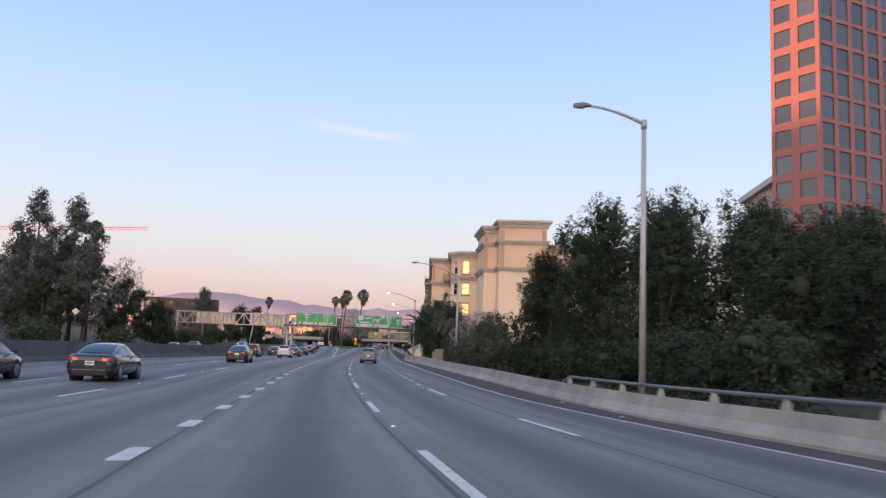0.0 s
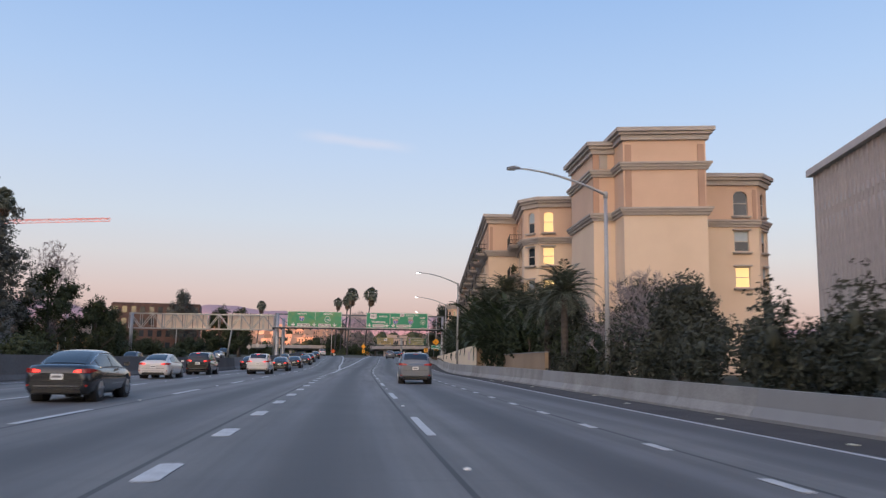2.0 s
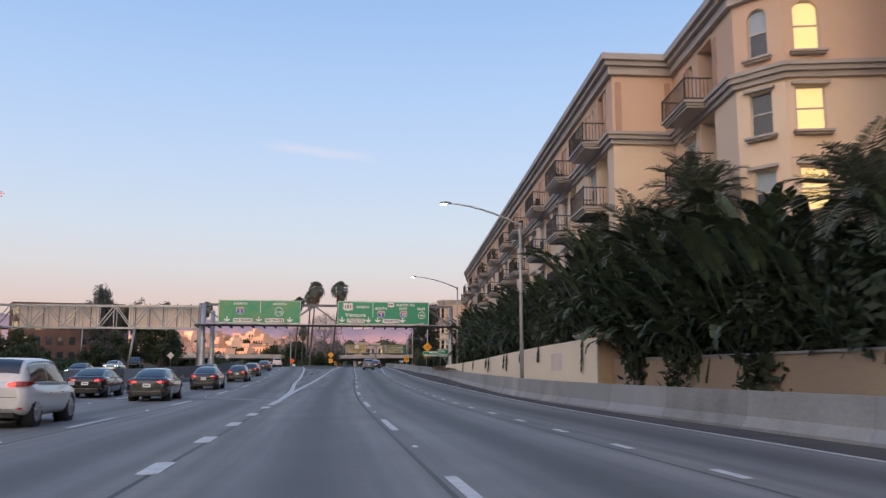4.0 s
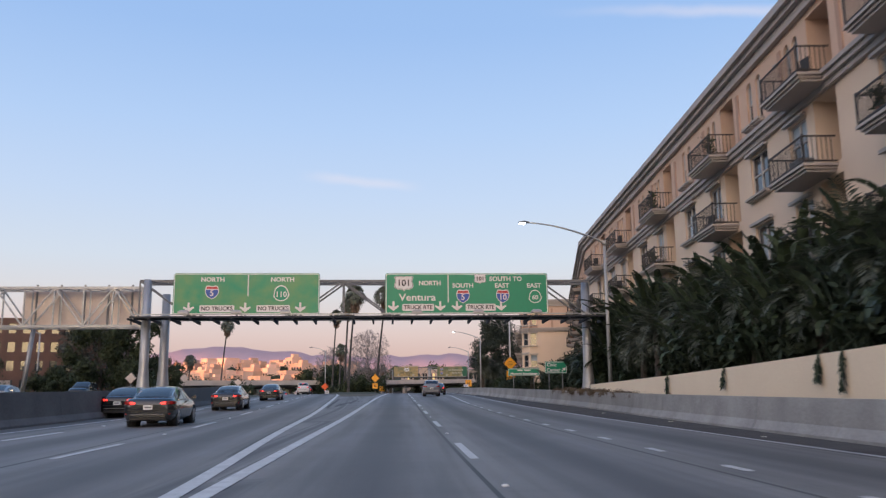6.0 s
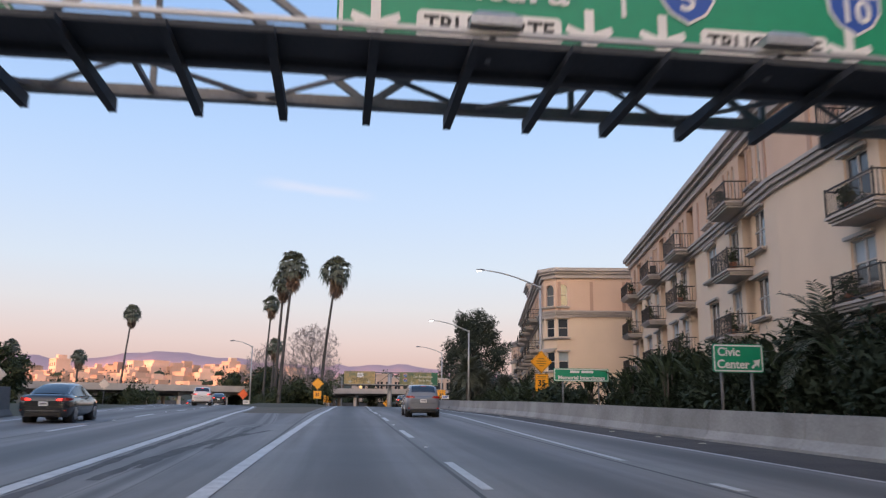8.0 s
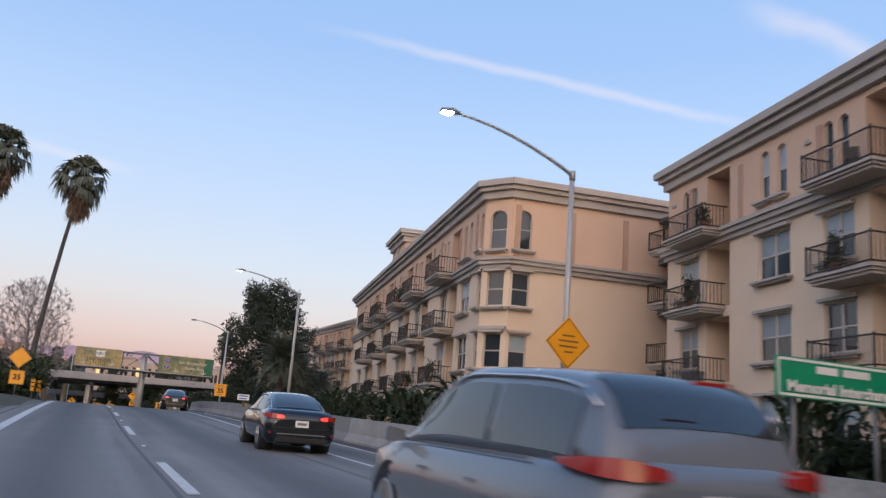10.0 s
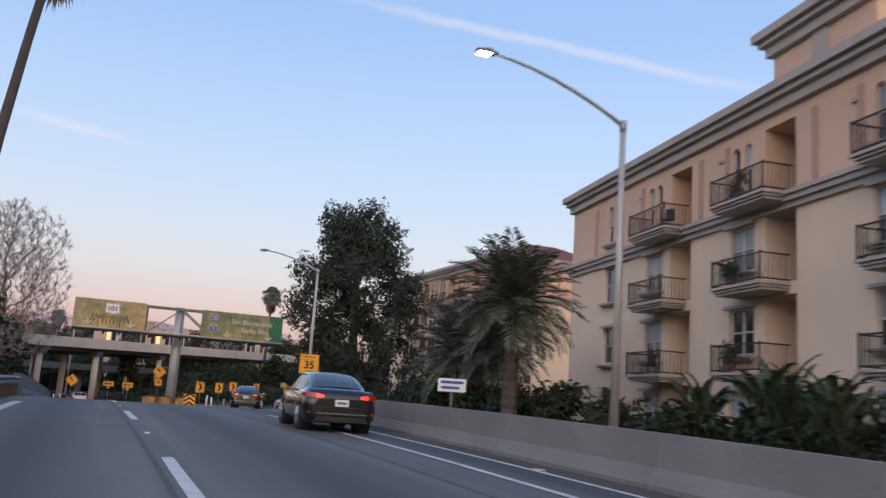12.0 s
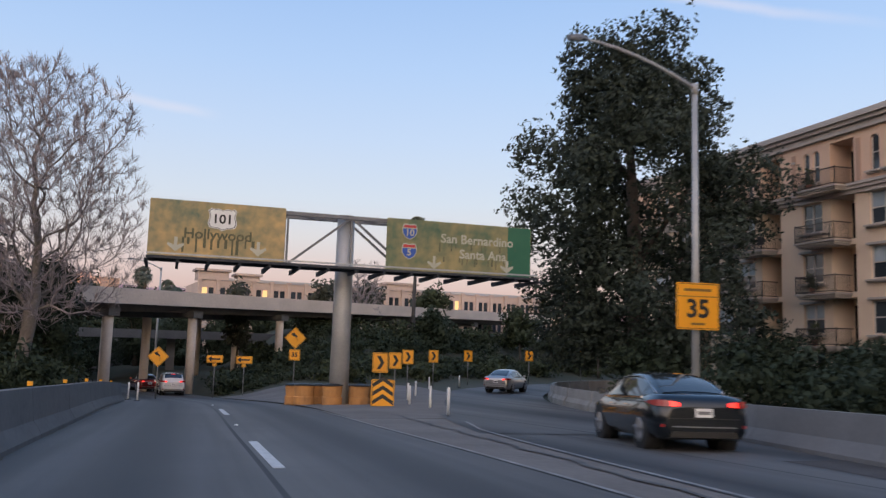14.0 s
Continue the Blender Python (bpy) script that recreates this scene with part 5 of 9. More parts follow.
def build_hillside():
    """Sunlit houses on the far hill, one thing each."""
    rnd = random.Random(3)
    win = Mesh()
    win.box((0, 0, 0), (1.1, 0.1, 1.5))
    wd = win.data("window", GLASS)
    for i in range(150):
        y = rnd.uniform(560, 720)
        ang = rnd.uniform(-0.40, -0.055) if i < 144 else rnd.uniform(-0.052, -0.03)
        x = ang * (y - 190)
        w, d, h = rnd.uniform(4.5, 12), rnd.uniform(5, 9), rnd.choice((4, 5, 6, 6, 7, 10) if y > 620 else (3, 4, 5))
        turn = radians(rnd.uniform(-62, -30))
        z = ground_z(x, y)
        ob = thing("hillside_house", "low sunlit stucco apartment house on the distant hill", "house", "hillside houses", m=pose(x, y, z, 0, 0, math.degrees(turn)))
        m = Mesh()
        m.box((0, 0, h / 2 - 1.5), (w, d, h + 3))
        m.box((0, 0, h + 0.2), (w + 0.5, d + 0.5, 0.4))
        if rnd.random() < 0.5:
            m.box((w * 0.2, 0, h + 1.2), (w * 0.35, d * 0.6, 2.2))
        part("wall", m, HILLHOUSE, ob)
        n, s = max(2, int(w / 2.4)), max(1, int(h / 3))
        for a in range(n):
            for b in range(s):
                part("window", wd, None, ob, m=pose(-w / 2 + w * (a + 0.5) / n, -d / 2 - 0.02, 1.6 + 3 * b))
    # the far range
    m = Mesh()
    pts = []
    for k in range(141):
        x = -3000 + k * 45
        h = 262 - 0.022 * (x + 900) + 48 * noise.noise((x * 0.0021, 3.1, 0)) + 26 * noise.noise((x * 0.008, 9.1, 0)) + 9 * noise.noise((x * 0.03, 1.1, 0))
        pts.append((x, max(h, 60)))
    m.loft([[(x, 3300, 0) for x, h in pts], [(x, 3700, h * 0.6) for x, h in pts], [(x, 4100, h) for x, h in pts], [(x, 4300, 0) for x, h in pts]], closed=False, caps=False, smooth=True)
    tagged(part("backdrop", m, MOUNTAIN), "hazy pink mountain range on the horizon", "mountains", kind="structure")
    # unseen blocks added to close the west and cast the evening shade
    b = Mesh()
    for y0, y1, h in ((-620, -330, 46), (-325, -60, 30), (-58, 35, 43), (36, 150, 43), (152, 240, 40), (242, 336, 34), (337, 425, 27)):
        b.prism([(-175, y0), (-150, y0), (-150, y1), (-175, y1)], -3, h)
    # added tall block, out of view, keeps the sun off the office block
    b.prism([(-425, 5), (-400, 5), (-400, 128), (-425, 128)], -3, 95)
    tagged(part("wall_west_blocks", b, CONC_D), "unseen added blocks that cast the evening shade", "buildings", kind="structure")
    e = Mesh()
    e.prism([(-120, -420), (120, -420), (120, -400), (-120, -400)], -3, 26)
    e.prism([(150, -300), (175, -300), (175, 60), (150, 60)], -3, 30)
    tagged(part("wall_south_blocks", e, PALECONC), "plain city blocks behind the start of the drive", "buildings", kind="structure")


def build_bridge():
    """Street bridge that crosses both roadways askew."""
    br = thing("overpass", "tan concrete street overpass on round columns", "bridge")
    a, b = Vector((-75, 307.4)), Vector((60, 432.9))
    d = (b - a).normalized()
    n = Vector((-d.y, d.x))

    def z_under(x):
        return 6.75 + 0.0212 * (x + 65) + 0.0135 * max(x + 4, 0)
    deck = Mesh()
    ks = frange(0, (b - a).length, 12)
    for s, e in zip(ks, ks[1:]):
        p, q = a + d * s, a + d * e
        zp, zq = z_under(p.x), z_under(q.x)
        P, Q = p + n * 13, q + n * 13
        deck.hexa([(*p, zp + 0.25), (*q, zq + 0.25), (*Q, zq + 0.25), (*P, zp + 0.25)], [(*p, zp + 0.55), (*q, zq + 0.55), (*Q, zq + 0.55), (*P, zp + 0.55)])
        for off in (0.0, 12.7):
            u, v = p + n * (off - 0.15), q + n * (off - 0.15)
            U, V = u + n * 0.32, v + n * 0.32
            fascia = Mesh()
            fascia.hexa([(*u, zp), (*v, zq), (*V, zq), (*U, zp)], [(*u, zp + 1.15), (*v, zq + 1.15), (*V, zq + 1.15), (*U, zp + 1.15)])
            part("parapet", fascia, CONC_B, br)
        # girders and cap beams take the darker concrete
        for off in (1.5, 4.3, 7.1, 9.9):
            u, v = p + n * off, q + n * off
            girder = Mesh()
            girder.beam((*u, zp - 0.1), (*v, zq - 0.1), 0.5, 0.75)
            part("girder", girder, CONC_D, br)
    part("deck", deck, CONC_B, br)
    col = Mesh()
    col.tube([(0, 0, 0), (0, 0, 1)], [0.48, 0.48], 14)
    cap = Mesh()
    for x, y in ((-52, 329.5), (-28.5, 350.7), (-20.8, 358), (-1.0, 376.2), (5.1, 382), (13.1, 389.3), (27.5, 402.8), (42, 416.3)):
        for k, off in enumerate((1.0, 6.3, 11.4)):
            p = Vector((x, y)) + n * off
            g, zt = ground_z(p.x, p.y) - 0.3, z_under(x) - 0.42
            if zt - g > 0.6:
                c = Mesh()
                c.tube([(p.x, p.y, g), (p.x, p.y, zt)], [0.37, 0.37], 14)
                part("column", c, CONC_B, br)
        p, q = Vector((x, y)) + n * 0.4, Vector((x, y)) + n * 12.3
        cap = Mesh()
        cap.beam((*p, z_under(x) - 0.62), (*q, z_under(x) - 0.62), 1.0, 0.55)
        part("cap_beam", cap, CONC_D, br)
    # lower, darker bridge behind
    fb = thing("far_overpass", "dark low concrete bridge behind the overpass", "bridge")
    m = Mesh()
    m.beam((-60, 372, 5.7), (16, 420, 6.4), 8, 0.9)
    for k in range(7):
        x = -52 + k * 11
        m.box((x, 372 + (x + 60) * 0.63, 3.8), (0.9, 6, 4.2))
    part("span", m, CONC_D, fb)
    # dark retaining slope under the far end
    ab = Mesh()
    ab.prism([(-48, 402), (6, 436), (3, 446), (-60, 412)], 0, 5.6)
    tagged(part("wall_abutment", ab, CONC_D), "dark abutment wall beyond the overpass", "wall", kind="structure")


build_ground()
build_road()
build_barriers()
build_walls()
build_apartments()
build_far_buildings()
build_hillside()
build_bridge()

# ---------------------------------------------------------------- plants
def leaf_cloud(m, lobes, count, size, rnd, droop=0.0, shell=0.6, slim=0.42):
    """Small pointed leaves in sprays, thickest near the outside of each lobe (centre, radii)."""
    g = np.random.default_rng(rnd.randrange(1 << 30))
    C, R = np.array([lb[0] for lb in lobes], float), np.array([lb[1] for lb in lobes], float)
    w = R[:, 0] * R[:, 1] + R[:, 1] * R[:, 2] + R[:, 0] * R[:, 2]
    sprays = max(1, count // 6)
    i = g.choice(len(lobes), sprays, p=w / w.sum())
    d = g.normal(size=(sprays, 3))
    d /= np.linalg.norm(d, axis=1)[:, None]
    k = shell + (1.08 - shell) * g.random(sprays) ** 0.6
    bump = 1 + 0.14 * np.sin(d[:, 0] * 5.1 + C[i, 0]) + 0.12 * np.sin(d[:, 1] * 6.3 + C[i, 1] * 2) + 0.10 * np.sin(d[:, 2] * 7.7 + C[i, 2] * 3)
    p = C[i] + d * R[i] * (k * bump)[:, None]
    p, d = np.repeat(p, 6, axis=0), np.repeat(d, 6, axis=0)
    n = len(p)
    p = p + g.normal(size=(n, 3)) * size * 0.85
    nrm = d + g.normal(size=(n, 3)) * 0.7 + np.array((0, 0, 0.2))
    nrm /= np.linalg.norm(nrm, axis=1)[:, None]
    t = np.cross(nrm, g.normal(size=(n, 3)))
    t /= np.linalg.norm(t, axis=1)[:, None]
    t += np.array((0, 0, -droop))
    b = np.cross(nrm, t)
    s = (size * g.uniform(0.55, 1.35, n))[:, None]
    pts = np.stack((p - t * s, p + b * s * slim + t * s * 0.2, p + t * s, p - b * s * slim + t * s * 0.2), axis=1).reshape(-1, 3)
    o = len(m.v)
    m.v += [tuple(q) for q in pts.tolist()]
    m.f += [(o + 4 * j, o + 4 * j + 1, o + 4 * j + 2, o + 4 * j + 3) for j in range(n)]
    m.s += [False] * n


def lump(m, c, r, rnd, rings=6, seg=9):
    """An uneven inner mass of shade under the leaves."""
    rows = []
    o = rnd.uniform(0, 50)
    for i in range(rings + 1):
        th = math.pi * i / rings
        row = []
        for j in range(seg):
            ph = 2 * math.pi * j / seg
            d = Vector((math.sin(th) * math.cos(ph), math.sin(th) * math.sin(ph), math.cos(th)))
            k = 1 + 0.35 * noise.noise(d * 2.2 + Vector((o, 0, 0)))
            row.append((c[0] + d.x * r[0] * k, c[1] + d.y * r[1] * k, c[2] + d.z * r[2] * k))
        rows.append(row)
    m.loft(rows[::-1], caps=False, smooth=True)


def limbs(m, rnd, base, height, r0, spread, count, lean=(0, 0), start=0.35):
    """A tapered trunk with limbs; returns the limb ends."""
    bx, by, bz = base
    pts = [Vector((bx + lean[0] * k + 0.12 * math.sin(k * 5 + bx), by + lean[1] * k, bz + height * 0.8 * k)) for k in (0, 0.15, 0.35, 0.6, 0.85, 1.0)]
    m.tube(pts, [r0 * 1.3, r0, r0 * 0.82, r0 * 0.6, r0 * 0.36, r0 * 0.15], 8)
    ends = [pts[-1]]
    for i in range(count):
        k = start + (0.95 - start) * (i + 0.5) / count
        j = min(int(k * 5), 4)
        p = pts[j].lerp(pts[j + 1], k * 5 - j)
        a = i * 2.4 + rnd.uniform(-0.4, 0.4)
        ln = spread * rnd.uniform(0.6, 1.0) * (1.15 - 0.5 * k)
        q = p + Vector((math.cos(a) * ln * 0.5, math.sin(a) * ln * 0.5, ln * 0.45))
        e = p + Vector((math.cos(a) * ln, math.sin(a) * ln, ln * rnd.uniform(0.6, 0.95)))
        rr = r0 * (0.5 - 0.3 * k)
        m.tube([p, q, e], [rr, rr * 0.65, rr * 0.25], 6)
        ends.append(e)
    return ends


def tree(x, y, top, label, leaf, wide, bark=None, count=5000, size=0.34, lobes=9, trunk=0.3, low=0.22, shape="round", seed=0, name="tree", category="tree", shell=0.6, ground=None, group="", inner=0.45, slim=0.42):
    """A leafy tree, crown from low * height to the top."""
    rnd = random.Random(seed * 71 + int(x * 13 + y * 7))
    z = ground_z(x, y) - 0.15 if ground is None else ground
    h = top - z
    ob = thing(name, label, category, group, m=pose(x, y, z))
    wood, crown = Mesh(), Mesh()
    limbs(wood, rnd, (0, 0, 0), h, trunk, wide * 0.8, 7, (rnd.uniform(-0.5, 0.5), rnd.uniform(-0.5, 0.5)), max(0.2, low))
    part("trunk", wood, bark or BARK, ob)
    L = []
    for i in range(lobes):
        k = (i + 0.5) / lobes
        zz = h * (low + (0.93 - low) * k)
        if shape == "cone":
            reach = wide * (1.0 - 0.86 * k) * rnd.uniform(0.75, 1.1)
        elif shape == "fig":
            reach = wide * (1.0 if k < 0.62 else 1.0 - 1.25 * (k - 0.62)) * rnd.uniform(0.72, 1.12)
        elif shape == "tuft":
            reach = wide * (1.0 if k < 0.6 else 1.0 - 1.5 * (k - 0.6)) * rnd.uniform(0.8, 1.12)
        elif shape == "tall":
            reach = 1.15 * wide * (0.75 + 0.45 * math.sin(math.pi * min(k * 1.15, 1))) * rnd.uniform(0.7, 1.05) * (1.0 if k < 0.8 else 0.6)
        else:
            reach = wide * (0.45 + 0.6 * math.sin(math.pi * (0.15 + 0.8 * k))) * rnd.uniform(0.7, 1.1)
        a = i * 2.4 + rnd.uniform(-0.5, 0.5)
        r = max(wide * (rnd.uniform(0.17, 0.29) if shape == 'fig' else rnd.uniform(0.24, 0.40) if shape == 'tall' else rnd.uniform(0.34, 0.52)) * (0.45 if shape == "cone" and k > 0.7 else 1), 0.5)
        off = max(reach - r * 0.8, 0)
        L.append(((math.cos(a) * off, math.sin(a) * off, zz), (r, r, r * rnd.uniform(0.7, 1.1))))
        if shape == "tuft" and k > 0.55:
            for q in range(3):
                aa, rr = rnd.uniform(0, 6.28), rnd.uniform(0.2, 0.95) * reach
                L.append(((math.cos(aa) * rr, math.sin(aa) * rr, zz + rnd.uniform(0, 0.10) * h), (0.55, 0.55, rnd.uniform(0.7, 1.2))))
        if k < 0.9:
            L.append(((math.cos(a + 2) * off * 0.6, math.sin(a + 2) * off * 0.6, zz), (r * 0.9, r * 0.9, r * 0.8)))
    for c, r in L:
        lump(crown, c, tuple(v * inner for v in r), rnd)
    leaf_cloud(crown, L, count, size, rnd, shell=shell, slim=slim)
    part("crown", crown, leaf, ob)
    return ob


def bare_tree(x, y, top, wide, label, seed, twigs=2):
    """A leafless winter tree: limbs fork outwards from the trunk through the crown, then fine twigs."""
    rnd = random.Random(seed)
    z = ground_z(x, y) - 0.2
    h = top - z
    ob = thing("bare_tree", label, "tree", m=pose(x, y, z))
    wood, fine = Mesh(), Mesh()
    stem = 9
    pts = [Vector((0.035 * h * math.sin(k * 0.5 + seed) * k / stem, 0.02 * h * math.sin(k * 0.7) * k / stem, 0.66 * h * k / (stem - 1))) for k in range(stem)]
    up = [k - 1 for k in range(stem)]
    tall = 0.38 * h
    n = int(min(1500, max(260, 7.0 * wide * wide * tall)))
    tips = []
    while len(tips) < n:
        v = Vector((rnd.uniform(-1, 1), rnd.uniform(-1, 1), rnd.uniform(-1, 1)))
        lump = 1.0 + 0.30 * math.sin(4 * math.atan2(v.y, v.x) + seed) * math.cos(5 * v.z)
        if 0.12 < v.length < lump and rnd.random() < 0.35 + 0.65 * v.length:
            full = 1.0 - 0.22 * max(v.z, 0)
            tips.append(Vector((v.x * wide * full, v.y * wide * full, h - tall * 1.12 + v.z * tall)))
    tips.sort(key=lambda q: min((q - s).length for s in pts[3:]))
    way = [p.z for p in pts]
    for q in tips:
        best = min(range(3, len(pts)), key=lambda k: (pts[k] - q).length * (1.0 + 0.25 * (pts[k].z > q.z)) + 0.45 * way[k])
        up.append(best)
        way.append(way[best] + (pts[best] - q).length)
        pts.append(q)
    load = [1.0] * len(pts)
    for k in range(len(pts) - 1, 0, -1):
        load[up[k]] += load[k]
    thick = 0.034 * h ** 0.8 / load[0] ** 0.56
    rad = [max(0.009, thick * v ** 0.56) for v in load]
    for k in range(1, len(pts)):
        a, c = pts[up[k]], pts[k]
        ln = (c - a).length
        mid = a.lerp(c, 0.5) + Vector((rnd.gauss(0, 0.05), rnd.gauss(0, 0.05), rnd.gauss(-0.03, 0.04))) * ln
        r0 = rad[up[k]] if k < stem else min(rad[up[k]], rad[k] * 1.5)
        (wood if rad[k] > 0.05 else fine).tube([a, mid, c], [r0, (r0 + rad[k]) * 0.5, rad[k]], 8 if rad[k] > 0.12 else 4, cap=False)
        if k < stem:
            continue
        d = (c - a).normalized()
        for _ in range(15):
            o = mid.lerp(c, rnd.random())
            t = (d + Vector((rnd.gauss(0, 0.6), rnd.gauss(0, 0.6), rnd.gauss(0.15, 0.5)))).normalized() * rnd.uniform(0.3, 0.95) * (0.45 + 0.07 * wide)
            e = Vector((0.016, 0.011, 0.004))
            fine.face(o, o + t * 0.5 + e, o + t, o + t * 0.5 - e)
        for _ in range(twigs):
            o = c + Vector((rnd.gauss(0, 0.35), rnd.gauss(0, 0.35), rnd.gauss(0, 0.35)))
            t = Vector((rnd.gauss(0, 1), rnd.gauss(0, 1), rnd.gauss(0, 1))).normalized() * 0.085
            fine.face(o - t, o + t.cross(Vector((0, 0, 1))) * 0.6, o + t)
    part("trunk", wood, BARK_P, ob)
    part("branchwork", fine, TWIG, ob, "fine bare twigs with a few dry leaves")
    return ob


def fan_frond(m, p, d, r, rnd, droop, roll=0.0, stalk=0.5):
    """A fan-shaped palm leaf: a stalk and a spread of pointed blades, turned about its stalk."""
    d = d.normalized()
    side = d.cross(Vector((0, 0, 1)))
    side = side.normalized() if side.length > 0.1 else Vector((1, 0, 0))
    up = side.cross(d)
    side, up = side * math.cos(roll) + up * math.sin(roll), up * math.cos(roll) - side * math.sin(roll)
    c = p + d * r * stalk
    m.tube([p, c], [0.035, 0.022], 4, cap=False)
    n = 15
    for i in range(n):
        a = radians(-82 + 164 * i / (n - 1))
        t = (d * math.cos(a) + side * math.sin(a))
        ln = r * 0.60 * rnd.uniform(0.82, 1.1)
        w = (d * -math.sin(a) + side * math.cos(a)) * r * 0.040
        mid = c + t * ln * 0.55 + up * 0.04 * r
        tip = c + t * ln * (1.0 - 0.2 * droop) + Vector((0, 0, -droop * r * rnd.uniform(0.22, 0.42)))
        m.face(c, mid - w, tip, mid + w)


def fan_palm(x, y, top, base, label, seed, lean=0.0, crown=1.9, skirt=True):
    """Tall fan palm: slim curved trunk, round head of open fans, tapering skirt of dead fronds."""
    rnd = random.Random(seed)
    z = ground_z(base[0], base[1]) - 0.2
    ob = thing("fan_palm", label, "palm tree", "fan palms", m=pose(base[0], base[1], z))
    h, dx, dy = top - z - crown * 1.0, x - base[0], y - base[1]
    t, g, s = Mesh(), Mesh(), Mesh()
    pts = [Vector((dx * k ** 1.4, dy * k, h * k)) for k in (0, 0.03, 0.1, 0.3, 0.5, 0.7, 0.9, 1.0)]
    t.tube(pts, [0.42, 0.31, 0.26, 0.22, 0.19, 0.17, 0.16, 0.18], 10)
    part("trunk", t, PALMBARK, ob)
    e = pts[-1]
    n = 34
    for i in range(n):
        k = i / (n - 1)
        a, el = i * 2.4 + rnd.uniform(-0.2, 0.2), radians(-48 + 134 * k ** 0.95)
        d = Vector((math.cos(a) * math.cos(el), math.sin(a) * math.cos(el), math.sin(el)))
        fan_frond(g, e + Vector((0, 0, 0.15)), d, crown * rnd.uniform(0.88, 1.12), rnd, 0.6 if el > 0.4 else 1.0, rnd.uniform(-0.5, 0.5), 0.5)
    for i in range(16):
        a, el = i * 2.4, radians(-20 + 95 * i / 15)
        d = Vector((math.cos(a) * math.cos(el), math.sin(a) * math.cos(el), math.sin(el)))
        fan_frond(g, e + Vector((0, 0, 0.1)), d, crown * rnd.uniform(0.55, 0.7), rnd, 0.6, rnd.uniform(-0.8, 0.8), 0.3)
    part("crown", g, LEAF_P, ob)
    if skirt:
        for i in range(60):
            k = i / 59
            a, el = i * 2.4 + 0.5, radians(-89 + 24 * k)
            d = Vector((math.cos(a) * math.cos(el), math.sin(a) * math.cos(el), math.sin(el)))
            fan_frond(s, e + Vector((0, 0, -1.1 * crown * 0.6 * (1 - k))), d, crown * rnd.uniform(0.7, 0.95), rnd, 0.7, rnd.uniform(-1.2, 1.2), 0.3)
        part("skirt", s, SKIRT, ob, "hanging skirt of dead brown fronds")
    return ob


def feather_frond(m, p, a, el, ln, rnd, leaf_len=0.52, n=22, bend=9.0):
    """An arching feather leaf with many narrow leaflets."""
    pts = []
    q = Vector(p)
    e = el
    for k in range(9):
        pts.append(q.copy())
        q = q + Vector((math.cos(a) * math.cos(e), math.sin(a) * math.cos(e), math.sin(e))) * (ln / 8)
        e -= radians(bend * (0.55 + 0.9 * k / 8))
    m.tube(pts, [0.04, 0.036, 0.032, 0.028, 0.024, 0.02, 0.016, 0.012, 0.006], 4, cap=False)
    for i in range(n):
        k = 0.12 + 0.86 * i / (n - 1)
        j = min(int(k * 8), 7)
        c = pts[j].lerp(pts[j + 1], k * 8 - j)
        d = (pts[j + 1] - pts[j]).normalized()
        s = d.cross(Vector((0, 0, 1))).normalized()
        up = s.cross(d)
        L = leaf_len * (0.5 + math.sin(math.pi * min(k * 1.05, 1)) * 0.7)
        for sg in (-1, 1):
            t = (s * sg * 0.85 + d * 0.5 + up * 0.22 + Vector((0, 0, rnd.uniform(-0.25, 0.05)))).normalized()
            w = d * 0.035
            m.face(c - w, c + t * L * 0.5 - w + Vector((0, 0, -0.01)), c + t * L + Vector((0, 0, -0.10 * L)), c + t * L * 0.5 + w)


def feather_palm(x, y, top, label, seed, ln=2.9, fronds=36, trunk=0.28, low=-30, bend=10.0, base=None, leaf_len=0.52, n=22):
    """A date palm: thick rough trunk and a round head of arching feather leaves."""
    rnd = random.Random(seed)
    z = (ground_z(x, y) if base is None else base) - 0.2
    h = top - z - ln * 0.62
    ob = thing("date_palm", label, "palm tree", "date palms", m=pose(x, y, z))
    t, g = Mesh(), Mesh()
    rows = max(6, int(h / 0.35))
    pts, rad = [], []
    for k in range(rows + 1):
        for dz, dr in ((0, 1.0), (0.6, 1.16)):
            pts.append((0, 0, h * (k + dz * 0.8) / (rows + 0.8)))
            rad.append(trunk * dr * (1.15 - 0.2 * k / rows))
    t.tube(pts, rad, 9, smooth=False)
    part("trunk", t, BARK, ob)
    for i in range(fronds):
        feather_frond(g, (0, 0, h), i * 2.4, radians(low + (84 - low) * (i / (fronds - 1)) ** 0.85), ln * rnd.uniform(0.85, 1.12), rnd, leaf_len, n, bend)
    part("crown", g, LEAF_P, ob)
    return ob


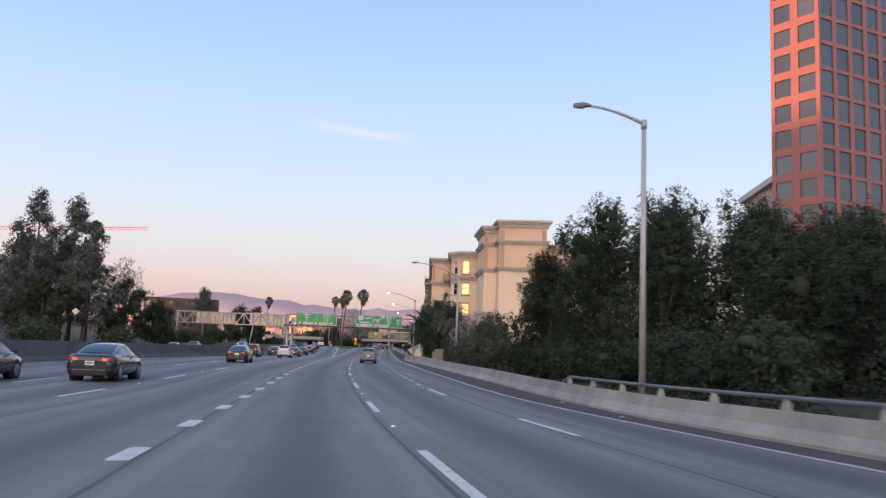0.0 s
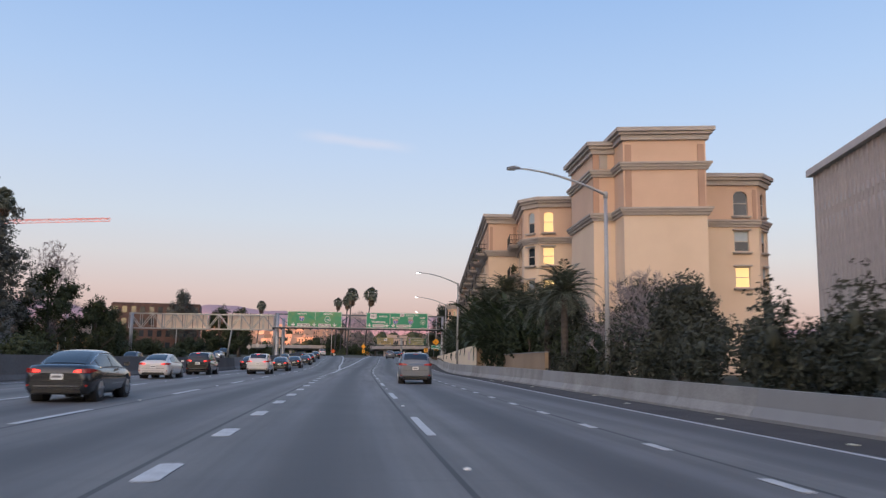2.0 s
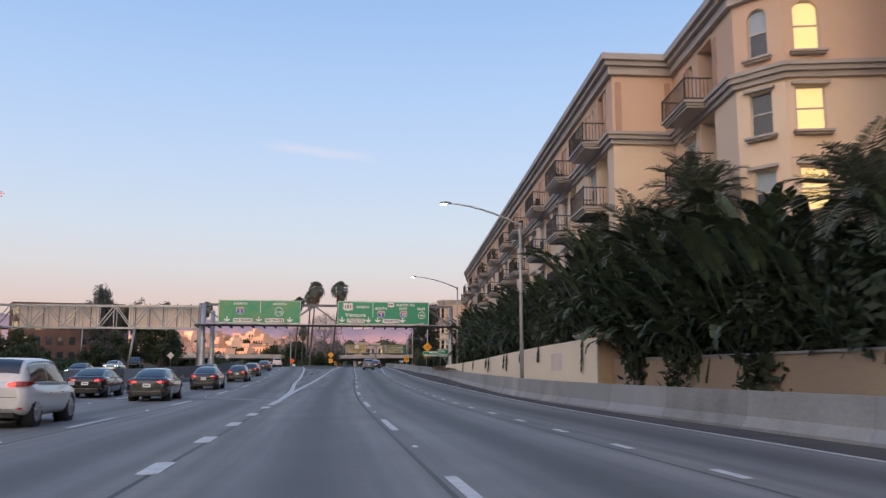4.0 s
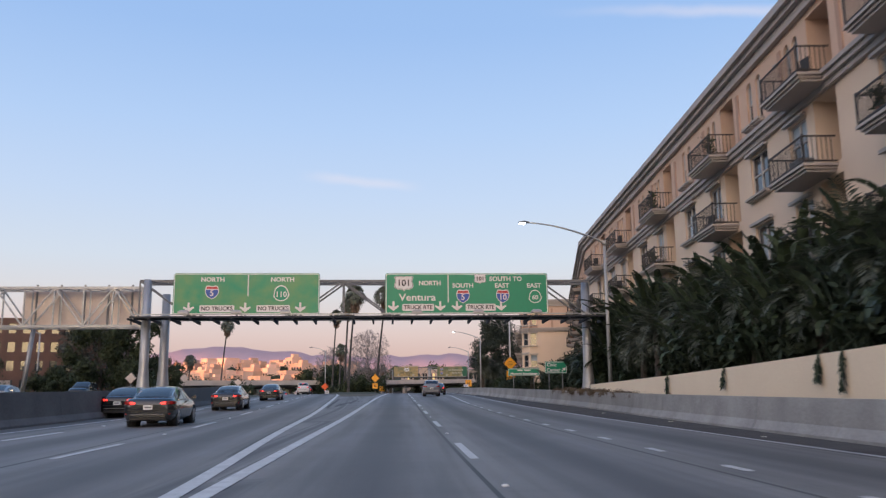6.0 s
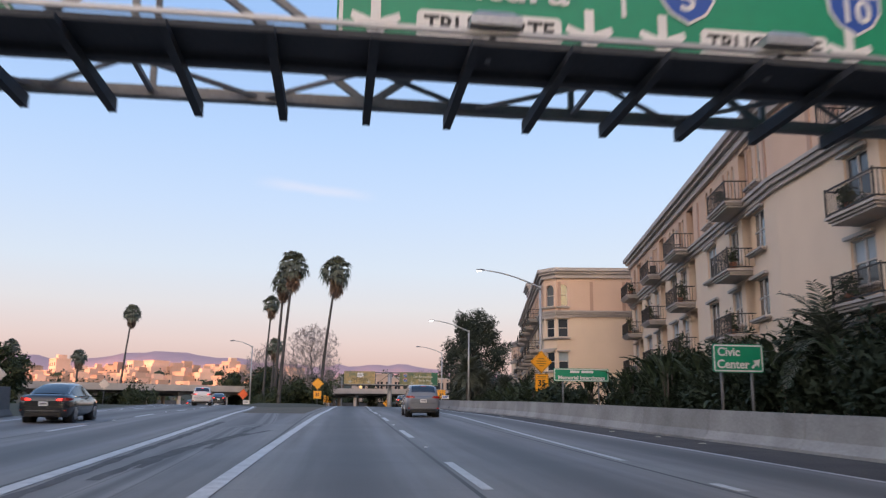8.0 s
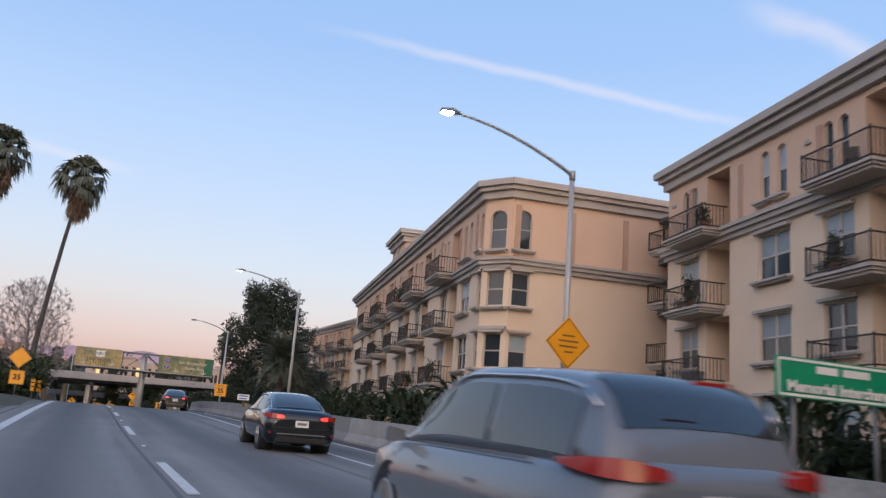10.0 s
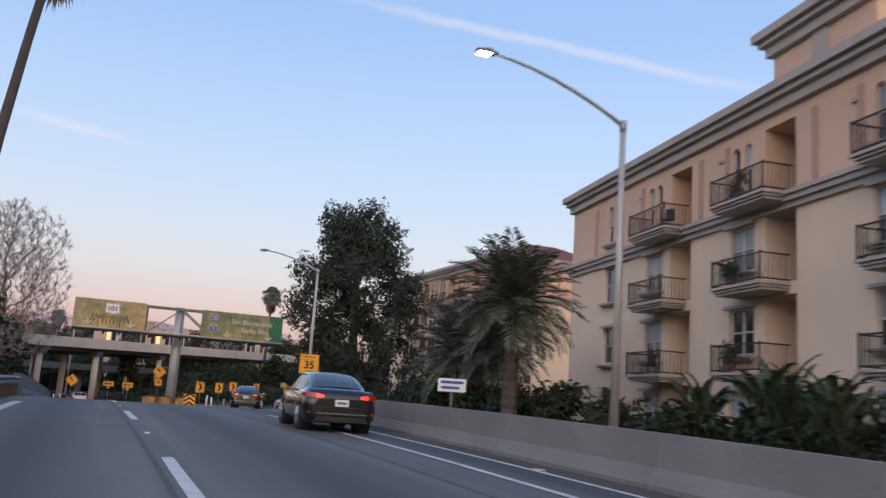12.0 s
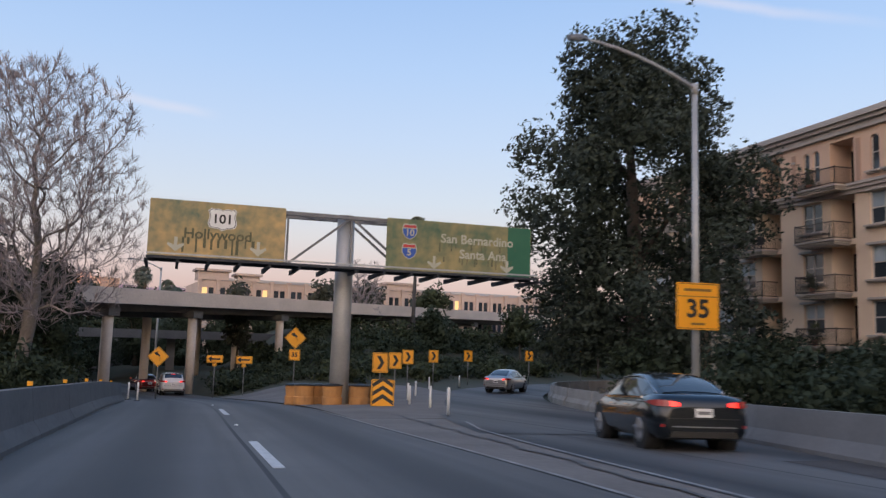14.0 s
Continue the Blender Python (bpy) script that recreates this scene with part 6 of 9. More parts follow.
def banana_leaf(m, base, a, el, stalk, blade, wide, rnd, bend=8.0):
    """A long stalk and a paddle blade that carries on its line, folded along the rib, torn and nodding at the tip."""
    q, e = Vector(base), el
    pts = []
    for k in range(12):
        pts.append(q.copy())
        ln = stalk / 4 if k < 4 else blade / 7
        q = q + Vector((math.cos(a) * math.cos(e), math.sin(a) * math.cos(e), math.sin(e))) * ln
        e -= radians(2.5 if k < 4 else bend * (0.5 + 0.16 * (k - 4)))
    m.tube(pts[:9], [0.045, 0.042, 0.038, 0.034, 0.03, 0.024, 0.018, 0.012, 0.006], 4, cap=False)
    s = Vector((-math.sin(a), math.cos(a), 0))
    fold = rnd.uniform(0.15, 0.75)
    for sg in (-1, 1):
        for k in range(4, 11):
            f0, f1 = (k - 4) / 7, (k - 3) / 7
            w0, w1 = wide * math.sin(math.pi * min(0.10 + f0 * 0.87, 1)) ** 0.6, wide * math.sin(math.pi * min(0.10 + f1 * 0.87, 1)) ** 0.6
            d = (pts[k + 1] - pts[k]) * rnd.uniform(0.86, 0.98)
            up = Vector((math.cos(a) * -d.normalized().z, math.sin(a) * -d.normalized().z, max(d.normalized().to_2d().length, 0.05)))
            out = (s * sg + up * (fold + rnd.uniform(-0.25, 0.1))).normalized()
            m.face(pts[k], pts[k] + d, pts[k] + d + out * w1 + d * 0.2, pts[k] + out * w0 + d * 0.15)


def banana_clump(label, seed, h, leaves=24):
    rnd = random.Random(seed)
    ob = thing("banana_plant", label, "plant", "banana plants along the wall")
    m, t = Mesh(), Mesh()
    for i in range(leaves):
        a = i * 2.4 + rnd.uniform(-0.3, 0.3)
        bx, by = rnd.gauss(0, 0.35), rnd.gauss(0, 0.45)
        tall = h * rnd.uniform(0.62, 1.0)
        banana_leaf(m, (bx, by, 0.0), a, radians(rnd.uniform(64, 87)), tall * 0.58, tall * 0.42, rnd.uniform(0.19, 0.30), rnd, rnd.uniform(5, 15))
    for i in range(16):
        a = i * 2.1
        banana_leaf(m, (rnd.gauss(0, 0.4), rnd.gauss(0, 0.4), 0.0), a, radians(rnd.uniform(50, 74)), h * 0.26, h * 0.30, 0.26, rnd, rnd.uniform(12, 22))
    for i in range(3):
        bx, by = rnd.gauss(0, 0.3), rnd.gauss(0, 0.3)
        t.tube([(bx, by, -0.3), (bx, by, h * 0.3), (bx * 1.2, by * 1.2, h * 0.55)], [0.13, 0.10, 0.05], 7)
    part("stem", t, BARK, ob)
    part("foliage", m, LEAF_B, ob)
    return ob


def hedge(name, label, pts, seed, leaf=None, size=0.3, per=1700, category="shrub", slim=0.42):
    """A dense shrub row as one thing, each bush a part: (x, y, z, rx, ry, rz) lobes."""
    rnd = random.Random(seed)
    ob = thing(name, label, category)
    for x, y, z, a, b, c in pts:
        m = Mesh()
        L = [((x + rnd.uniform(-0.45, 0.45) * a, y + rnd.uniform(-0.45, 0.45) * b, z + rnd.uniform(-0.35, 0.4) * c), tuple(v * rnd.uniform(0.45, 0.62) for v in (a, b, c))) for _ in range(6)]
        for q, r in L:
            lump(m, q, tuple(v * 0.26 for v in r), rnd, 5, 8)
        leaf_cloud(m, L, int(per * 0.5), size, rnd, shell=0.5, slim=slim)
        part("bush", m, leaf or LEAF, ob)
    return ob


def build_plants():
    rnd = random.Random(21)
    # dark ficus row at the start, right of the barrier
    for i, (x, y, top, w) in enumerate(((18.4, 49.8, 11.6, 3.0), (22.6, 48.6, 11.8, 3.4), (26.6, 46.0, 10.7, 3.4), (30.8, 43.5, 10.2, 3.5), (16.6, 57.5, 8.6, 2.5), (20.4, 58.0, 10.2, 3.1), (25.2, 56.0, 10.6, 3.4),
                                        (19.6, 41.2, 9.4, 2.9), (23.6, 38.2, 9.0, 3.0), (28.5, 36.0, 8.6, 3.2), (33.5, 35.5, 9.2, 3.6), (21.8, 31.6, 6.9, 2.7), (26.3, 28.4, 6.4, 2.8), (31.5, 27.0, 7.4, 3.2),
                                        (18.2, 64.5, 8.4, 2.6), (23.4, 24.0, 5.2, 2.3), (37.5, 42.0, 11.0, 3.6))):
        tree(x, y, top, "dense dark green ficus tree with upright pointed tufts", LEAF_F, w * 1.12, count=27000, size=0.105, lobes=12, trunk=0.22, low=0.1, shape="tuft", seed=i, name="ficus_tree", group="ficus row", inner=0.28, slim=0.3)
    hedge("shrub_row", "dark hedge under the ficus trees", [(16.4 + k * 0.5 * (k % 2), 22 + k * 4.2, 0.9, 2.2, 2.8, 1.9) for k in range(12)] + [(22 + 3 * (k % 3), 20 + k * 4, 1.5, 3.0, 3.0, 2.4) for k in range(11)], 5, LEAF_F, 0.10, 6000)
    # feathery trees before the first building
    for i, (x, y, top, w) in enumerate(((17.6, 74, 2.5, 1.9), (20.5, 80, 2.6, 2.2), (15.6, 83, 5.0, 2.2), (17.5, 90, 5.6, 2.4), (22.0, 71, 3.4, 2.0), (22.5, 90, 3.2, 2.2), (18.4, 98, 6.6, 2.4), (15.0, 104, 6.4, 2.0))):
        tree(x, y, top, "feathery grey-green tree with thin branches", LEAF_E, w, count=11000, size=0.10, lobes=13, trunk=0.13, low=0.28, seed=40 + i, name="pepper_tree", shell=0.2, inner=0.4, group="pepper trees")
    bare_tree(15.4, 88.5, 6.4, 3.0, "small bare brown tree behind the barrier", 8, 2)
    for i, (x, y, top) in enumerate(((13.5, 99.5, 7.4), (13.9, 107, 7.0), (13.9, 116, 7.6), (13.9, 126.5, 9.8), (14.4, 130.6, 8.8))):
        feather_palm(x, y, top, "young date palm with a stout rough trunk", 60 + i, 2.4, 52, 0.2)
    hedge("shrub_row", "dark evergreen shrubs in front of the cream building", [(14.2 + (k % 3) * 0.9, 92 + k * 2.9, 2.0 + 0.3 * (k % 4), 1.7, 2.0, 2.1 + 0.4 * (k % 3)) for k in range(15)], 9, LEAF, 0.14, 3400)
    hedge("shrub_row", "brown-green scrub behind the barrier before the building", [(13.2 + 1.1 * (k % 2), 64 + 2.9 * k, 1.2 + 0.35 * (k % 3), 1.3, 1.9, 1.5 + 0.5 * (k % 3)) for k in range(14)], 10, LEAF_E, 0.10, 3600)
    # banana plants along both fronts
    protos = [banana_clump("tall dark green banana plant with torn paddle leaves", 300 + k, h) for k, h in enumerate((5.2, 6.0, 6.8, 4.2))]
    for k, p in enumerate(protos):
        y = 136.0 + 3 * k
        p.matrix_basis = pose(12.95, y, 2.9, 0, 0, 40 * k)
        p.scale = (0.6, 0.75, 0.72)
    spots = []
    for y in frange(134.6, 190, 1.15):
        spots.append((12.85 + rnd.uniform(-0.1, 0.25) + 0.02 * (y - 134) + 1.3 * smooth01((y - 176) / 9), y + rnd.uniform(-0.5, 0.5), 2.95 - 0.35 * smooth01((y - 140) / 40), rnd.choice((0, 1, 2, 1)), rnd.uniform(0.78, 1.0) * (1.10 if y < 160 else 1.0)))
    for y in frange(113, 134, 1.25):
        for off in (0, 1.1):
            spots.append((13.75 + off + rnd.uniform(-0.2, 0.3), y + rnd.uniform(-0.5, 0.5), zr(y) + 1.1, rnd.choice((0, 1, 2)), rnd.uniform(0.95, 1.25) * (0.72 if y < 119 else 1.0)))
    for y in frange(191, 243, 1.9):
        for off in (0, 2.0):
            if off == 0 and 200 < y < 243:
                continue
            spots.append((14.3 + off + 0.02 * (y - 190) + 1.4 * smooth01((201 - y) / 6) + 1.6 * smooth01((y - 222) / 6) + rnd.uniform(-0.5, 0.5), y + rnd.uniform(-0.6, 0.6), zr(y) + 0.2, rnd.choice((0, 1, 2, 3)), rnd.uniform(0.8, 1.05) * (1.05 if y < 205 else 0.66) * (0.8 if y > 240 else 1)))
    for y in frange(164, 203, 1.5):
        spots.append((15.5 + 0.02 * (y - 164) + rnd.uniform(-0.4, 0.4), y + rnd.uniform(-0.5, 0.5), zr(y) + 0.9, rnd.choice((0, 1, 2)), rnd.uniform(1.05, 1.28)))
    for y in frange(255, 290, 1.8):
        for off in (0, 1.5):
            spots.append((16.6 + off + 0.06 * (y - 250) + rnd.uniform(-0.4, 0.4), y + rnd.uniform(-0.6, 0.6), zr(y) + 0.1, rnd.choice((0, 3, 3)), rnd.uniform(0.5, 0.72) * (0.88 if y > 266 else 1)))
    for x, y, z, k, s in spots:
        c = copy_thing(protos[k], pose(x, y, z, rnd.uniform(-4, 4), rnd.uniform(-4, 4), rnd.uniform(0, 360)))
        c.scale = (s * (0.72 if 133 < y < 191 else 1), s * (0.9 if 133 < y < 191 else 1), s * rnd.uniform(0.92, 1.08))
    for i, (x, y, top) in enumerate(((13.4, 137.5, 9.6), (13.0, 131.2, 9.2), (14.0, 152, 8.2), (14.4, 166, 8.0), (15.0, 181, 8.4), (15.8, 202, 8.9), (17.2, 214, 7.2))):
        feather_palm(x, y, top, "bushy green palm among the banana plants", 80 + i, 2.5, 34, 0.18)
    for i in range(13):
        y = 138.5 + 4.1 * i + rnd.uniform(-1, 1)
        feather_palm(12.75 + 0.02 * (y - 134), y, 6.6 + rnd.uniform(-0.5, 0.9), "drooping green palm overhanging the cream wall", 400 + i, 1.9, 40, 0.15, -40, 13.0, 2.75 - 0.35 * smooth01((y - 140) / 40))
    hedge("shrub_row", "dark undergrowth below the banana plants", [(12.95 + 0.027 * max(y - 190, 0) + 0.9 * (k % 2) + (1.7 if 184 < y < 206 else 0), y, (4.3 if 133 < y < 190 else zr(y) + 2.6 if y < 188 else zr(y) + (1.4 if y < 225 else 0.9)), 0.75 if 133 < y < 190 else 1.1, 1.9, 1.7 if 133 < y < 190 else 2.7 if y < 188 else 1.8 if y < 225 else 1.1) for k, y in enumerate(frange(114, 246, 2.7)) if not 206 < y < 243], 13, LEAF_F, 0.22, 2600, slim=0.34)
    hedge("dry_brush", "dry brown brush on the bank behind the barrier", [(11.55 + 0.25 * (k % 2) + 0.02 * max(k - 24, 0), 168 + 1.35 * k, zr(168 + 1.35 * k) + 0.42 + 0.5 * smooth01((1.35 * k) / 20), 0.36, 0.9, 0.2) for k in range(25)], 63, DRYLEAF, 0.07, 1500, slim=0.18)
    hedge("shrub_row", "tall dark shrubs behind the roadside signs", [(15.9 + 0.9 * (k % 2) + 0.025 * 1.9 * k + (2.3 if k > 15 else 0), 195 + 1.9 * k, zr(195 + 1.9 * k) + 1.7 + 0.35 * (k % 3), 1.15, 1.5, 1.9 + 0.3 * ((k * 5) % 3)) for k in range(25)], 64, LEAF_F, 0.17, 2600, slim=0.34)
    hedge("shrub_row", "dark undergrowth beside the second building", [(16.7 + 0.05 * max(y - 250, 0) + 0.9 * (k % 2) + (1.8 if y < 243 else 0), y, zr(y) + (0.7 if not 262 < y < 298 else 0.45), 1.1, 1.5, 1.2 if not 262 < y < 298 else 1.0) for k, y in enumerate(frange(228, 318, 2.1))], 14, LEAF_F, 0.15, 2600)
    # date palms in the garden and the great fig
    for i, (x, y, top, ln) in enumerate(((17.6, 300, 11.0, 2.75), (20.4, 307.0, 9.7, 2.8), (20.6, 311.2, 9.5, 3.0), (27.9, 326, 9.9, 3.0))):
        feather_palm(x, y, top, "green date palm with arching feather leaves", 100 + i, ln * 1.08, 78, 0.27, -38, 8.0, leaf_len=0.66, n=34)
    tree(27.2, 351.5, 25.1, "huge dark fig tree with clumped foliage and gaps of sky", LEAF_G, 7.5, count=92000, size=0.14, lobes=46, trunk=0.6, low=0.12, shape="fig", seed=7, name="fig_tree", shell=0.35, inner=0.10, slim=0.5)
    hedge("shrub_row", "dark thicket at the foot of the fig tree", [(25.5 + 2.2 * k, 347 + 2.5 * ((k * 7) % 3), 4.6 + (k % 3) * 0.6, 2.2, 2.4, 2.2) for k in range(7)] + [(29 + 2.0 * k, 338 + (k % 3) * 2, 4.4, 1.8, 1.8, 1.5) for k in range(5)], 17, LEAF_F, 0.16, 4200)
    # palms between the roadways
    for i, (x, y, top, bx, by, cr) in enumerate(((-6.16, 296.3, 24.4, -7.3, 296, 2.3), (-0.58, 305, 25.6, -2.3, 304, 2.5), (-7.6, 301, 22.6, -8.2, 301, 1.9), (-12.5, 346, 25.4, -13.4, 346, 1.9), (-10.4, 330, 16.0, -10.8, 330, 1.7),
                                                 (-41.5, 363, 25.2, -43.0, 363, 2.1), (-49, 356, 15.4, -49.4, 356, 1.7), (-60, 352, 16.8, -60.3, 352, 1.7), (-52.2, 169, 26.0, -52.4, 169, 2.0), (29.5, 404, 21, 29.3, 404, 1.8), (-2.0, 462, 18.2, -2.2, 462, 1.9), (2.2, 470, 16.6, 2.0, 470, 1.8))):
        fan_palm(x, y, top, (bx, by), "tall slender fan palm with a brown skirt of dead fronds", 130 + i, crown=cr)
    hedge("shrub_row", "dark shrubs round the palm trunks between the roadways", [(-7.4 + 1.1 * k, 297 + 1.3 * (k % 4) + k, 5.4 + 0.5 * (k % 3), 1.6, 2.2, 1.8) for k in range(6)] + [(-5.5 - 0.9 * k, 306 + 4.2 * k, 5.0, 2.2, 2.6, 2.2) for k in range(10)], 19, LEAF, 0.2, 2600)
    hedge("shrub_row", "dark shrubs beside the distant roadway", [(-33 - 2.2 * k, 338 + 3.1 * (k % 4) + k, 5.0 + (k % 3), 3.0, 3.0, 3.0) for k in range(9)], 23, LEAF, 0.24, 3400)
    bare_tree(-5.2, 363, 22.9, 6.0, "big leafless tree with pale trunk before the overpass", 31, 3)
    bare_tree(-15.0, 372, 19.0, 5.0, "leafless tree beside the overpass", 37, 1)
    for i, (x, y, top, w) in enumerate(((-4.6, 367.5, 10.6, 2.6), (-8.4, 368.0, 11.4, 3.2), (-12.5, 366.5, 12.0, 3.4), (-15.5, 360, 11.5, 3.4))):
        tree(x, y, top, "dark evergreen shrub tree behind the connector barrier", LEAF_F, w, count=12000, size=0.15, lobes=12, low=0.05, seed=250 + i, name="roadside_tree", shell=0.4)
    hedge("shrub_row", "low dark shrubs behind the connector barrier", [(-3.0 - 2.4 * (k % 4), 352 + 2.2 * k, zr(352 + 2.2 * k) + 1.0, 1.9, 2.0, 1.7) for k in range(8)], 34, LEAF_F, 0.15, 3000)
    # trees added to darken the view below the overpass deck
    for i, (x, y, top, w) in enumerate(((4, 428, 9.6, 3.4), (10, 430, 9.8, 3.4), (16.5, 431, 10.2, 3.6), (23, 432, 10.8, 3.6))):
        tree(x, y, top, "dark evergreen tree behind the overpass", LEAF_F, w, count=5000, size=0.26, lobes=10, low=0.02, seed=290 + i, name="roadside_tree", shell=0.4)
    hedge("shrub_row", "dark ivy and shrubs under the overpass", [(-46 + 3.9 * k, 397 + 2.45 * k + 2 * (k % 2), 3.6, 3.2, 2.6, 2.6 + 0.5 * (k % 3)) for k in range(14)], 33, LEAF_F, 0.2, 3600)
    tree(-14.5, 366, 13.5, "dark leafy tree beside the overpass", LEAF, 4.2, count=4200, seed=3)
    tree(-22, 372, 12.5, "dark leafy tree beside the overpass", LEAF, 4.5, count=4200, seed=4)
    tree(-9.5, 372, 10.5, "dark leafy tree beside the overpass", LEAF, 3.6, count=3600, seed=5)
    # trees beyond the median
    for i, (x, y, top, w, c) in enumerate(((-63.0, 167.5, 33.0, 5.2, 9000), (-55.6, 168.5, 31.4, 5.0, 9000), (-68.5, 176, 24.0, 6.0, 6000), (-51.0, 163, 21.5, 5.4, 6600), (-59.0, 173, 24.0, 6.0, 7000), (-63.5, 162, 18.5, 5.5, 6000), (-46.5, 173, 15.5, 4.6, 5200), (-74, 170, 20.0, 5.5, 5200), (-41.5, 180, 11.0, 3.8, 4000), (-57, 158, 14, 5.0, 4600),
                                           (-57.0, 305, 24.2, 4.4, 5600), (-62.5, 330, 24.5, 4.0, 4200), (-29.5, 240, 13.8, 3.4, 4200), (-35, 246, 14.6, 4.2, 4600), (-44, 258, 7.0, 3.4, 3600), (-47, 230, 6.0, 3.4, 3400), (-58, 236, 12.0, 4.2, 3800),
                                           (-70, 240, 13.0, 4.5, 3800), (-38, 286, 10.5, 3.6, 3400), (-46, 300, 12, 3.8, 3400), (-70, 290, 12.0, 4.4, 3400))):
        tree(x, y, top, "tall dark eucalyptus tree with loose hanging foliage" if top > 18 else "dark leafy roadside tree", LEAF_Y if top > 18 else LEAF, w, count=int(c * 1.9), size=0.22, lobes=24 if top > 18 else 11, trunk=0.4, low=0.2 if top > 18 else 0.15, shape="tall", seed=200 + i, inner=0.3 if top > 18 else 0.45,
             name="eucalyptus_tree" if top > 18 else "roadside_tree", shell=0.35)
    bare_tree(-49.0, 181, 21.0, 4.0, "bare branching tree beside the eucalyptus", 41, 0)
    hedge("shrub_row", "dark bushes behind the median barrier", [(-40 - 3.0 * (k % 4), 110 + 9.5 * k, (1.6 if k < 9 else 0.5) + zr(110 + 9.5 * k), 3.4, 5.5, 2.6 if k < 9 else 1.3) for k in range(15)], 27, LEAF, 0.22, 3200)
    for i, (x, y, top, w) in enumerate(((-20, 416, 13.5, 4.2), (-13.5, 414, 14.0, 4.0), (-7.0, 417, 13.0, 3.8), (-1.0, 421, 12.4, 3.4))):
        tree(x, y, top, "dark evergreen tree behind the overpass", LEAF_F, w, count=6000, size=0.24, lobes=11, low=0.15, seed=270 + i, name="roadside_tree", shell=0.4)
    hedge("shrub_row", "dark scrub on the bank below the overpass", [(7.5 + 3.0 * k, 380 + 2.3 * k + 2 * (k % 2), ground_z(7.5 + 3.0 * k, 380 + 2.3 * k) + 0.5, 2.2, 2.2, 1.3) for k in range(10)], 35, LEAF_F, 0.2, 2400)
    # trees on the slope behind the overpass
    for i, (x, y, top, w, lf) in enumerate(((8.8, 393, 11.6, 1.6, LEAF_E), (19.5, 405, 12.6, 2.6, LEAF_E), (24.5, 407, 13.0, 2.8, LEAF_E), (34, 412, 13, 3.0, LEAF), (41, 400, 10.5, 3.2, LEAF), (30, 398, 9.5, 2.6, LEAF_F), (50, 398, 12, 3.6, LEAF), (58, 392, 13, 4, LEAF_F))):
        tree(x, y, top, "thin tree on the slope behind the overpass", lf, w, count=2200, size=0.26, lobes=8, trunk=0.14, low=0.35, seed=230 + i, name="slope_tree", shell=0.2)
    bare_tree(22.0, 400, 15.5, 3.0, "thin bare tree on the slope", 51, 0)
    hedge("shrub_row", "dense dark shrubs covering the ramp slope", [(16 + 4.1 * k, 379 + 2.6 * k + 3 * (k % 2), ground_z(16 + 4.1 * k, 379 + 2.6 * k) + 0.6, 3.0, 2.6, 1.8) for k in range(12)] + [(12 + 5 * k, 394 + 2.0 * k, ground_z(12 + 5 * k, 394 + 2 * k) + 0.5, 3.2, 3, 1.6) for k in range(9)], 29, LEAF, 0.22, 2800)
    hedge("shrub_row", "dark ivy and scrub over the bank beside the ramp", [(9.5 + 3.4 * (k % 9), 378 + 4.0 * (k // 9) + 2.2 * (k % 9) * 0.8, ground_z(9.5 + 3.4 * (k % 9), 378 + 4.0 * (k // 9) + 1.8 * (k % 9)) + 0.25, 2.4, 2.2, 0.9) for k in range(36)], 61, LEAF_F, 0.17, 1500)
    hedge("shrub_row", "dark garden shrubs behind the ramp barrier", [(23.5 + 2.3 * (k % 8), 333 + 3.2 * (k // 8) + 0.5 * (k % 3), 4.0 + 0.5 * (k % 3), 1.9, 1.9, 1.7 + 0.4 * (k % 2)) for k in range(16)], 62, LEAF_F, 0.15, 2800)
    # leafy hillside
    far = Mesh()
    hr = random.Random(77)
    L = []
    for _ in range(260):
        y = hr.uniform(500, 730)
        x = hr.uniform(-0.42, 0.16) * (y - 190)
        r = hr.uniform(1.6, 4.6)
        L.append(((x, y, ground_z(x, y) + r * 0.5), (r, r, r * 0.9)))
    for c, r in L:
        lump(far, c, tuple(v * 0.8 for v in r), hr, 5, 7)
    leaf_cloud(far, L, 16000, 0.7, hr)
    w = thing("hillside_trees", "dark trees scattered over the distant hill", "woods", kind="stuff")
    part("foliage", far, LEAF, w)


def hanging_frond(y, ln, seed):
    """A withered leaf that has folded over the top of the cream wall and hangs down its face."""
    rnd = random.Random(seed)
    top = 3.45 - 0.35 * smooth01((y - 140) / 40)
    ob = thing("hanging_leaf", "withered dark leaf hanging over the cream wall", "leaf", "hanging leaves", m=pose(11.9, y, top))
    m = Mesh()
    spine = [Vector((0.7, 0.1, 0.5)), Vector((0.25, 0.03, 0.24)), Vector((-0.03, 0, 0.06)), Vector((-0.09, -0.02, -0.2))] + [Vector((-0.09 + 0.02 * math.sin(k), rnd.gauss(0, 0.03), -0.2 - ln * k / 5)) for k in range(1, 6)]
    m.tube(spine, [0.03] * 5 + [0.025, 0.02, 0.015, 0.01], 5)
    part("stalk", m, LEAF_F, ob)
    b = Mesh()
    for k in range(70):
        t = rnd.uniform(2.2, len(spine) - 1.01)
        a, c = spine[int(t)], spine[int(t) + 1]
        p = a.lerp(c, t - int(t))
        s = rnd.choice((-1, 1))
        tip = p + Vector((rnd.uniform(-0.09, 0.03), s * rnd.uniform(0.05, 0.2), -rnd.uniform(0.1, 0.3)))
        b.face(p, p.lerp(tip, 0.5) + Vector((-0.01, s * 0.03, 0.04)), tip, p.lerp(tip, 0.5) + Vector((0.0, -s * 0.02, -0.04)))
    part("blade", b, LEAF_F, ob)


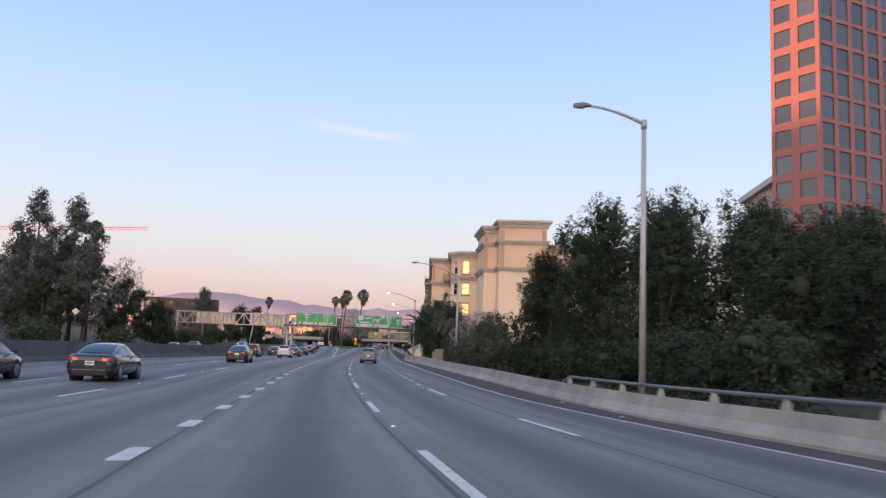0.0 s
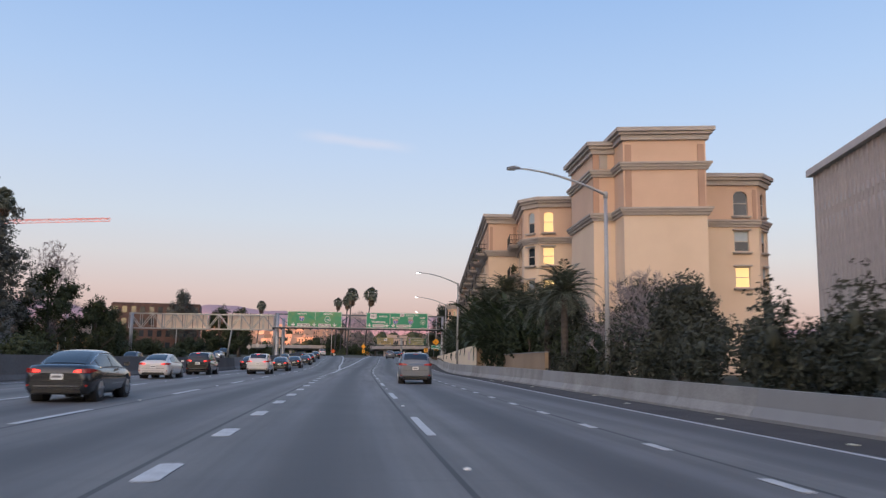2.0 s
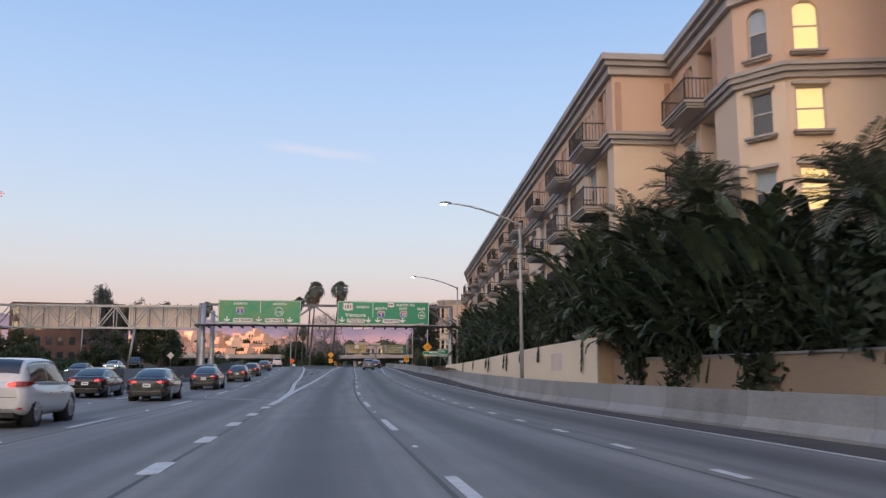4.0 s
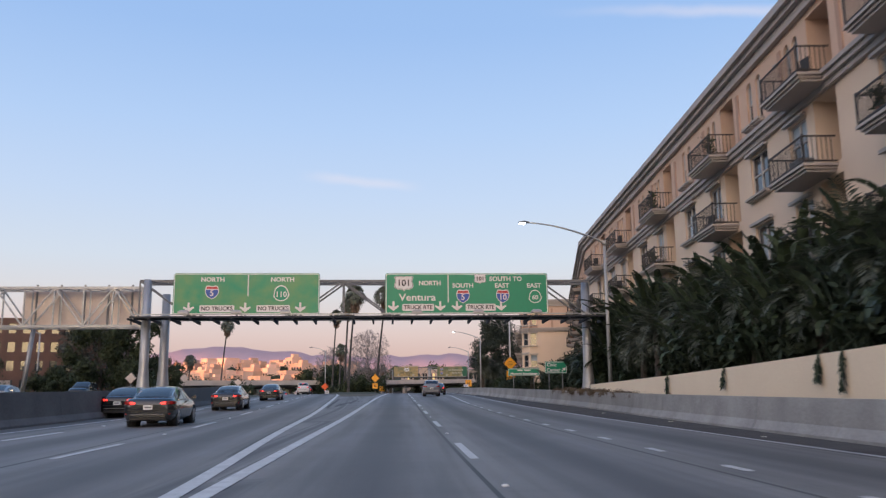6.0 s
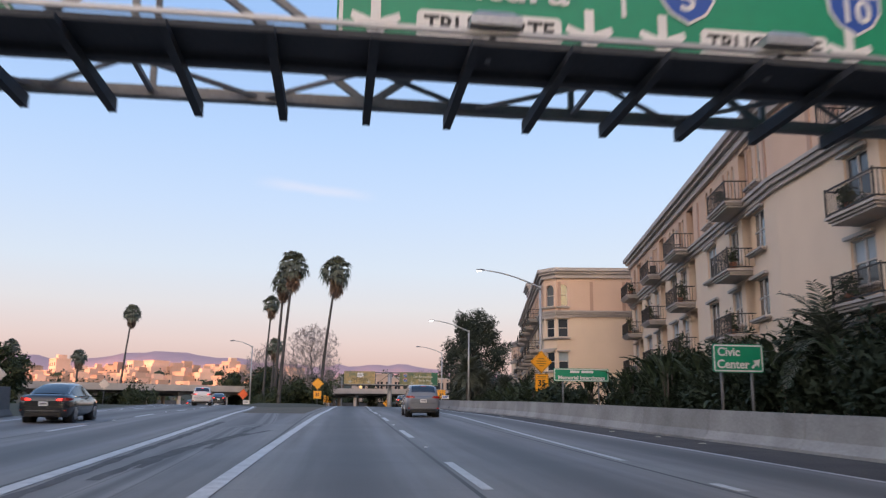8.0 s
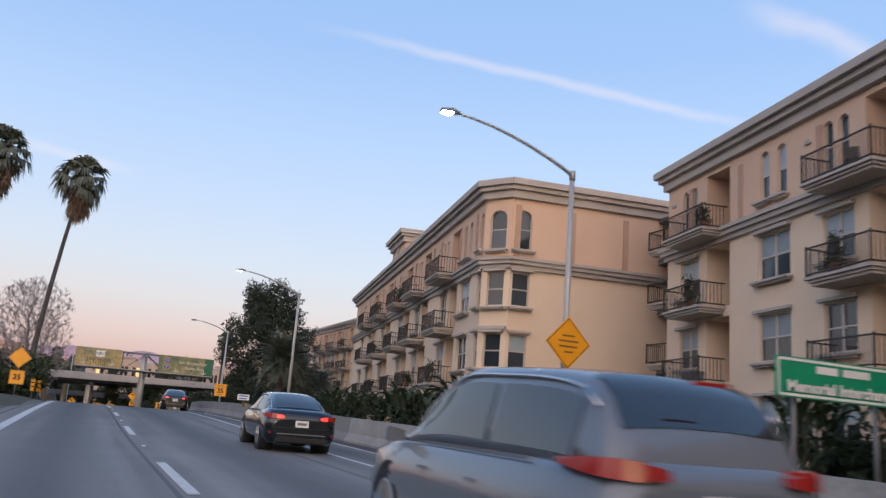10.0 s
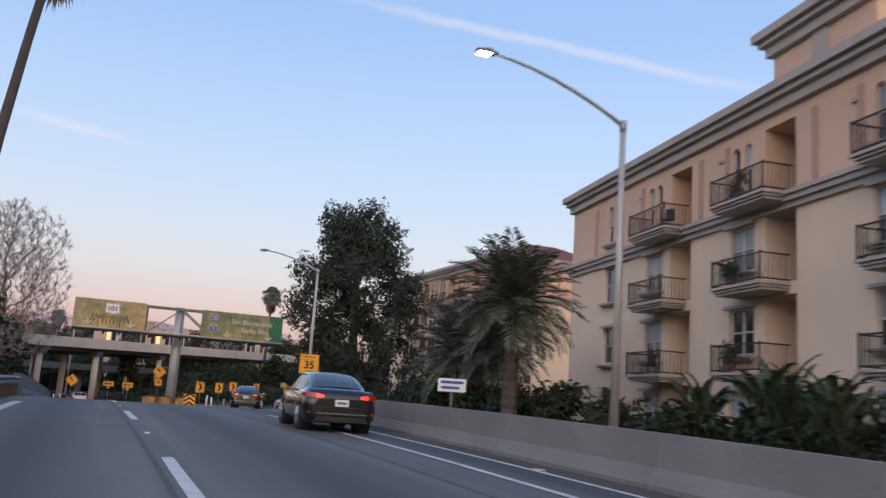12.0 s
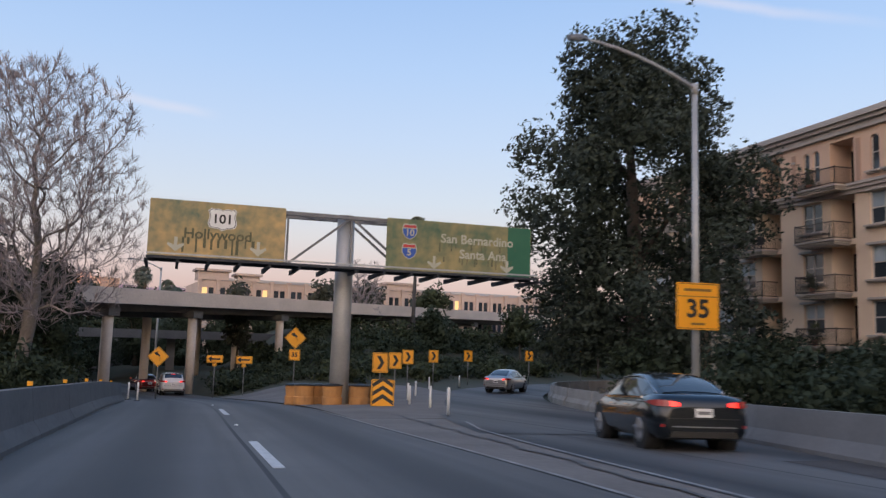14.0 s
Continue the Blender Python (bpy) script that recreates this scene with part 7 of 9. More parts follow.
def potted_plant(m, h, seed):
    """A tapered clay pot with a leafy tuft."""
    rnd = random.Random(seed)
    ob = thing("potted_plant", "green leafy plant in a clay pot on a balcony", "plant", "balcony plants", m=m)
    pot = Mesh()
    pot.tube([(0, 0, 0), (0, 0, 0.02), (0, 0, 0.30), (0, 0, 0.36)], [0.12, 0.13, 0.18, 0.19], 12)
    part("pot", pot, CLAY, ob)
    leaf = Mesh()
    lobes = [((rnd.uniform(-0.12, 0.12), rnd.uniform(-0.12, 0.12), 0.42 + h * k / 3), (0.26, 0.26, h * 0.3)) for k in range(3)]
    for c, r in lobes:
        lump(leaf, c, tuple(v * 0.4 for v in r), rnd, 5, 7)
    leaf_cloud(leaf, lobes, 260, 0.11, rnd, shell=0.3, slim=0.3)
    part("foliage", leaf, LEAF, ob)


def balcony_chair(m):
    """A plain outdoor chair: seat, back and four legs."""
    ob = thing("balcony_chair", "dark metal outdoor chair on a balcony", "chair", "balcony chairs", m=m)
    for nm, c, d in (("seat", (0, 0, 0.44), (0.46, 0.44, 0.04)), ("backrest", (0, 0.21, 0.72), (0.46, 0.035, 0.5))):
        b = Mesh()
        b.box(c, d)
        part(nm, b, IRON, ob)
    for x in (-0.2, 0.2):
        for y in (-0.19, 0.19):
            b = Mesh()
            b.tube([(x * 1.1, y * 1.1, 0), (x, y, 0.43)], 0.016, 6)
            part("leg", b, IRON, ob)


def storage_box(m, material, label):
    ob = thing("storage_box", label, "box", "balcony boxes", m=m)
    b = Mesh()
    b.loft([[(-0.42, -0.24, 0), (0.42, -0.24, 0), (0.42, 0.24, 0), (-0.42, 0.24, 0)], [(-0.46, -0.27, 0.42), (0.46, -0.27, 0.42), (0.46, 0.27, 0.42), (-0.46, 0.27, 0.42)]])
    part("tub", b, material, ob)
    b = Mesh()
    b.loft([[(-0.48, -0.29, 0.42), (0.48, -0.29, 0.42), (0.48, 0.29, 0.42), (-0.48, 0.29, 0.42)], [(-0.44, -0.26, 0.50), (0.44, -0.26, 0.50), (0.44, 0.26, 0.50), (-0.44, 0.26, 0.50)]])
    part("lid", b, material, ob)


def build_balcony_things():
    rnd = random.Random(44)
    for k, m in enumerate(BALCONY_SPOTS):
        pick = rnd.random()
        if pick < 0.30:
            potted_plant(m @ pose(rnd.uniform(-1.2, 1.2), -0.8, 0), rnd.uniform(0.5, 1.1), 900 + k)
        elif pick < 0.52:
            balcony_chair(m @ pose(rnd.uniform(-1.0, 1.0), -0.6, 0, 0, 0, rnd.uniform(-60, 60)))
        elif pick < 0.62:
            storage_box(m @ pose(rnd.uniform(-0.9, 0.9), -0.62, 0), BLUE if k % 3 == 0 else GALV_D, "blue plastic storage tub on a balcony" if k % 3 == 0 else "grey plastic storage tub on a balcony")


build_balcony_things()
build_plants()
for k, (y, ln) in enumerate(((136.2, 1.25), (145.6, 0.55), (150.8, 0.4), (155.4, 0.9), (156.6, 0.7), (163.0, 0.8), (164.3, 0.5), (171.2, 0.45), (177.5, 0.6))):
    hanging_frond(y, ln, 700 + k)

# ---------------------------------------------------------------- street lamps
def street_lamp(x, y, top, reach, rise, lit, label, base=None):
    """Tapered steel pole with a long curved arm towards the road and a flat lamp head."""
    z = (ground_z(x, y) if base is None else base) - 0.1
    ob = thing("street_lamp", label, "street lamp", "freeway lamps", m=pose(x, y, z))
    h = top - z
    p, a, f = Mesh(), Mesh(), Mesh()
    p.tube([(0, 0, 0), (0, 0, h * 0.5), (0, 0, h)], [0.135, 0.11, 0.085], 12)
    part("pole", p, POLE, ob)
    f.tube([(0, 0, 0.0), (0, 0, 0.32), (0, 0, 0.36)], [0.2, 0.2, 0.15], 12)
    part("base", f, POLE, ob)
    pts = [(-reach * k, 0, h - 0.1 + rise * math.sin(k * math.pi / 2) ** 0.9) for k in (0, 0.08, 0.2, 0.35, 0.5, 0.65, 0.8, 0.92)]
    a.tube(pts, [0.075, 0.07, 0.065, 0.06, 0.055, 0.05, 0.045, 0.04], 8)
    a.tube([(0, 0, h - 0.28), (0, 0, h + 0.06)], [0.11, 0.11], 10)
    part("arm", a, POLE, ob)
    e = pts[-1]
    hd = Mesh()
    hd.loft([[(e[0] + 0.12, -0.07, e[2] - 0.03), (e[0] + 0.12, 0.07, e[2] - 0.03), (e[0] + 0.12, 0.05, e[2] + 0.06), (e[0] + 0.12, -0.05, e[2] + 0.06)],
             [(e[0] - 0.18, -0.16, e[2] - 0.05), (e[0] - 0.18, 0.16, e[2] - 0.05), (e[0] - 0.18, 0.10, e[2] + 0.11), (e[0] - 0.18, -0.10, e[2] + 0.11)],
             [(e[0] - 0.55, -0.13, e[2] - 0.05), (e[0] - 0.55, 0.13, e[2] - 0.05), (e[0] - 0.55, 0.07, e[2] + 0.05), (e[0] - 0.55, -0.07, e[2] + 0.05)]][::-1])
    head = part("lamp_head", hd, GALV_D, ob)
    ln = Mesh()
    ln.hexa([(e[0] - 0.52, -0.11, e[2] - 0.10), (e[0] - 0.14, -0.12, e[2] - 0.10), (e[0] - 0.14, 0.12, e[2] - 0.10), (e[0] - 0.52, 0.11, e[2] - 0.10)],
            [(e[0] - 0.54, -0.12, e[2] - 0.04), (e[0] - 0.12, -0.13, e[2] - 0.04), (e[0] - 0.12, 0.13, e[2] - 0.04), (e[0] - 0.54, 0.12, e[2] - 0.04)])
    part("lens", ln, LAMPLIT if lit else LAMPOFF, head, "bright white lamp lens" if lit else "")
    return ob


def build_lamps():
    lit, dark = "galvanised freeway lamp post with curved arm, lamp lit white", "galvanised freeway lamp post with curved arm, lamp unlit"
    for x, y, top, reach, rise, on in ((14.2, 28.0, 10.1, 2.4, 0.6, False), (12.9, 87.1, 9.9, 4.9, 1.25, False), (11.05, 146.7, 11.15, 4.9, 1.3, True), (13.3, 192.5, 12.05, 5.3, 1.3, True),
                                       (15.7, 251.2, 13.35, 5.0, 1.3, True), (16.2, 290.95, 13.8, 4.85, 1.3, True), (18.06, 332.8, 14.2, 4.3, 1.1, False)):
        street_lamp(x, y, top, reach, rise, on, lit if on else dark)
    for x, y, top in ((-13.0, 318, 13.5), (-48.5, 262, 12.5), (-66, 236, 12.0), (1.5, 402, 13.0)):
        street_lamp(x, y, top, 3.0, 0.9, False, "slim grey lamp post across the median, lamp unlit")


# ---------------------------------------------------------------- signs
def rounded(w, h, r, n=4):
    pts = []
    for cx, cz, a0 in ((w / 2 - r, -h / 2 + r, -90), (w / 2 - r, h / 2 - r, 0), (-w / 2 + r, h / 2 - r, 90), (-w / 2 + r, -h / 2 + r, 180)):
        for k in range(n + 1):
            a = radians(a0 + 90 * k / n)
            pts.append((cx + r * math.cos(a), cz + r * math.sin(a)))
    return pts


def plate(pts, front, back):
    """A flat plate from an outline in x, z (counter-clockwise seen from -y)."""
    m = Mesh()
    m.loft([[(x, back, z) for x, z in pts], [(x, front, z) for x, z in pts]])
    return m


def border(w, h, r, t, y):
    a, b = rounded(w, h, r), rounded(w - 2 * t, h - 2 * t, max(r - t, 0.01))
    m = Mesh()
    n = len(a)
    for i in range(n):
        j = (i + 1) % n
        m.face((a[i][0], y, a[i][1]), (a[j][0], y, a[j][1]), (b[j][0], y, b[j][1]), (b[i][0], y, b[i][1]))
    return m


def text_part(ob, text, x, z, size, material=None, y=-0.022, wide=1.0, bold=0.012):
    part("lettering", words(text, size, bold), material or WHITE, ob, m=pose(x, y, z) @ Matrix.Diagonal((wide, 1, 1, 1)))


def arrow_down(ob, x, z, s, material=None):
    pts = [(-0.09, 0.5), (-0.09, 0.05), (-0.42, 0.18), (-0.46, 0.05), (0, -0.32), (0.46, 0.05), (0.42, 0.18), (0.09, 0.05), (0.09, 0.5)]
    part("down_arrow", plate([(x + a * s, z + b * s) for a, b in pts], -0.024, -0.012), material or WHITE, ob)


def shield(ob, x, z, s, text, old=False):
    """Interstate shield: red crown over blue, white rim."""
    out = [(-0.42, 0.48), (-0.22, 0.52), (0, 0.46), (0.22, 0.52), (0.42, 0.48), (0.52, 0.2), (0.5, -0.1), (0.34, -0.36), (0, -0.56), (-0.34, -0.36), (-0.5, -0.1), (-0.52, 0.2)][::-1]
    sh = part("shield", plate([(a * s, b * s) for a, b in out], -0.020, -0.008), WHITE_O if old else WHITE, ob, m=pose(x, 0, z))
    part("shield_field", plate([(a * s * 0.9, b * s * 0.9) for a, b in out if b < 0.3] + [(-0.46 * s, 0.22 * s), (0.46 * s, 0.22 * s)][::1][:0], -0.026, -0.016), BLUE, sh)
    part("shield_crown", plate([(-0.44 * s, 0.24 * s), (0.44 * s, 0.24 * s), (0.38 * s, 0.43 * s), (0, 0.40 * s), (-0.38 * s, 0.43 * s)], -0.027, -0.016), RED, sh)
    part("shield_number", words(text, s * 0.62, 0.01), WHITE_O if old else WHITE, sh, m=pose(0, -0.032, -0.1 * s))


def us_shield(ob, x, z, s, text, old=False):
    """US route marker: white shield with a notched crown, black rim line and black numerals."""
    half = [(0, 0.40), (0.14, 0.46), (0.30, 0.47), (0.42, 0.43), (0.50, 0.50), (0.66, 0.36), (0.60, 0.24), (0.58, 0.10), (0.63, -0.08), (0.66, -0.24), (0.58, -0.40), (0.40, -0.46), (0.20, -0.47), (0, -0.56)]
    out = half + [(-a, b) for a, b in half[-2:0:-1]]
    out = [(a * s, b * s) for a, b in out][::-1]
    sh = part("shield", plate(out, -0.022, -0.008), WHITE, ob, m=pose(x, 0, z))
    rim = Mesh()
    n = len(out)
    for i in range(n):
        j = (i + 1) % n
        (ax, az), (bx, bz) = out[i], out[j]
        rim.face((ax * 0.95, -0.026, az * 0.95), (bx * 0.95, -0.026, bz * 0.95), (bx * 0.90, -0.026, bz * 0.90), (ax * 0.90, -0.026, az * 0.90))
    part("shield_rim", rim, BLACK, sh)
    part("shield_number", words(text, s * 0.60, 0.012), BLACK, sh, m=pose(0, -0.03, -0.03 * s) @ Matrix.Diagonal((1.05, 1, 1, 1)))


def state_shield(ob, x, z, s, text):
    def ring(k):
        pts = []
        for i in range(20):
            a = 2 * math.pi * i / 20 - math.pi / 2
            r = 0.5 * (1 + 0.12 * (1 if math.sin(a) > 0 else -0.1) * abs(math.sin(a)))
            pts.append((math.cos(a) * r * s * k * (0.92 if math.sin(a) > 0 else 1.06), math.sin(a) * r * s * k))
        return pts
    sh = part("shield", plate(ring(1.0), -0.018, -0.008), WHITE, ob, m=pose(x, 0, z))
    part("shield_field", plate(ring(0.86), -0.024, -0.014), GREEN, sh)
    part("shield_number", words(text, s * 0.5, 0.01), WHITE, sh, m=pose(0, -0.03, -0.06 * s))


def lane_plate(ob, x, z, w, h, text):
    p = part("plaque", plate(rounded(w, h, 0.09), -0.020, -0.008), WHITE, ob, m=pose(x, 0, z))
    letters = words(text, h * 0.80, 0.008)
    wide = max(v[0] for v in letters.v) - min(v[0] for v in letters.v)
    part("lettering", letters, BLACK, p, m=pose(0, -0.026, 0) @ Matrix.Diagonal((min(1.0, w * 0.9 / wide), 1, 1, 1)))


def green_panel(name, label, x, y, z, w, h, turn=0.0, material=None, rim=True, group="", r=0.16, category="road sign"):
    ob = thing(name, label, category, group, m=pose(x, y, z, 0, 0, turn))
    part("panel", plate(rounded(w, h, r), 0.0, 0.05), material or GREEN, ob)
    if rim:
        part("border", border(w - 0.06, h - 0.06, r, 0.055, -0.006), WHITE if material in (None, GREEN, GREEN_L) else WHITE_O, ob)
    ribs = Mesh()
    n = max(2, int(w / 1.6))
    for k in range(n):
        ribs.box((-w / 2 + w * (k + 0.5) / n, 0.11, 0), (0.09, 0.12, h * 0.96))
    part("back_ribs", ribs, GALV_D, ob)
    return ob


def truss(ob, x0, x1, y0, depth, z0, z1, step, material, lean=1):
    """A box truss: four chords, verticals and diagonals, each a part."""
    for y in (y0, y0 + depth):
        for z in (z0, z1):
            c = Mesh()
            c.beam((x0, y, z), (x1, y, z), 0.17)
            part("chord", c, material, ob)
    n = max(1, round((x1 - x0) / step))
    for y in (y0, y0 + depth):
        for k in range(n + 1):
            x = x0 + (x1 - x0) * k / n
            v = Mesh()
            v.beam((x, y, z0), (x, y, z1), 0.09)
            part("strut", v, material, ob)
            if k < n:
                xn = x0 + (x1 - x0) * (k + 1) / n
                a, b = ((x, z1), (xn, z0)) if (k % 2 == 0) == (lean > 0) else ((x, z0), (xn, z1))
                v = Mesh()
                v.beam((a[0], y, a[1]), (b[0], y, b[1]), 0.10)
                part("brace", v, material, ob)
    laces = 2 * n
    for z in (z0, z1):
        for k in range(laces):
            xa, xb = x0 + (x1 - x0) * k / laces, x0 + (x1 - x0) * (k + 1) / laces
            ya, yb = (y0, y0 + depth) if k % 2 == 0 else (y0 + depth, y0)
            v = Mesh()
            v.beam((xa, ya, z), (xb, yb, z), 0.06)
            part("lacing", v, material, ob)
    for k in range(n + 1):
        x = x0 + (x1 - x0) * k / n
        v = Mesh()
        v.beam((x, y0, z1), (x, y0 + depth, z1), 0.07)
        part("strut", v, material, ob)
        v = Mesh()
        v.beam((x, y0, z0), (x, y0 + depth, z0), 0.07)
        part("strut", v, material, ob)


def walkway(ob, x0, x1, y, z, material):
    """Service walk under the signs: grating deck, edge rails and long cross bearers under the whole truss."""
    w = Mesh()
    w.box(((x0 + x1) / 2, y - 0.62, z + 0.02), (x1 - x0, 0.78, 0.035))
    part("walkway", w, material, ob, "steel grating deck with underside shade in its colour")
    for off, thick, up in ((1.12, 0.07, 0.16), (1.12, 0.10, 0.0), (0.16, 0.16, -0.02)):
        w = Mesh()
        w.beam((x0, y - off, z + up), (x1, y - off, z + up), thick)
        part("walkway_beam", w, GALV if up > 0.1 else material, ob)
    n = int((x1 - x0) / 1.25)
    b = Mesh()
    b.hexa([(-0.06, -1.5, -0.20), (0.06, -1.5, -0.20), (0.06, 1.55, -0.26), (-0.06, 1.55, -0.26)], [(-0.06, -1.5, -0.10), (0.06, -1.5, -0.10), (0.06, 1.55, -0.05), (-0.06, 1.55, -0.05)])
    bd = b.data("walkway_bearer", material)
    for k in range(n + 1):
        part("walkway_bearer", bd, None, ob, m=pose(x0 + (x1 - x0) * k / n, y, z))


def sign_light(x, y, z):
    ob = thing("sign_light", "grey box floodlight below an overhead sign", "lamp", "sign floodlights", m=pose(x, y, z))
    b = Mesh()
    b.loft([[(-0.34, -0.2, -0.08), (0.34, -0.2, -0.08), (0.34, 0.2, -0.08), (-0.34, 0.2, -0.08)], [(-0.34, -0.2, 0.04), (0.34, -0.2, 0.04), (0.34, 0.2, 0.04), (-0.34, 0.2, 0.04)],
            [(-0.22, -0.1, 0.15), (0.22, -0.1, 0.15), (0.22, 0.1, 0.15), (-0.22, 0.1, 0.15)]])
    part("housing", b, GALV, ob)
    s = Mesh()
    s.beam((0, 0, -0.08), (0, 0.55, -0.28), 0.07)
    part("bracket", s, GALV_D, ob)


def build_gantries():
    g = thing("sign_gantry", "grey steel truss gantry spanning the freeway lanes", "sign gantry")
    truss(g, -16.6, 13.3, 197.15, 1.35, 7.78, 10.2, 3.3, GALV_D)
    for x, y, top in ((13.2, 197.8, 10.25), (-16.1, 197.15, 10.3), (-15.2, 198.5, 9.5)):
        p = Mesh()
        p.tube([(x, y, zr(197) - 0.2), (x, y, zr(197) + 0.9), (x, y, zr(197) + 1.5), (x, y, zr(197) + 2.6), (x, y, top)], [0.55, 0.50, 0.40, 0.31, 0.26], 14)
        part("post", p, GALV, g)
        f = Mesh()
        f.box((x, y, zr(197) + 0.35), (0.95, 0.95, 1.1))
        part("footing", f, CONC, g)
    walkway(g, -16.8, 14.2, 197.0, 7.7, SHADESTEEL)
    # right-hand sign
    w, h = 10.94, 2.74
    s = green_panel("guide_sign", "wide green overhead guide sign with white lettering and route shields", 4.96, 196.85, 9.32, w, h)
    X = lambda f: -w / 2 + f * w
    Z = lambda f: h / 2 - f * h
    dv = Mesh()
    dv.box((X(0.384), -0.012, Z(0.38)), (0.07, 0.012, h * 0.68))
    part("divider", dv, WHITE, s)
    us_shield(s, X(0.113), Z(0.235), 0.98, "101")
    text_part(s, "NORTH", X(0.272), Z(0.25), 0.42, wide=1.0)
    text_part(s, "Ventura", X(0.196), Z(0.60), 0.66, wide=1.15)
    us_shield(s, X(0.582), Z(0.13), 0.62, "101")
    text_part(s, "SOUTH TO", X(0.74), Z(0.145), 0.42, wide=1.05)
    text_part(s, "SOUTH", X(0.475), Z(0.31), 0.41, wide=1.05)
    shield(s, X(0.475), Z(0.565), 0.86, "5")
    text_part(s, "EAST", X(0.716), Z(0.31), 0.42, wide=1.05)
    shield(s, X(0.720), Z(0.565), 0.86, "10")
    text_part(s, "EAST", X(0.915), Z(0.31), 0.42, wide=1.05)
    state_shield(s, X(0.920), Z(0.585), 0.86, "60")
    for f in (0.05, 0.335, 0.437, 0.708):
        arrow_down(s, X(f), Z(0.835), 0.78)
    lane_plate(s, X(0.200), Z(0.84), 2.12, 0.47, "TRUCK RTE")
    lane_plate(s, X(0.583), Z(0.84), 2.02, 0.47, "TRUCK RTE")
    for f in (0.19, 0.56, 0.91):
        sign_light(4.96 + X(f), 195.9, 7.98)
    # left-hand sign
    w = 9.53
    s = green_panel("guide_sign", "green overhead guide sign with two northbound routes, sun-bleached in patches", -9.61, 196.85, 9.32, w, h, material=GREEN_L)
    X = lambda f: -w / 2 + f * w
    dv = Mesh()
    dv.box((X(0.508), -0.012, Z(0.3)), (0.07, 0.012, h * 0.52))
    part("divider", dv, WHITE, s)
    text_part(s, "NORTH", X(0.266), Z(0.16), 0.40, wide=1.1)
    shield(s, X(0.262), Z(0.46), 0.86, "5")
    text_part(s, "NORTH", X(0.743), Z(0.16), 0.40, wide=1.1)
    state_shield(s, X(0.735), Z(0.50), 1.02, "110")
    for f in (0.108, 0.492, 0.868):
        arrow_down(s, X(f), Z(0.855), 0.78)
    lane_plate(s, X(0.300), Z(0.86), 2.25, 0.46, "NO TRUCKS")
    lane_plate(s, X(0.683), Z(0.86), 2.2, 0.46, "NO TRUCKS")
    for f in (0.1, 0.45, 0.78):
        sign_light(-9.61 + X(f), 195.9, 7.98)
    # gantry of the opposite carriageway, seen from behind
    g2 = thing("sign_gantry", "long steel truss over the opposite lanes, seen from behind", "sign gantry")
    truss(g2, -42.3, -17.0, 199.2, 1.35, 7.45, 10.05, 1.9, GALV)
    for x in (-42.0, -16.9):
        p = Mesh()
        p.tube([(x, 199.9, ground_z(x, 200)), (x, 199.9, 10.2)], [0.3, 0.26], 12)
        part("post", p, GALV, g2)
    p = Mesh()
    p.tube([(-25.4, 201.2, ground_z(-25, 201)), (-24.6, 200.6, 7.4)], [0.16, 0.14], 10)
    part("prop", p, GALV, g2)
    for x, w2, z, h2 in ((-21.4, 8.1, 8.9, 2.9), (-33.4, 9.0, 8.75, 2.6)):
        b = thing("guide_sign", "back of a large sign, bare aluminium in the evening light", "road sign", m=pose(x, 200.95, z, 0, 0, 0))
        m = Mesh()
        m.box((0, 0, 0), (w2, 0.06, h2))
        part("panel", m, SIGNBACK, b)
        for k in range(5):
            r = Mesh()
            r.box((-w2 / 2 + w2 * (k + 0.5) / 5, -0.09, 0), (0.1, 0.12, h2 + 0.3))
            part("back_rib", r, GALV_D, b)
    # butterfly gantry on one post before the overpass
    g3 = thing("sign_gantry", "butterfly sign truss on a single grey steel column", "sign gantry")
    p = Mesh()
    p.tube([(10.1, 348.9, zr(349) - 0.2), (10.1, 348.9, 11.6)], [0.46, 0.40], 16)
    part("post", p, POLE, g3)
    truss(g3, 1.5, 19.0, 348.35, 1.1, 9.1, 11.45, 2.9, GALV_D, -1)
    walkway(g3, 1.4, 19.1, 348.2, 9.0, SHADESTEEL)
    w, h = 5.8, 2.45
    s = green_panel("guide_sign", "faded green guide sign for a route, stained, sun-bleached and tinted with sunset glow", 4.3, 348.15, 10.4, w, h, material=GREEN_O, rim=False, r=0.05)
    us_shield(s, 0.15, 0.52, 0.95, "101")
    text_part(s, "Hollywood", 0.0, -0.22, 0.62, GREEN_D, wide=1.05)
    for x in (-1.75, 1.75):
        arrow_down(s, x, -0.78, 0.78, WHITE_O)
    stain = Mesh()
    rnd = random.Random(6)
    for k in range(11):
        x = -1.5 + 0.3 * k + rnd.uniform(-0.08, 0.08)
        ln = rnd.uniform(0.3, 0.75)
        stain.box((x, -0.004, -0.38 - ln / 2), (rnd.uniform(0.05, 0.14), 0.006, ln))
    part("streak_stain", stain, GREEN_D, s)
    w = 7.3
    s = green_panel("guide_sign", "faded green guide sign tinted with sunset glow, two interstate shields and city names", 15.55, 348.15, 10.35, w, h, material=GREEN_P, rim=False, r=0.05)
    rest = Mesh()
    rest.box((w / 2 - 0.62, -0.004, 0), (1.2, 0.006, h - 0.04))
    part("newer_panel", rest, GREEN_N, s, "darker green part of the panel")
    drips = Mesh()
    for k in range(22):
        ln = rnd.uniform(0.15, 0.5)
        drips.box((-1.2 + 0.19 * k + rnd.uniform(-0.06, 0.06), -0.004, rnd.choice((0.22, -0.45)) - ln / 2), (rnd.uniform(0.03, 0.08), 0.006, ln))
    part("streak_stain", drips, GREEN_D, s, "dark rust streaks below the letters")
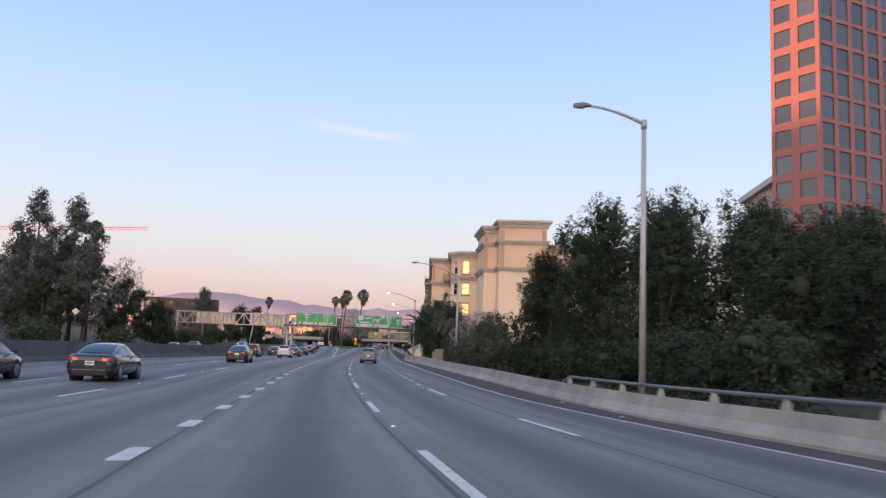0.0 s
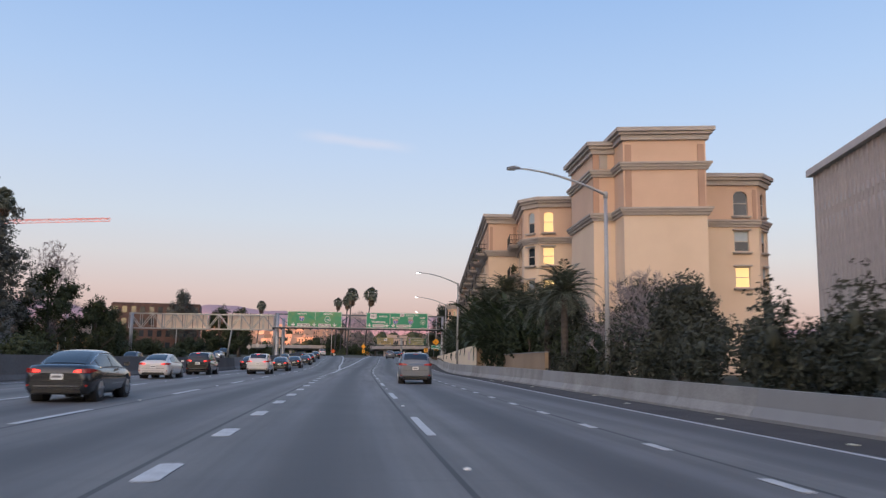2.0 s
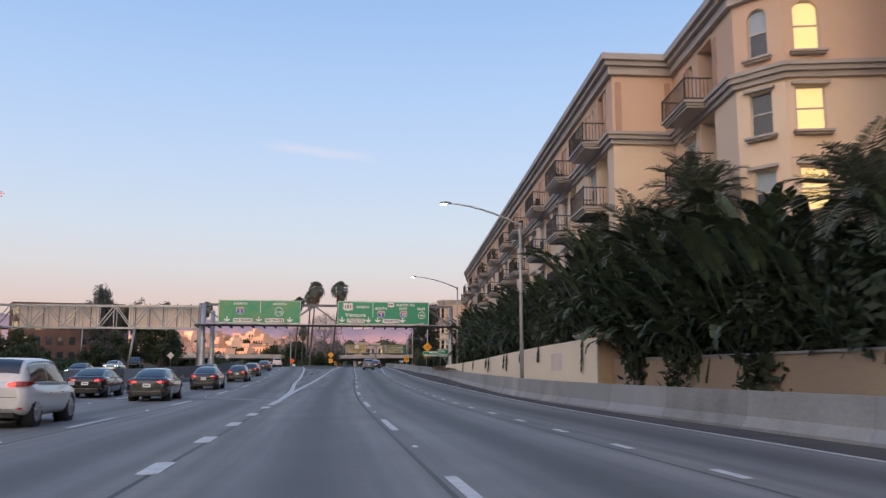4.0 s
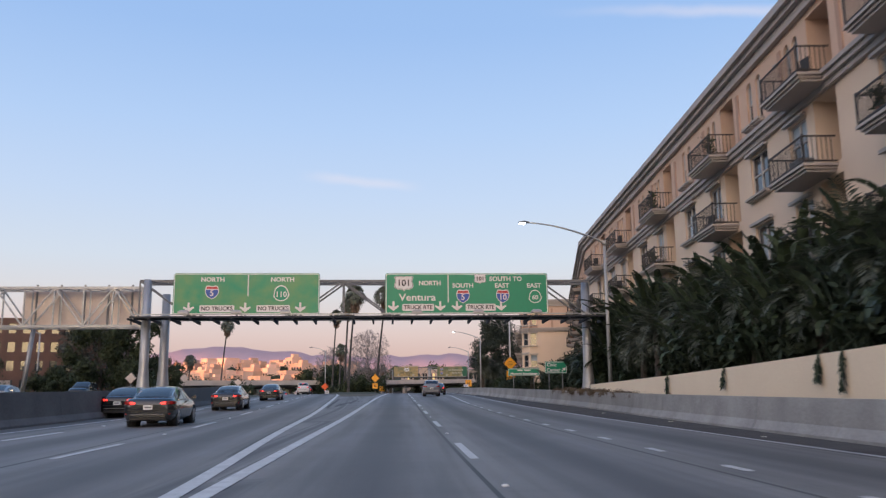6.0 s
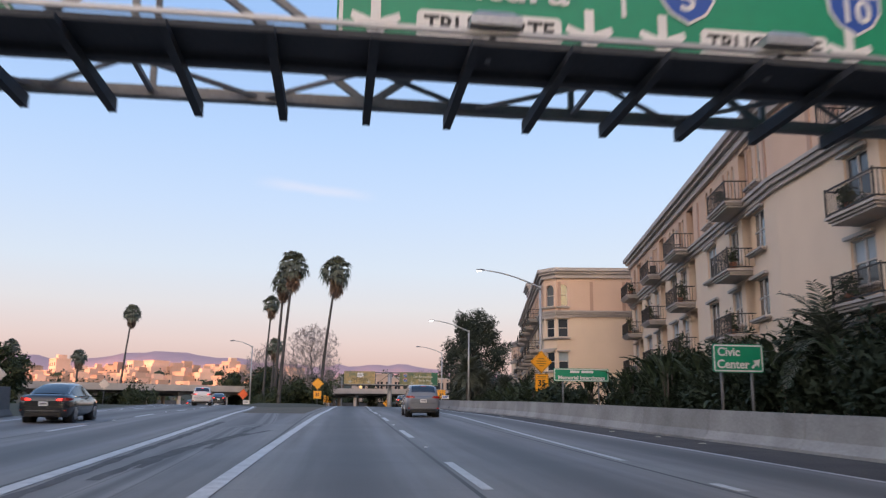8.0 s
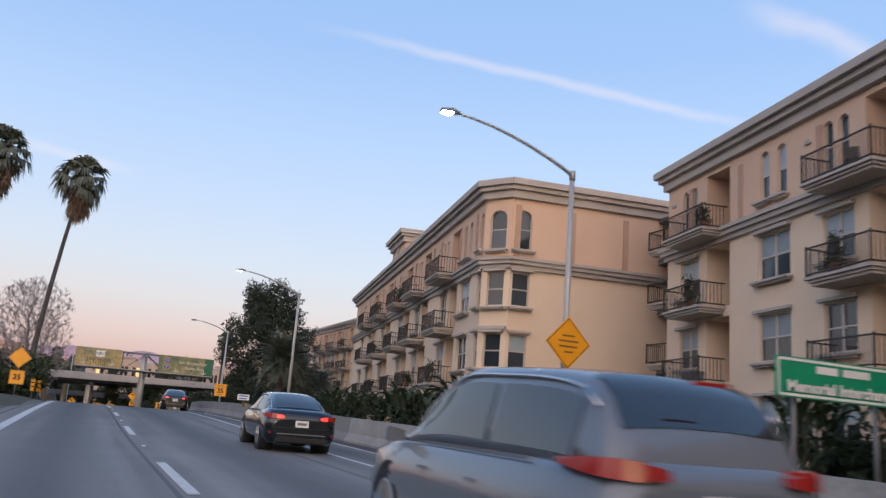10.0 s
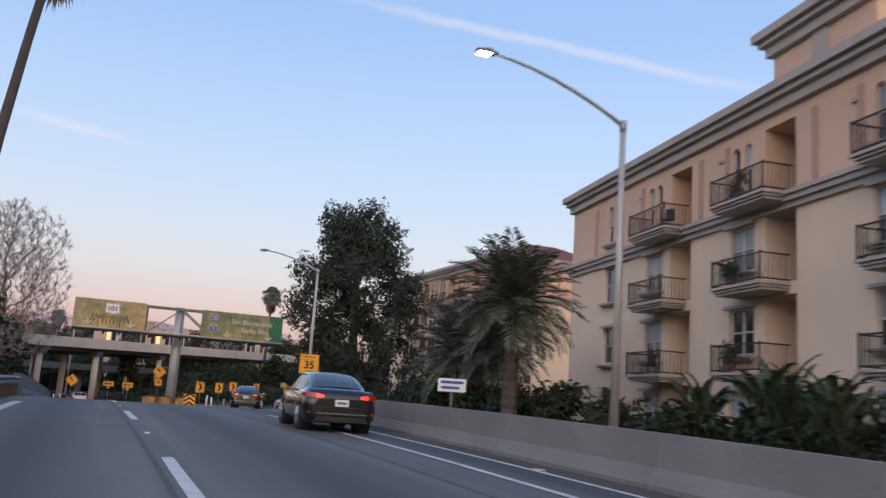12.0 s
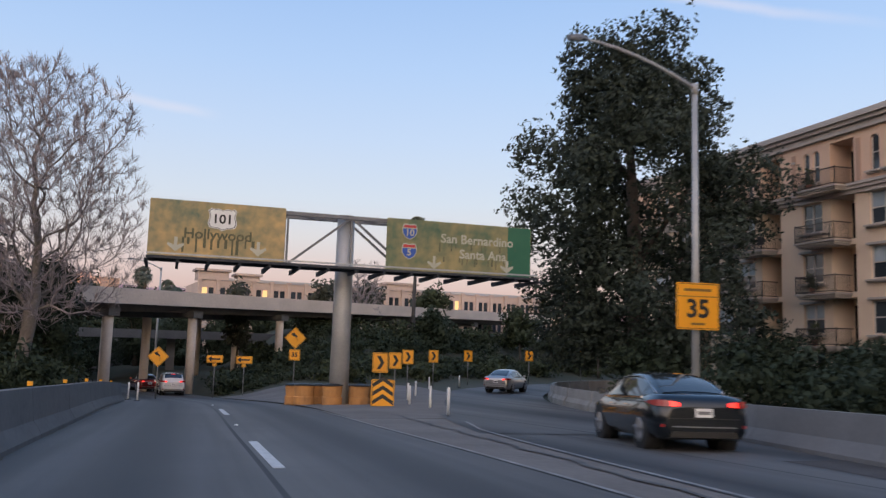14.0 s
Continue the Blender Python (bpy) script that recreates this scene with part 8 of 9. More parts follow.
    shield(s, -2.55, 0.65, 0.72, "10", True)
    shield(s, -2.55, -0.28, 0.72, "5", True)
    text_part(s, "San Bernardino", 0.85, 0.42, 0.60, WHITE_O, wide=1.0)
    text_part(s, "Santa Ana", 1.15, -0.28, 0.60, WHITE_O, wide=1.0)
    for x in (-1.3, 2.4):
        arrow_down(s, x, -0.82, 0.75, WHITE_O)


def post_sign(name, label, x, y, zc, w, shape, material, art, turn=0.0, post=True, base=None, group="", second=None, post_x=0.0):
    """A sign plate on a thin post. art(ob, w) draws its face; second = (plate width, height, drop, art)."""
    z0 = ground_z(x, y) if base is None else base
    ob = thing(name, label, "road sign", group, m=pose(x, y, zc, 0, 0, turn))
    if shape == "diamond":
        pts = [(0, -w / 2), (w / 2, 0), (0, w / 2), (-w / 2, 0)]
        part("plate", plate(pts, -0.01, 0.01), material, ob)
        k = 0.94
        r = Mesh()
        for i in range(4):
            a, b = pts[i], pts[(i + 1) % 4]
            r.face((a[0] * k, -0.013, a[1] * k), (b[0] * k, -0.013, b[1] * k), (b[0] * 0.9, -0.013, b[1] * 0.9), (a[0] * 0.9, -0.013, a[1] * 0.9))
        part("border", r, BLACK, ob)
    else:
        hh = shape
        part("plate", plate(rounded(w, hh, 0.05), -0.01, 0.01), material, ob)
        if material is not WHITE:
            part("border", border(w - 0.06, hh - 0.06, 0.05, 0.02, -0.013), BLACK if material in (YELLOW, ORANGE) else WHITE, ob)
    if art:
        art(ob, w)
    low = w / 2 if shape == "diamond" else shape / 2
    if second:
        sw, sh, drop, sart = second
        p2 = part("second_plate", plate([(x2 , z2 - drop) for x2, z2 in rounded(sw, sh, 0.05)], -0.01, 0.01), material, ob)
        part("second_border", border(sw - 0.06, sh - 0.06, 0.05, 0.02, -0.013).move(pose(0, 0, -drop)), BLACK, ob)
        if sart:
            sart(ob, -drop)
    if post:
        p = Mesh()
        p.tube([(post_x, 0.06, z0 - zc - 0.1), (post_x, 0.06, low * 0.6)], [0.045, 0.045], 8)
        part("post", p, GALV_D, ob)
    return ob


def curve_arrow(side):
    def art(ob, w):
        s = w * 0.34 * side
        m = Mesh()
        pts = [(0.25, -0.62), (0.25, -0.2), (0.2, 0.08), (0.0, 0.30), (-0.22, 0.42)]
        for a, b in zip(pts, pts[1:]):
            m.beam((a[0] * s, -0.018, a[1] * abs(s)), (b[0] * s, -0.018, b[1] * abs(s)), 0.01, abs(s) * 0.26)
        tri = [(-0.62 * s, -0.018, 0.52 * abs(s)), (-0.16 * s, -0.018, 0.12 * abs(s)), (-0.05 * s, -0.018, 0.72 * abs(s))]
        m.face(*(tri if s > 0 else tri[::-1]))
        part("arrow", m, BLACK, ob)
    return art


def chevron_art(ob, w):
    m = Mesh()
    for s in (1, -1):
        q = [(-0.22 * w, -0.016, 0.42 * w * s), (0.02 * w, -0.016, 0.42 * w * s), (0.26 * w, -0.016, 0), (0.02 * w, -0.016, 0)]
        m.face(*(q if s > 0 else q[::-1]))
    part("chevron", m, BLACK, ob)


def arrow_left_art(ob, w):
    m = Mesh()
    m.box((0.06 * w, -0.016, 0), (w * 0.55, 0.006, 0.12))
    m.face((-0.2 * w, -0.018, -0.2), (-0.2 * w, -0.018, 0.2), (-0.42 * w, -0.018, 0))
    part("arrow", m, BLACK, ob)


def bars_art(rows, material=None):
    """Bars in place of words that cannot be read: (x, z, w, h)."""
    def art(ob, w):
        for x, z, a, b in rows:
            m = Mesh()
            m.box((x, -0.016, z), (a, 0.006, b))
            part("lettering_bar", m, material or BLACK, ob)
    return art


def speed_art(size):
    def art(ob, dz):
        text_part(ob, "35", 0, dz if isinstance(dz, float) else -0.02, size, BLACK, y=-0.018, bold=0.014)
    return art


def build_signs():
    # yellow diamond with advisory plate on the lamp post
    post_sign("warning_sign", "large yellow diamond warning sign on a lamp post", 15.66, 250.95, 7.35, 1.78, "diamond", YELLOW, bars_art([(0, 0.24, 0.5, 0.06), (0, 0.06, 0.8, 0.06), (0, -0.12, 0.72, 0.06), (0.02, -0.30, 0.36, 0.06)], FADED), turn=2, post=False)
    post_sign("speed_plaque", "yellow advisory speed plaque reading 35 below the diamond", 15.68, 250.95, 5.76, 1.08, 1.32, YELLOW, lambda ob, w: (text_part(ob, "35", 0, -0.08, 0.66, BLACK, y=-0.018, bold=0.018), bars_art([(0, 0.43, 0.7, 0.07), (0, -0.47, 0.36, 0.06), (0, 0.29, 1.02, 0.02)], FADED)(ob, w)), turn=2, post=False)
    post_sign("speed_plaque", "yellow ramp speed sign reading 35 on a lamp post", 18.0, 332.6, 7.1, 1.42, 1.45, YELLOW, lambda ob, w: (text_part(ob, "35", 0, -0.1, 0.78, BLACK, y=-0.018, bold=0.02), bars_art([(0, 0.5, 0.9, 0.08), (0, -0.55, 0.45, 0.07), (0, 0.3, 1.36, 0.025)], FADED)(ob, w)), turn=-8, post=False)
    # green signs behind the barrier
    s = green_panel("exit_sign", "green exit sign reading Civic Center with an arrow", 14.65, 216, 5.23, 2.0, 1.06, 0, r=0.08)
    text_part(s, "Civic", -0.38, 0.22, 0.44, wide=1.0)
    text_part(s, "Center", -0.22, -0.24, 0.44, wide=1.0)
    m = Mesh()
    m.beam((0.52, -0.02, -0.36), (0.76, -0.02, -0.12), 0.012, 0.09)
    m.face((0.86, -0.022, -0.02), (0.56, -0.022, -0.08), (0.80, -0.022, -0.32))
    part("arrow", m, WHITE, s)
    for x in (-0.6, 0.6):
        p = Mesh()
        p.tube([(x, 0.2, ground_z(14.6, 216) - 5.4), (x, 0.2, 0.4)], 0.06, 8)
        part("post", p, GALV_D, s)
    s = green_panel("memorial_sign", "long green memorial interchange sign", 15.65, 240, 5.8, 3.7, 0.84, 0, r=0.06)
    text_part(s, "Memorial Interchange", 0, -0.19, 0.32, wide=1.12)
    bars_art([(-0.45, 0.2, 0.62, 0.16), (0.4, 0.2, 0.8, 0.16)], WHITE)(s, 1)
    for x in (-1.2, 1.2):
        p = Mesh()
        p.tube([(x, 0.2, ground_z(15, 240) - 6.0), (x, 0.2, 0.3)], 0.06, 8)
        part("post", p, GALV_D, s)
    # between the roadways
    post_sign("warning_sign", "yellow diamond curve sign with a speed plate between the roadways", -2.4, 292, 7.0, 1.5, "diamond", YELLOW, None, turn=2, second=(0.95, 0.95, 1.35, speed_art(0.5)))
    post_sign("work_sign", "small orange diamond sign at the roadway edge", -10.9, 288, 5.5, 1.25, "diamond", ORANGE, None, turn=4, second=None)
    post_sign("notice_plate", "white rectangular notice under the orange sign", -10.6, 289, 4.6, 0.7, 0.5, WHITE, bars_art([(0, 0, 0.4, 0.08)]))
    # connector curve
    post_sign("curve_sign", "yellow diamond curve sign by the connector", 2.05, 366, 4.55, 1.3, "diamond", YELLOW, curve_arrow(1), turn=-6)
    post_sign("curve_sign", "yellow diamond turn sign with a plate before the column", 10.55, 366.5, 6.0, 1.45, "diamond", YELLOW, curve_arrow(1), turn=-8, second=(0.72, 0.72, 1.12, speed_art(0.4)))
    for x, y in ((5.9, 374), (7.9, 373)):
        post_sign("arrow_sign", "yellow sign with a black sideways arrow", x, y, 4.35, 1.15, 0.55, YELLOW, arrow_left_art, turn=-8, second=(0.3, 0.22, 0.42, None), group="arrow signs")
    for x, y, zc, w in ((13.2, 353.7, 4.75, 0.82), (16.3, 362.3, 4.75, 0.80), (18.7, 367.9, 4.95, 0.78), (22.5, 374, 5.0, 0.76), (27.9, 381.0, 5.05, 0.76), (35.3, 384.5, 5.2, 0.76), (44.6, 392, 5.4, 0.76)):
        post_sign("chevron_sign", "yellow sign with a black curve chevron", x, y, zc, w, w * 1.28, YELLOW, chevron_art, turn=-14, group="curve chevrons")
    # chevron board and tan water barrels in front of the column
    post_sign("gore_board", "yellow and black striped gore board before the barrels", 11.35, 345.6, zr(345.6) + 0.62, 0.98, 1.16, YELLOW, lambda ob, w: [part("stripe", st, BLACK, ob) for st in gore_stripes(w, 1.16)], turn=-12)
    proto = None
    for i, (x, y) in enumerate(((11.75, 348.6), (10.9, 348.0), (10.55, 349.4), (9.75, 348.6), (9.35, 350.1), (8.6, 349.4), (8.4, 350.9), (11.4, 349.9), (9.6, 351.2))):
        m = pose(x, y, zr(y) - 0.02, 0, 0, i * 40)
        if proto is None:
            proto = thing("crash_barrel", "weathered orange-tan plastic crash barrel with a dark lid", "crash barrel", "crash cushion barrels", m=m)
            b = Mesh()
            b.tube([(0, 0, 0), (0, 0, 0.42), (0, 0, 0.45), (0, 0, 0.9), (0, 0, 0.93)], [0.46, 0.47, 0.42, 0.46, 0.48], 18, smooth=False)
            part("drum", b, PLASTIC, proto)
            c = Mesh()
            c.tube([(0, 0, 0.93), (0, 0, 0.98), (0, 0, 1.03)], [0.49, 0.47, 0.2], 18)
            part("lid", c, BLACK, proto)
        else:
            copy_thing(proto, m)
    # flexible posts
    proto = None
    for x, y in ((12.9, 346.8), (12.8, 343.4), (11.6, 337.5), (14.0, 351), (16.0, 356.5), (20.6, 368.8), (25.4, 376), (31.5, 381), (1.2, 358), (0.6, 362), (-0.4, 367)):
        m = pose(x, y, (zr(y) if x < 14 else ground_z(x, y)), 0, 0, 0)
        if proto is None:
            proto = thing("delineator_post", "slim white flexible lane post", "lane post", "lane posts", m=m)
            b = Mesh()
            b.tube([(0, 0, 0.0), (0, 0, 0.04), (0, 0, 0.05)], [0.17, 0.16, 0.06], 10, smooth=False)
            part("foot", b, BLACK, proto)
            c = Mesh()
            c.tube([(0, 0, 0.04), (0, 0, 0.95), (0, 0, 0.98)], [0.05, 0.05, 0.03], 8)
            part("tube", c, WHITE, proto)
        else:
            copy_thing(proto, m)
    # yellow markers at the head of the connector barrier, and on top of it
    for x, y in ((-1.55, 299), (-1.2, 301.5), (-0.9, 304)):
        post_sign("object_marker", "narrow yellow object marker at the barrier head", x, y, zr(y) + 1.05, 0.32, 0.9, YELLOW, bars_art([(0, 0.2, 0.2, 0.1), (0, -0.1, 0.2, 0.1)]), turn=-15, group="object markers")
    pr = None
    for y in frange(318, 355, 6.2):
        m = pose(-0.65 + 0.012 * (y - 300), y, zr(y) + 0.92)
        if pr is None:
            pr = thing("barrier_reflector", "small yellow reflector on top of the barrier", "reflector", "barrier reflectors", m=m)
            b = Mesh()
            b.box((0, 0, 0.05), (0.11, 0.04, 0.10))
            part("plate", b, YELLOW, pr)
        else:
            copy_thing(pr, m)
    # steel guard rail before the connector barrier
    gr = thing("guard_rail", "steel W-beam guard rail on posts", "guard rail")
    wave = ((0.0, -0.155), (0.075, -0.10), (0.075, -0.055), (0.0, 0.0), (0.075, 0.055), (0.075, 0.10), (0.0, 0.155))
    for y0 in frange(282, 309, 3.9)[:-1]:
        b = Mesh()
        rings = []
        for y in (y0, y0 + 3.88):
            x, z = -0.12 + 0.011 * (y - 296), zr(y) + 0.62
            rings.append([(x + u, y, z + v) for u, v in wave] + [(x + u - 0.012, y, z + v) for u, v in wave[::-1]])
        b.loft(rings)
        part("beam", b, GALV_D, gr)
    for y in frange(282.5, 309, 1.95):
        b = Mesh()
        b.box((-0.25 + 0.011 * (y - 296), y, zr(y) + 0.3), (0.16, 0.16, 0.95))
        part("post", b, BARK, gr)
    # leasing banner by the second building
    post_sign("white_banner", "white banner sign on two posts in the garden", 14.2, 297.9, 5.72, 1.0, 0.46, WHITE, bars_art([(0, 0.1, 0.8, 0.1), (-0.05, -0.09, 0.66, 0.09)], BLUE), turn=-30)
    # signs of the opposite carriageway
    for x, y, zc, d in ((-47.5, 148, 6.8, 1.3), (-28.5, 262, 6.2, 1.25), (-25, 225, 4.9, 1.1), (-23.5, 276, 6.0, 1.2)):
        post_sign("warning_sign", "back and edge of a pale diamond sign across the median", x, y, zc, d, "diamond", SIGNBACK, None)
    for x, y, zc, w, h in ((-45.8, 186, 6.6, 3.0, 1.7), (-52, 178, 6.2, 3.0, 1.5)):
        post_sign("guide_sign", "pale back of a guide sign beyond the median", x, y, zc, w, h, SIGNBACK, None, second=None)
    # tower crane over the left trees
    c = thing("tower_crane", "thin red tower crane jib above the trees", "crane")
    tip, root = Vector((-73.6, 285, 40.6)), Vector((-128, 287, 38.2))
    for o in (Vector((0, 0, 0)), Vector((0, 0.9, 1.1)), Vector((0, -0.9, 1.1))):
        m = Mesh()
        m.beam(tip + o * 0.7, root + o, 0.13)
        part("jib_chord", m, CRANE, c)
    for k in range(30):
        p, q = tip.lerp(root, k / 30), tip.lerp(root, (k + 1) / 30)
        m = Mesh()
        m.beam(p, q + Vector((0, 0.8, 1.0)), 0.07)
        m.beam(p + Vector((0, -0.8, 1.0)), q, 0.07)
        part("jib_lacing", m, CRANE, c)
    m = Mesh()
    m.beam((-128, 287, 0), (-128, 287, 46), 1.3)
    part("mast", m, CRANE, c)


def gore_stripes(w, h):
    out = []
    for k in range(3):
        z = -0.42 + 0.36 * k
        m = Mesh()
        for s in (1, -1):
            q = [(0, -0.016, z + 0.22), (0, -0.016, z + 0.40), (s * w * 0.44, -0.016, z + 0.12), (s * w * 0.44, -0.016, z - 0.06)]
            m.face(*(q if s < 0 else q[::-1]))
        out.append(m)
    return out


# ---------------------------------------------------------------- vehicles
SEDAN = dict(length=4.85, roof=1.46, rings=((0.0, 0.70, 0.34, 0.66, 0.80), (0.05, 0.82, 0.25, 0.74, 0.95), (0.20, 0.895, 0.21, 0.80, 1.03), (0.75, 0.915, 0.19, 0.88, 1.05), (1.2, 0.915, 0.2, 0.92, 1.02), (2.4, 0.915, 0.19, 0.91, 0.99),
                                            (3.4, 0.91, 0.2, 0.89, 0.97), (3.75, 0.905, 0.2, 0.86, 0.96), (4.35, 0.87, 0.22, 0.74, 0.84), (4.68, 0.78, 0.27, 0.62, 0.70), (4.85, 0.58, 0.36, 0.52, 0.58)),
             house=((0.42, 0.68, 1.0), (0.98, 0.63, 1.235), (1.6, 0.585, 1.405), (2.25, 0.59, 1.45), (2.8, 0.585, 1.425), (3.3, 0.62, 1.25), (3.95, 0.72, 0.945)), axles=(0.98, 3.80), wheel=0.335)
SUV = dict(length=4.6, roof=1.68, rings=((0.0, 0.74, 0.45, 0.78, 0.95), (0.06, 0.85, 0.36, 0.86, 1.08), (0.25, 0.90, 0.30, 0.95, 1.12), (0.75, 0.92, 0.27, 0.98, 1.1), (1.2, 0.93, 0.25, 0.98, 1.08), (2.4, 0.93, 0.25, 0.97, 1.06),
                                         (3.3, 0.92, 0.25, 0.95, 1.05), (3.6, 0.915, 0.25, 0.93, 1.04), (4.15, 0.88, 0.27, 0.84, 0.95), (4.45, 0.8, 0.32, 0.72, 0.82), (4.6, 0.62, 0.42, 0.6, 0.66)),
           house=((0.12, 0.74, 1.08), (0.4, 0.70, 1.5), (0.75, 0.68, 1.63), (1.7, 0.69, 1.68), (2.5, 0.68, 1.66), (2.95, 0.69, 1.47), (3.6, 0.76, 1.04)), axles=(0.85, 3.65), wheel=0.36)


def car(label, spec, paint, x, y, heading, tail=True, head=False, name="car", z=None, lift=0.0):
    """A road car, rear at the start of its length; heading in degrees from +y, left positive."""
    slope = math.degrees(math.atan2(zr(y + 3) - zr(y), 3)) if z is None else 0
    ob = thing(name, label, "car", m=pose(x, y, (zr(y) if z is None else z) + 0.01, slope, 0, heading))
    body = Mesh()
    rings = []
    for s, w, zb, zs, zt in spec["rings"]:
        rings.append([(-w * 0.86, s, zb), (w * 0.86, s, zb), (w * 0.97, s, zb + 0.12), (w, s, zb + (zs - zb) * 0.55), (w * 0.965, s, zs), (w * 0.86, s, zt - 0.03), (w * 0.5, s, zt),
                      (-w * 0.5, s, zt), (-w * 0.86, s, zt - 0.03), (-w * 0.965, s, zs), (-w, s, zb + (zs - zb) * 0.55), (-w * 0.97, s, zb + 0.12)])
    body.loft(rings[::-1], smooth=True)
    part("body", body, paint, ob)
    H = spec["house"]
    wide, high = curve([(q[0], q[1]) for q in H]), curve([(q[0], q[2]) for q in H])
    low = 0.90 if spec is SEDAN else 1.0
    ss = frange(H[0][0], H[-1][0], 0.135)

    def side(s, k, out=0.0):
        """A point up the cabin's side, k from the sill to the edge of the roof."""
        wb, wt, zt = 0.83, wide(s), high(s)
        return (wb + (wt - wb) * k ** 1.25 + out, s, low + (max(zt - 0.07, low + 0.01) - low) * k)
    cabin = Mesh()
    rings = []
    for s in ss:
        e = side(s, 1.0)
        half = [side(s, 0.0), side(s, 0.35), side(s, 0.7), e, (e[0] - 0.05, s, e[2] + 0.045), (e[0] * 0.72, s, high(s)), (e[0] * 0.3, s, high(s) + 0.018)]
        rings.append([(-x, y, z) for x, y, z in half] + half[::-1])
    cabin.loft(rings, smooth=True)
    part("cabin", cabin, paint, ob)
    roof_a, roof_b = H[2][0], H[-3][0]
    for nm, s0, s1 in (("rear_window", H[0][0] + 0.12, roof_a - 0.10), ("windscreen", roof_b + 0.12, H[-1][0] - 0.12)):
        g = Mesh()
        rows = []
        for s in frange(s0, s1, 0.12):
            e = side(s, 1.0)[0]
            up = 0.014
            rows.append([(-e + 0.09, s, high(s) - 0.012 + up), (-e * 0.72, s, high(s) + up), (-e * 0.3, s, high(s) + 0.018 + up), (e * 0.3, s, high(s) + 0.018 + up), (e * 0.72, s, high(s) + up), (e - 0.09, s, high(s) - 0.012 + up)])
        g.loft(rows, closed=False, caps=False, smooth=True)
        part(nm, g, CARGLASS, ob, "dark tinted glass")
    mid = (roof_a + roof_b) / 2 + 0.1
    for sg in (-1, 1):
        for s0, s1 in ((H[1][0] + 0.12, mid - 0.05), (mid + 0.05, H[-2][0] + 0.16)):
            g = Mesh()
            rows = [[(sg * side(s, k, 0.012)[0], s, side(s, k)[2]) for k in (0.16, 0.4, 0.65, 0.88)] for s in frange(s0, s1, 0.14)]
            g.loft(rows if sg < 0 else rows[::-1], closed=False, caps=False, smooth=True)
            part("side_window", g, CARGLASS, ob, "dark tinted glass")
    for sg in (-1, 1):
        tr = Mesh()
        tr.beam((sg * 0.885, 0.9, 0.955 if spec is SEDAN else 1.03), (sg * 0.87, 3.5, 0.93 if spec is SEDAN else 1.0), 0.02, 0.03)
        part("window_trim", tr, CHROME, ob)
    for sg in (-1, 1):
        tr = Mesh()
        tr.tube([(sg * (side(s, 0.97)[0] + 0.012), s, side(s, 0.97)[2] + 0.012) for s in frange(H[0][0] + 0.25, H[-1][0] - 0.3, 0.2)], 0.014, 5)
        part("roof_trim", tr, CHROME, ob, "thin bright roof trim")
    rr = spec["wheel"]
    for s in spec["axles"]:
        for sg in (-1, 1):
            arch = Mesh()
            arch.tube([(sg * 0.55, s, rr), (sg * 0.902, s, rr)], [rr + 0.065, rr + 0.065], 20)
            part("wheel_arch", arch, RUBBER, ob)
            t = Mesh()
            t.tube([(sg * 0.68, s, rr), (sg * 0.70, s, rr), (sg * 0.895, s, rr), (sg * 0.912, s, rr)], [rr - 0.05, rr, rr, rr - 0.04], 24, smooth=False)
            tyre = part("wheel", t, RUBBER, ob)
            m = Mesh()
            m.tube([(sg * 0.86, s, rr), (sg * 0.917, s, rr)], [rr * 0.66, rr * 0.66], 20)
            part("rim", m, BLACK, tyre)
            sp = Mesh()
            for k in range(5):
                a = 2 * math.pi * k / 5 + 0.3
                sp.beam((sg * 0.922, s, rr), (sg * 0.922, s + math.cos(a) * rr * 0.64, rr + math.sin(a) * rr * 0.64), 0.06, 0.05)
            sp.tube([(sg * 0.915, s, rr), (sg * 0.925, s, rr)], [rr * 0.7, rr * 0.66], 20)
            part("spoke_disc", sp, RIM, tyre)
    zt = 0.80 if spec is SEDAN else 0.98
    for sg in (-1, 1):
        l = Mesh()
        st = ((0.64, -0.012, 0.0, 0.115), (0.76, 0.028, 0.005, 0.125), (0.86, 0.12, 0.012, 0.125), (0.912, 0.30, 0.03, 0.115), (0.93, 0.52, 0.06, 0.09))
        l.loft([[(sg * x, y, zt + a), (sg * (x - 0.1), y + 0.12, zt + a), (sg * (x - 0.1), y + 0.12, zt + b), (sg * (x - 0.01), y + 0.012, zt + b)] for x, y, a, b in st][::int(-sg)])
        lens = part("tail_light", l, TAIL_D, ob, "dark red wrap-round tail lens")
        l = Mesh()
        l.loft([[(sg * x, y, zt + a), (sg * x, y + 0.12, zt + a), (sg * x, y + 0.12, zt + b), (sg * x, y + 0.012, zt + b)] for x, y, a, b in ((0.46, -0.028, 0.02, 0.075), (0.54, -0.028, 0.012, 0.095), (0.638, -0.014, 0.01, 0.105))][::int(-sg)])
        part("bulb_lens", l, TAIL if tail else TAIL_D, lens, "glowing red lamp" if tail else "")
        rf = Mesh()
        rf.box((sg * 0.66, 0.045, 0.46), (0.3, 0.04, 0.05))
        part("reflector", rf, TAIL_D, ob)
        hl = Mesh()
        L = spec["length"]
        hl.hexa([(sg * 0.48, L - 0.1, 0.60), (sg * 0.80, L - 0.33, 0.62), (sg * 0.82, L - 0.5, 0.64), (sg * 0.5, L - 0.4, 0.6)], [(sg * 0.48, L - 0.14, 0.72), (sg * 0.79, L - 0.36, 0.74), (sg * 0.81, L - 0.5, 0.74), (sg * 0.5, L - 0.4, 0.72)])
        part("head_light", hl, HEAD if head else CHROME, ob)
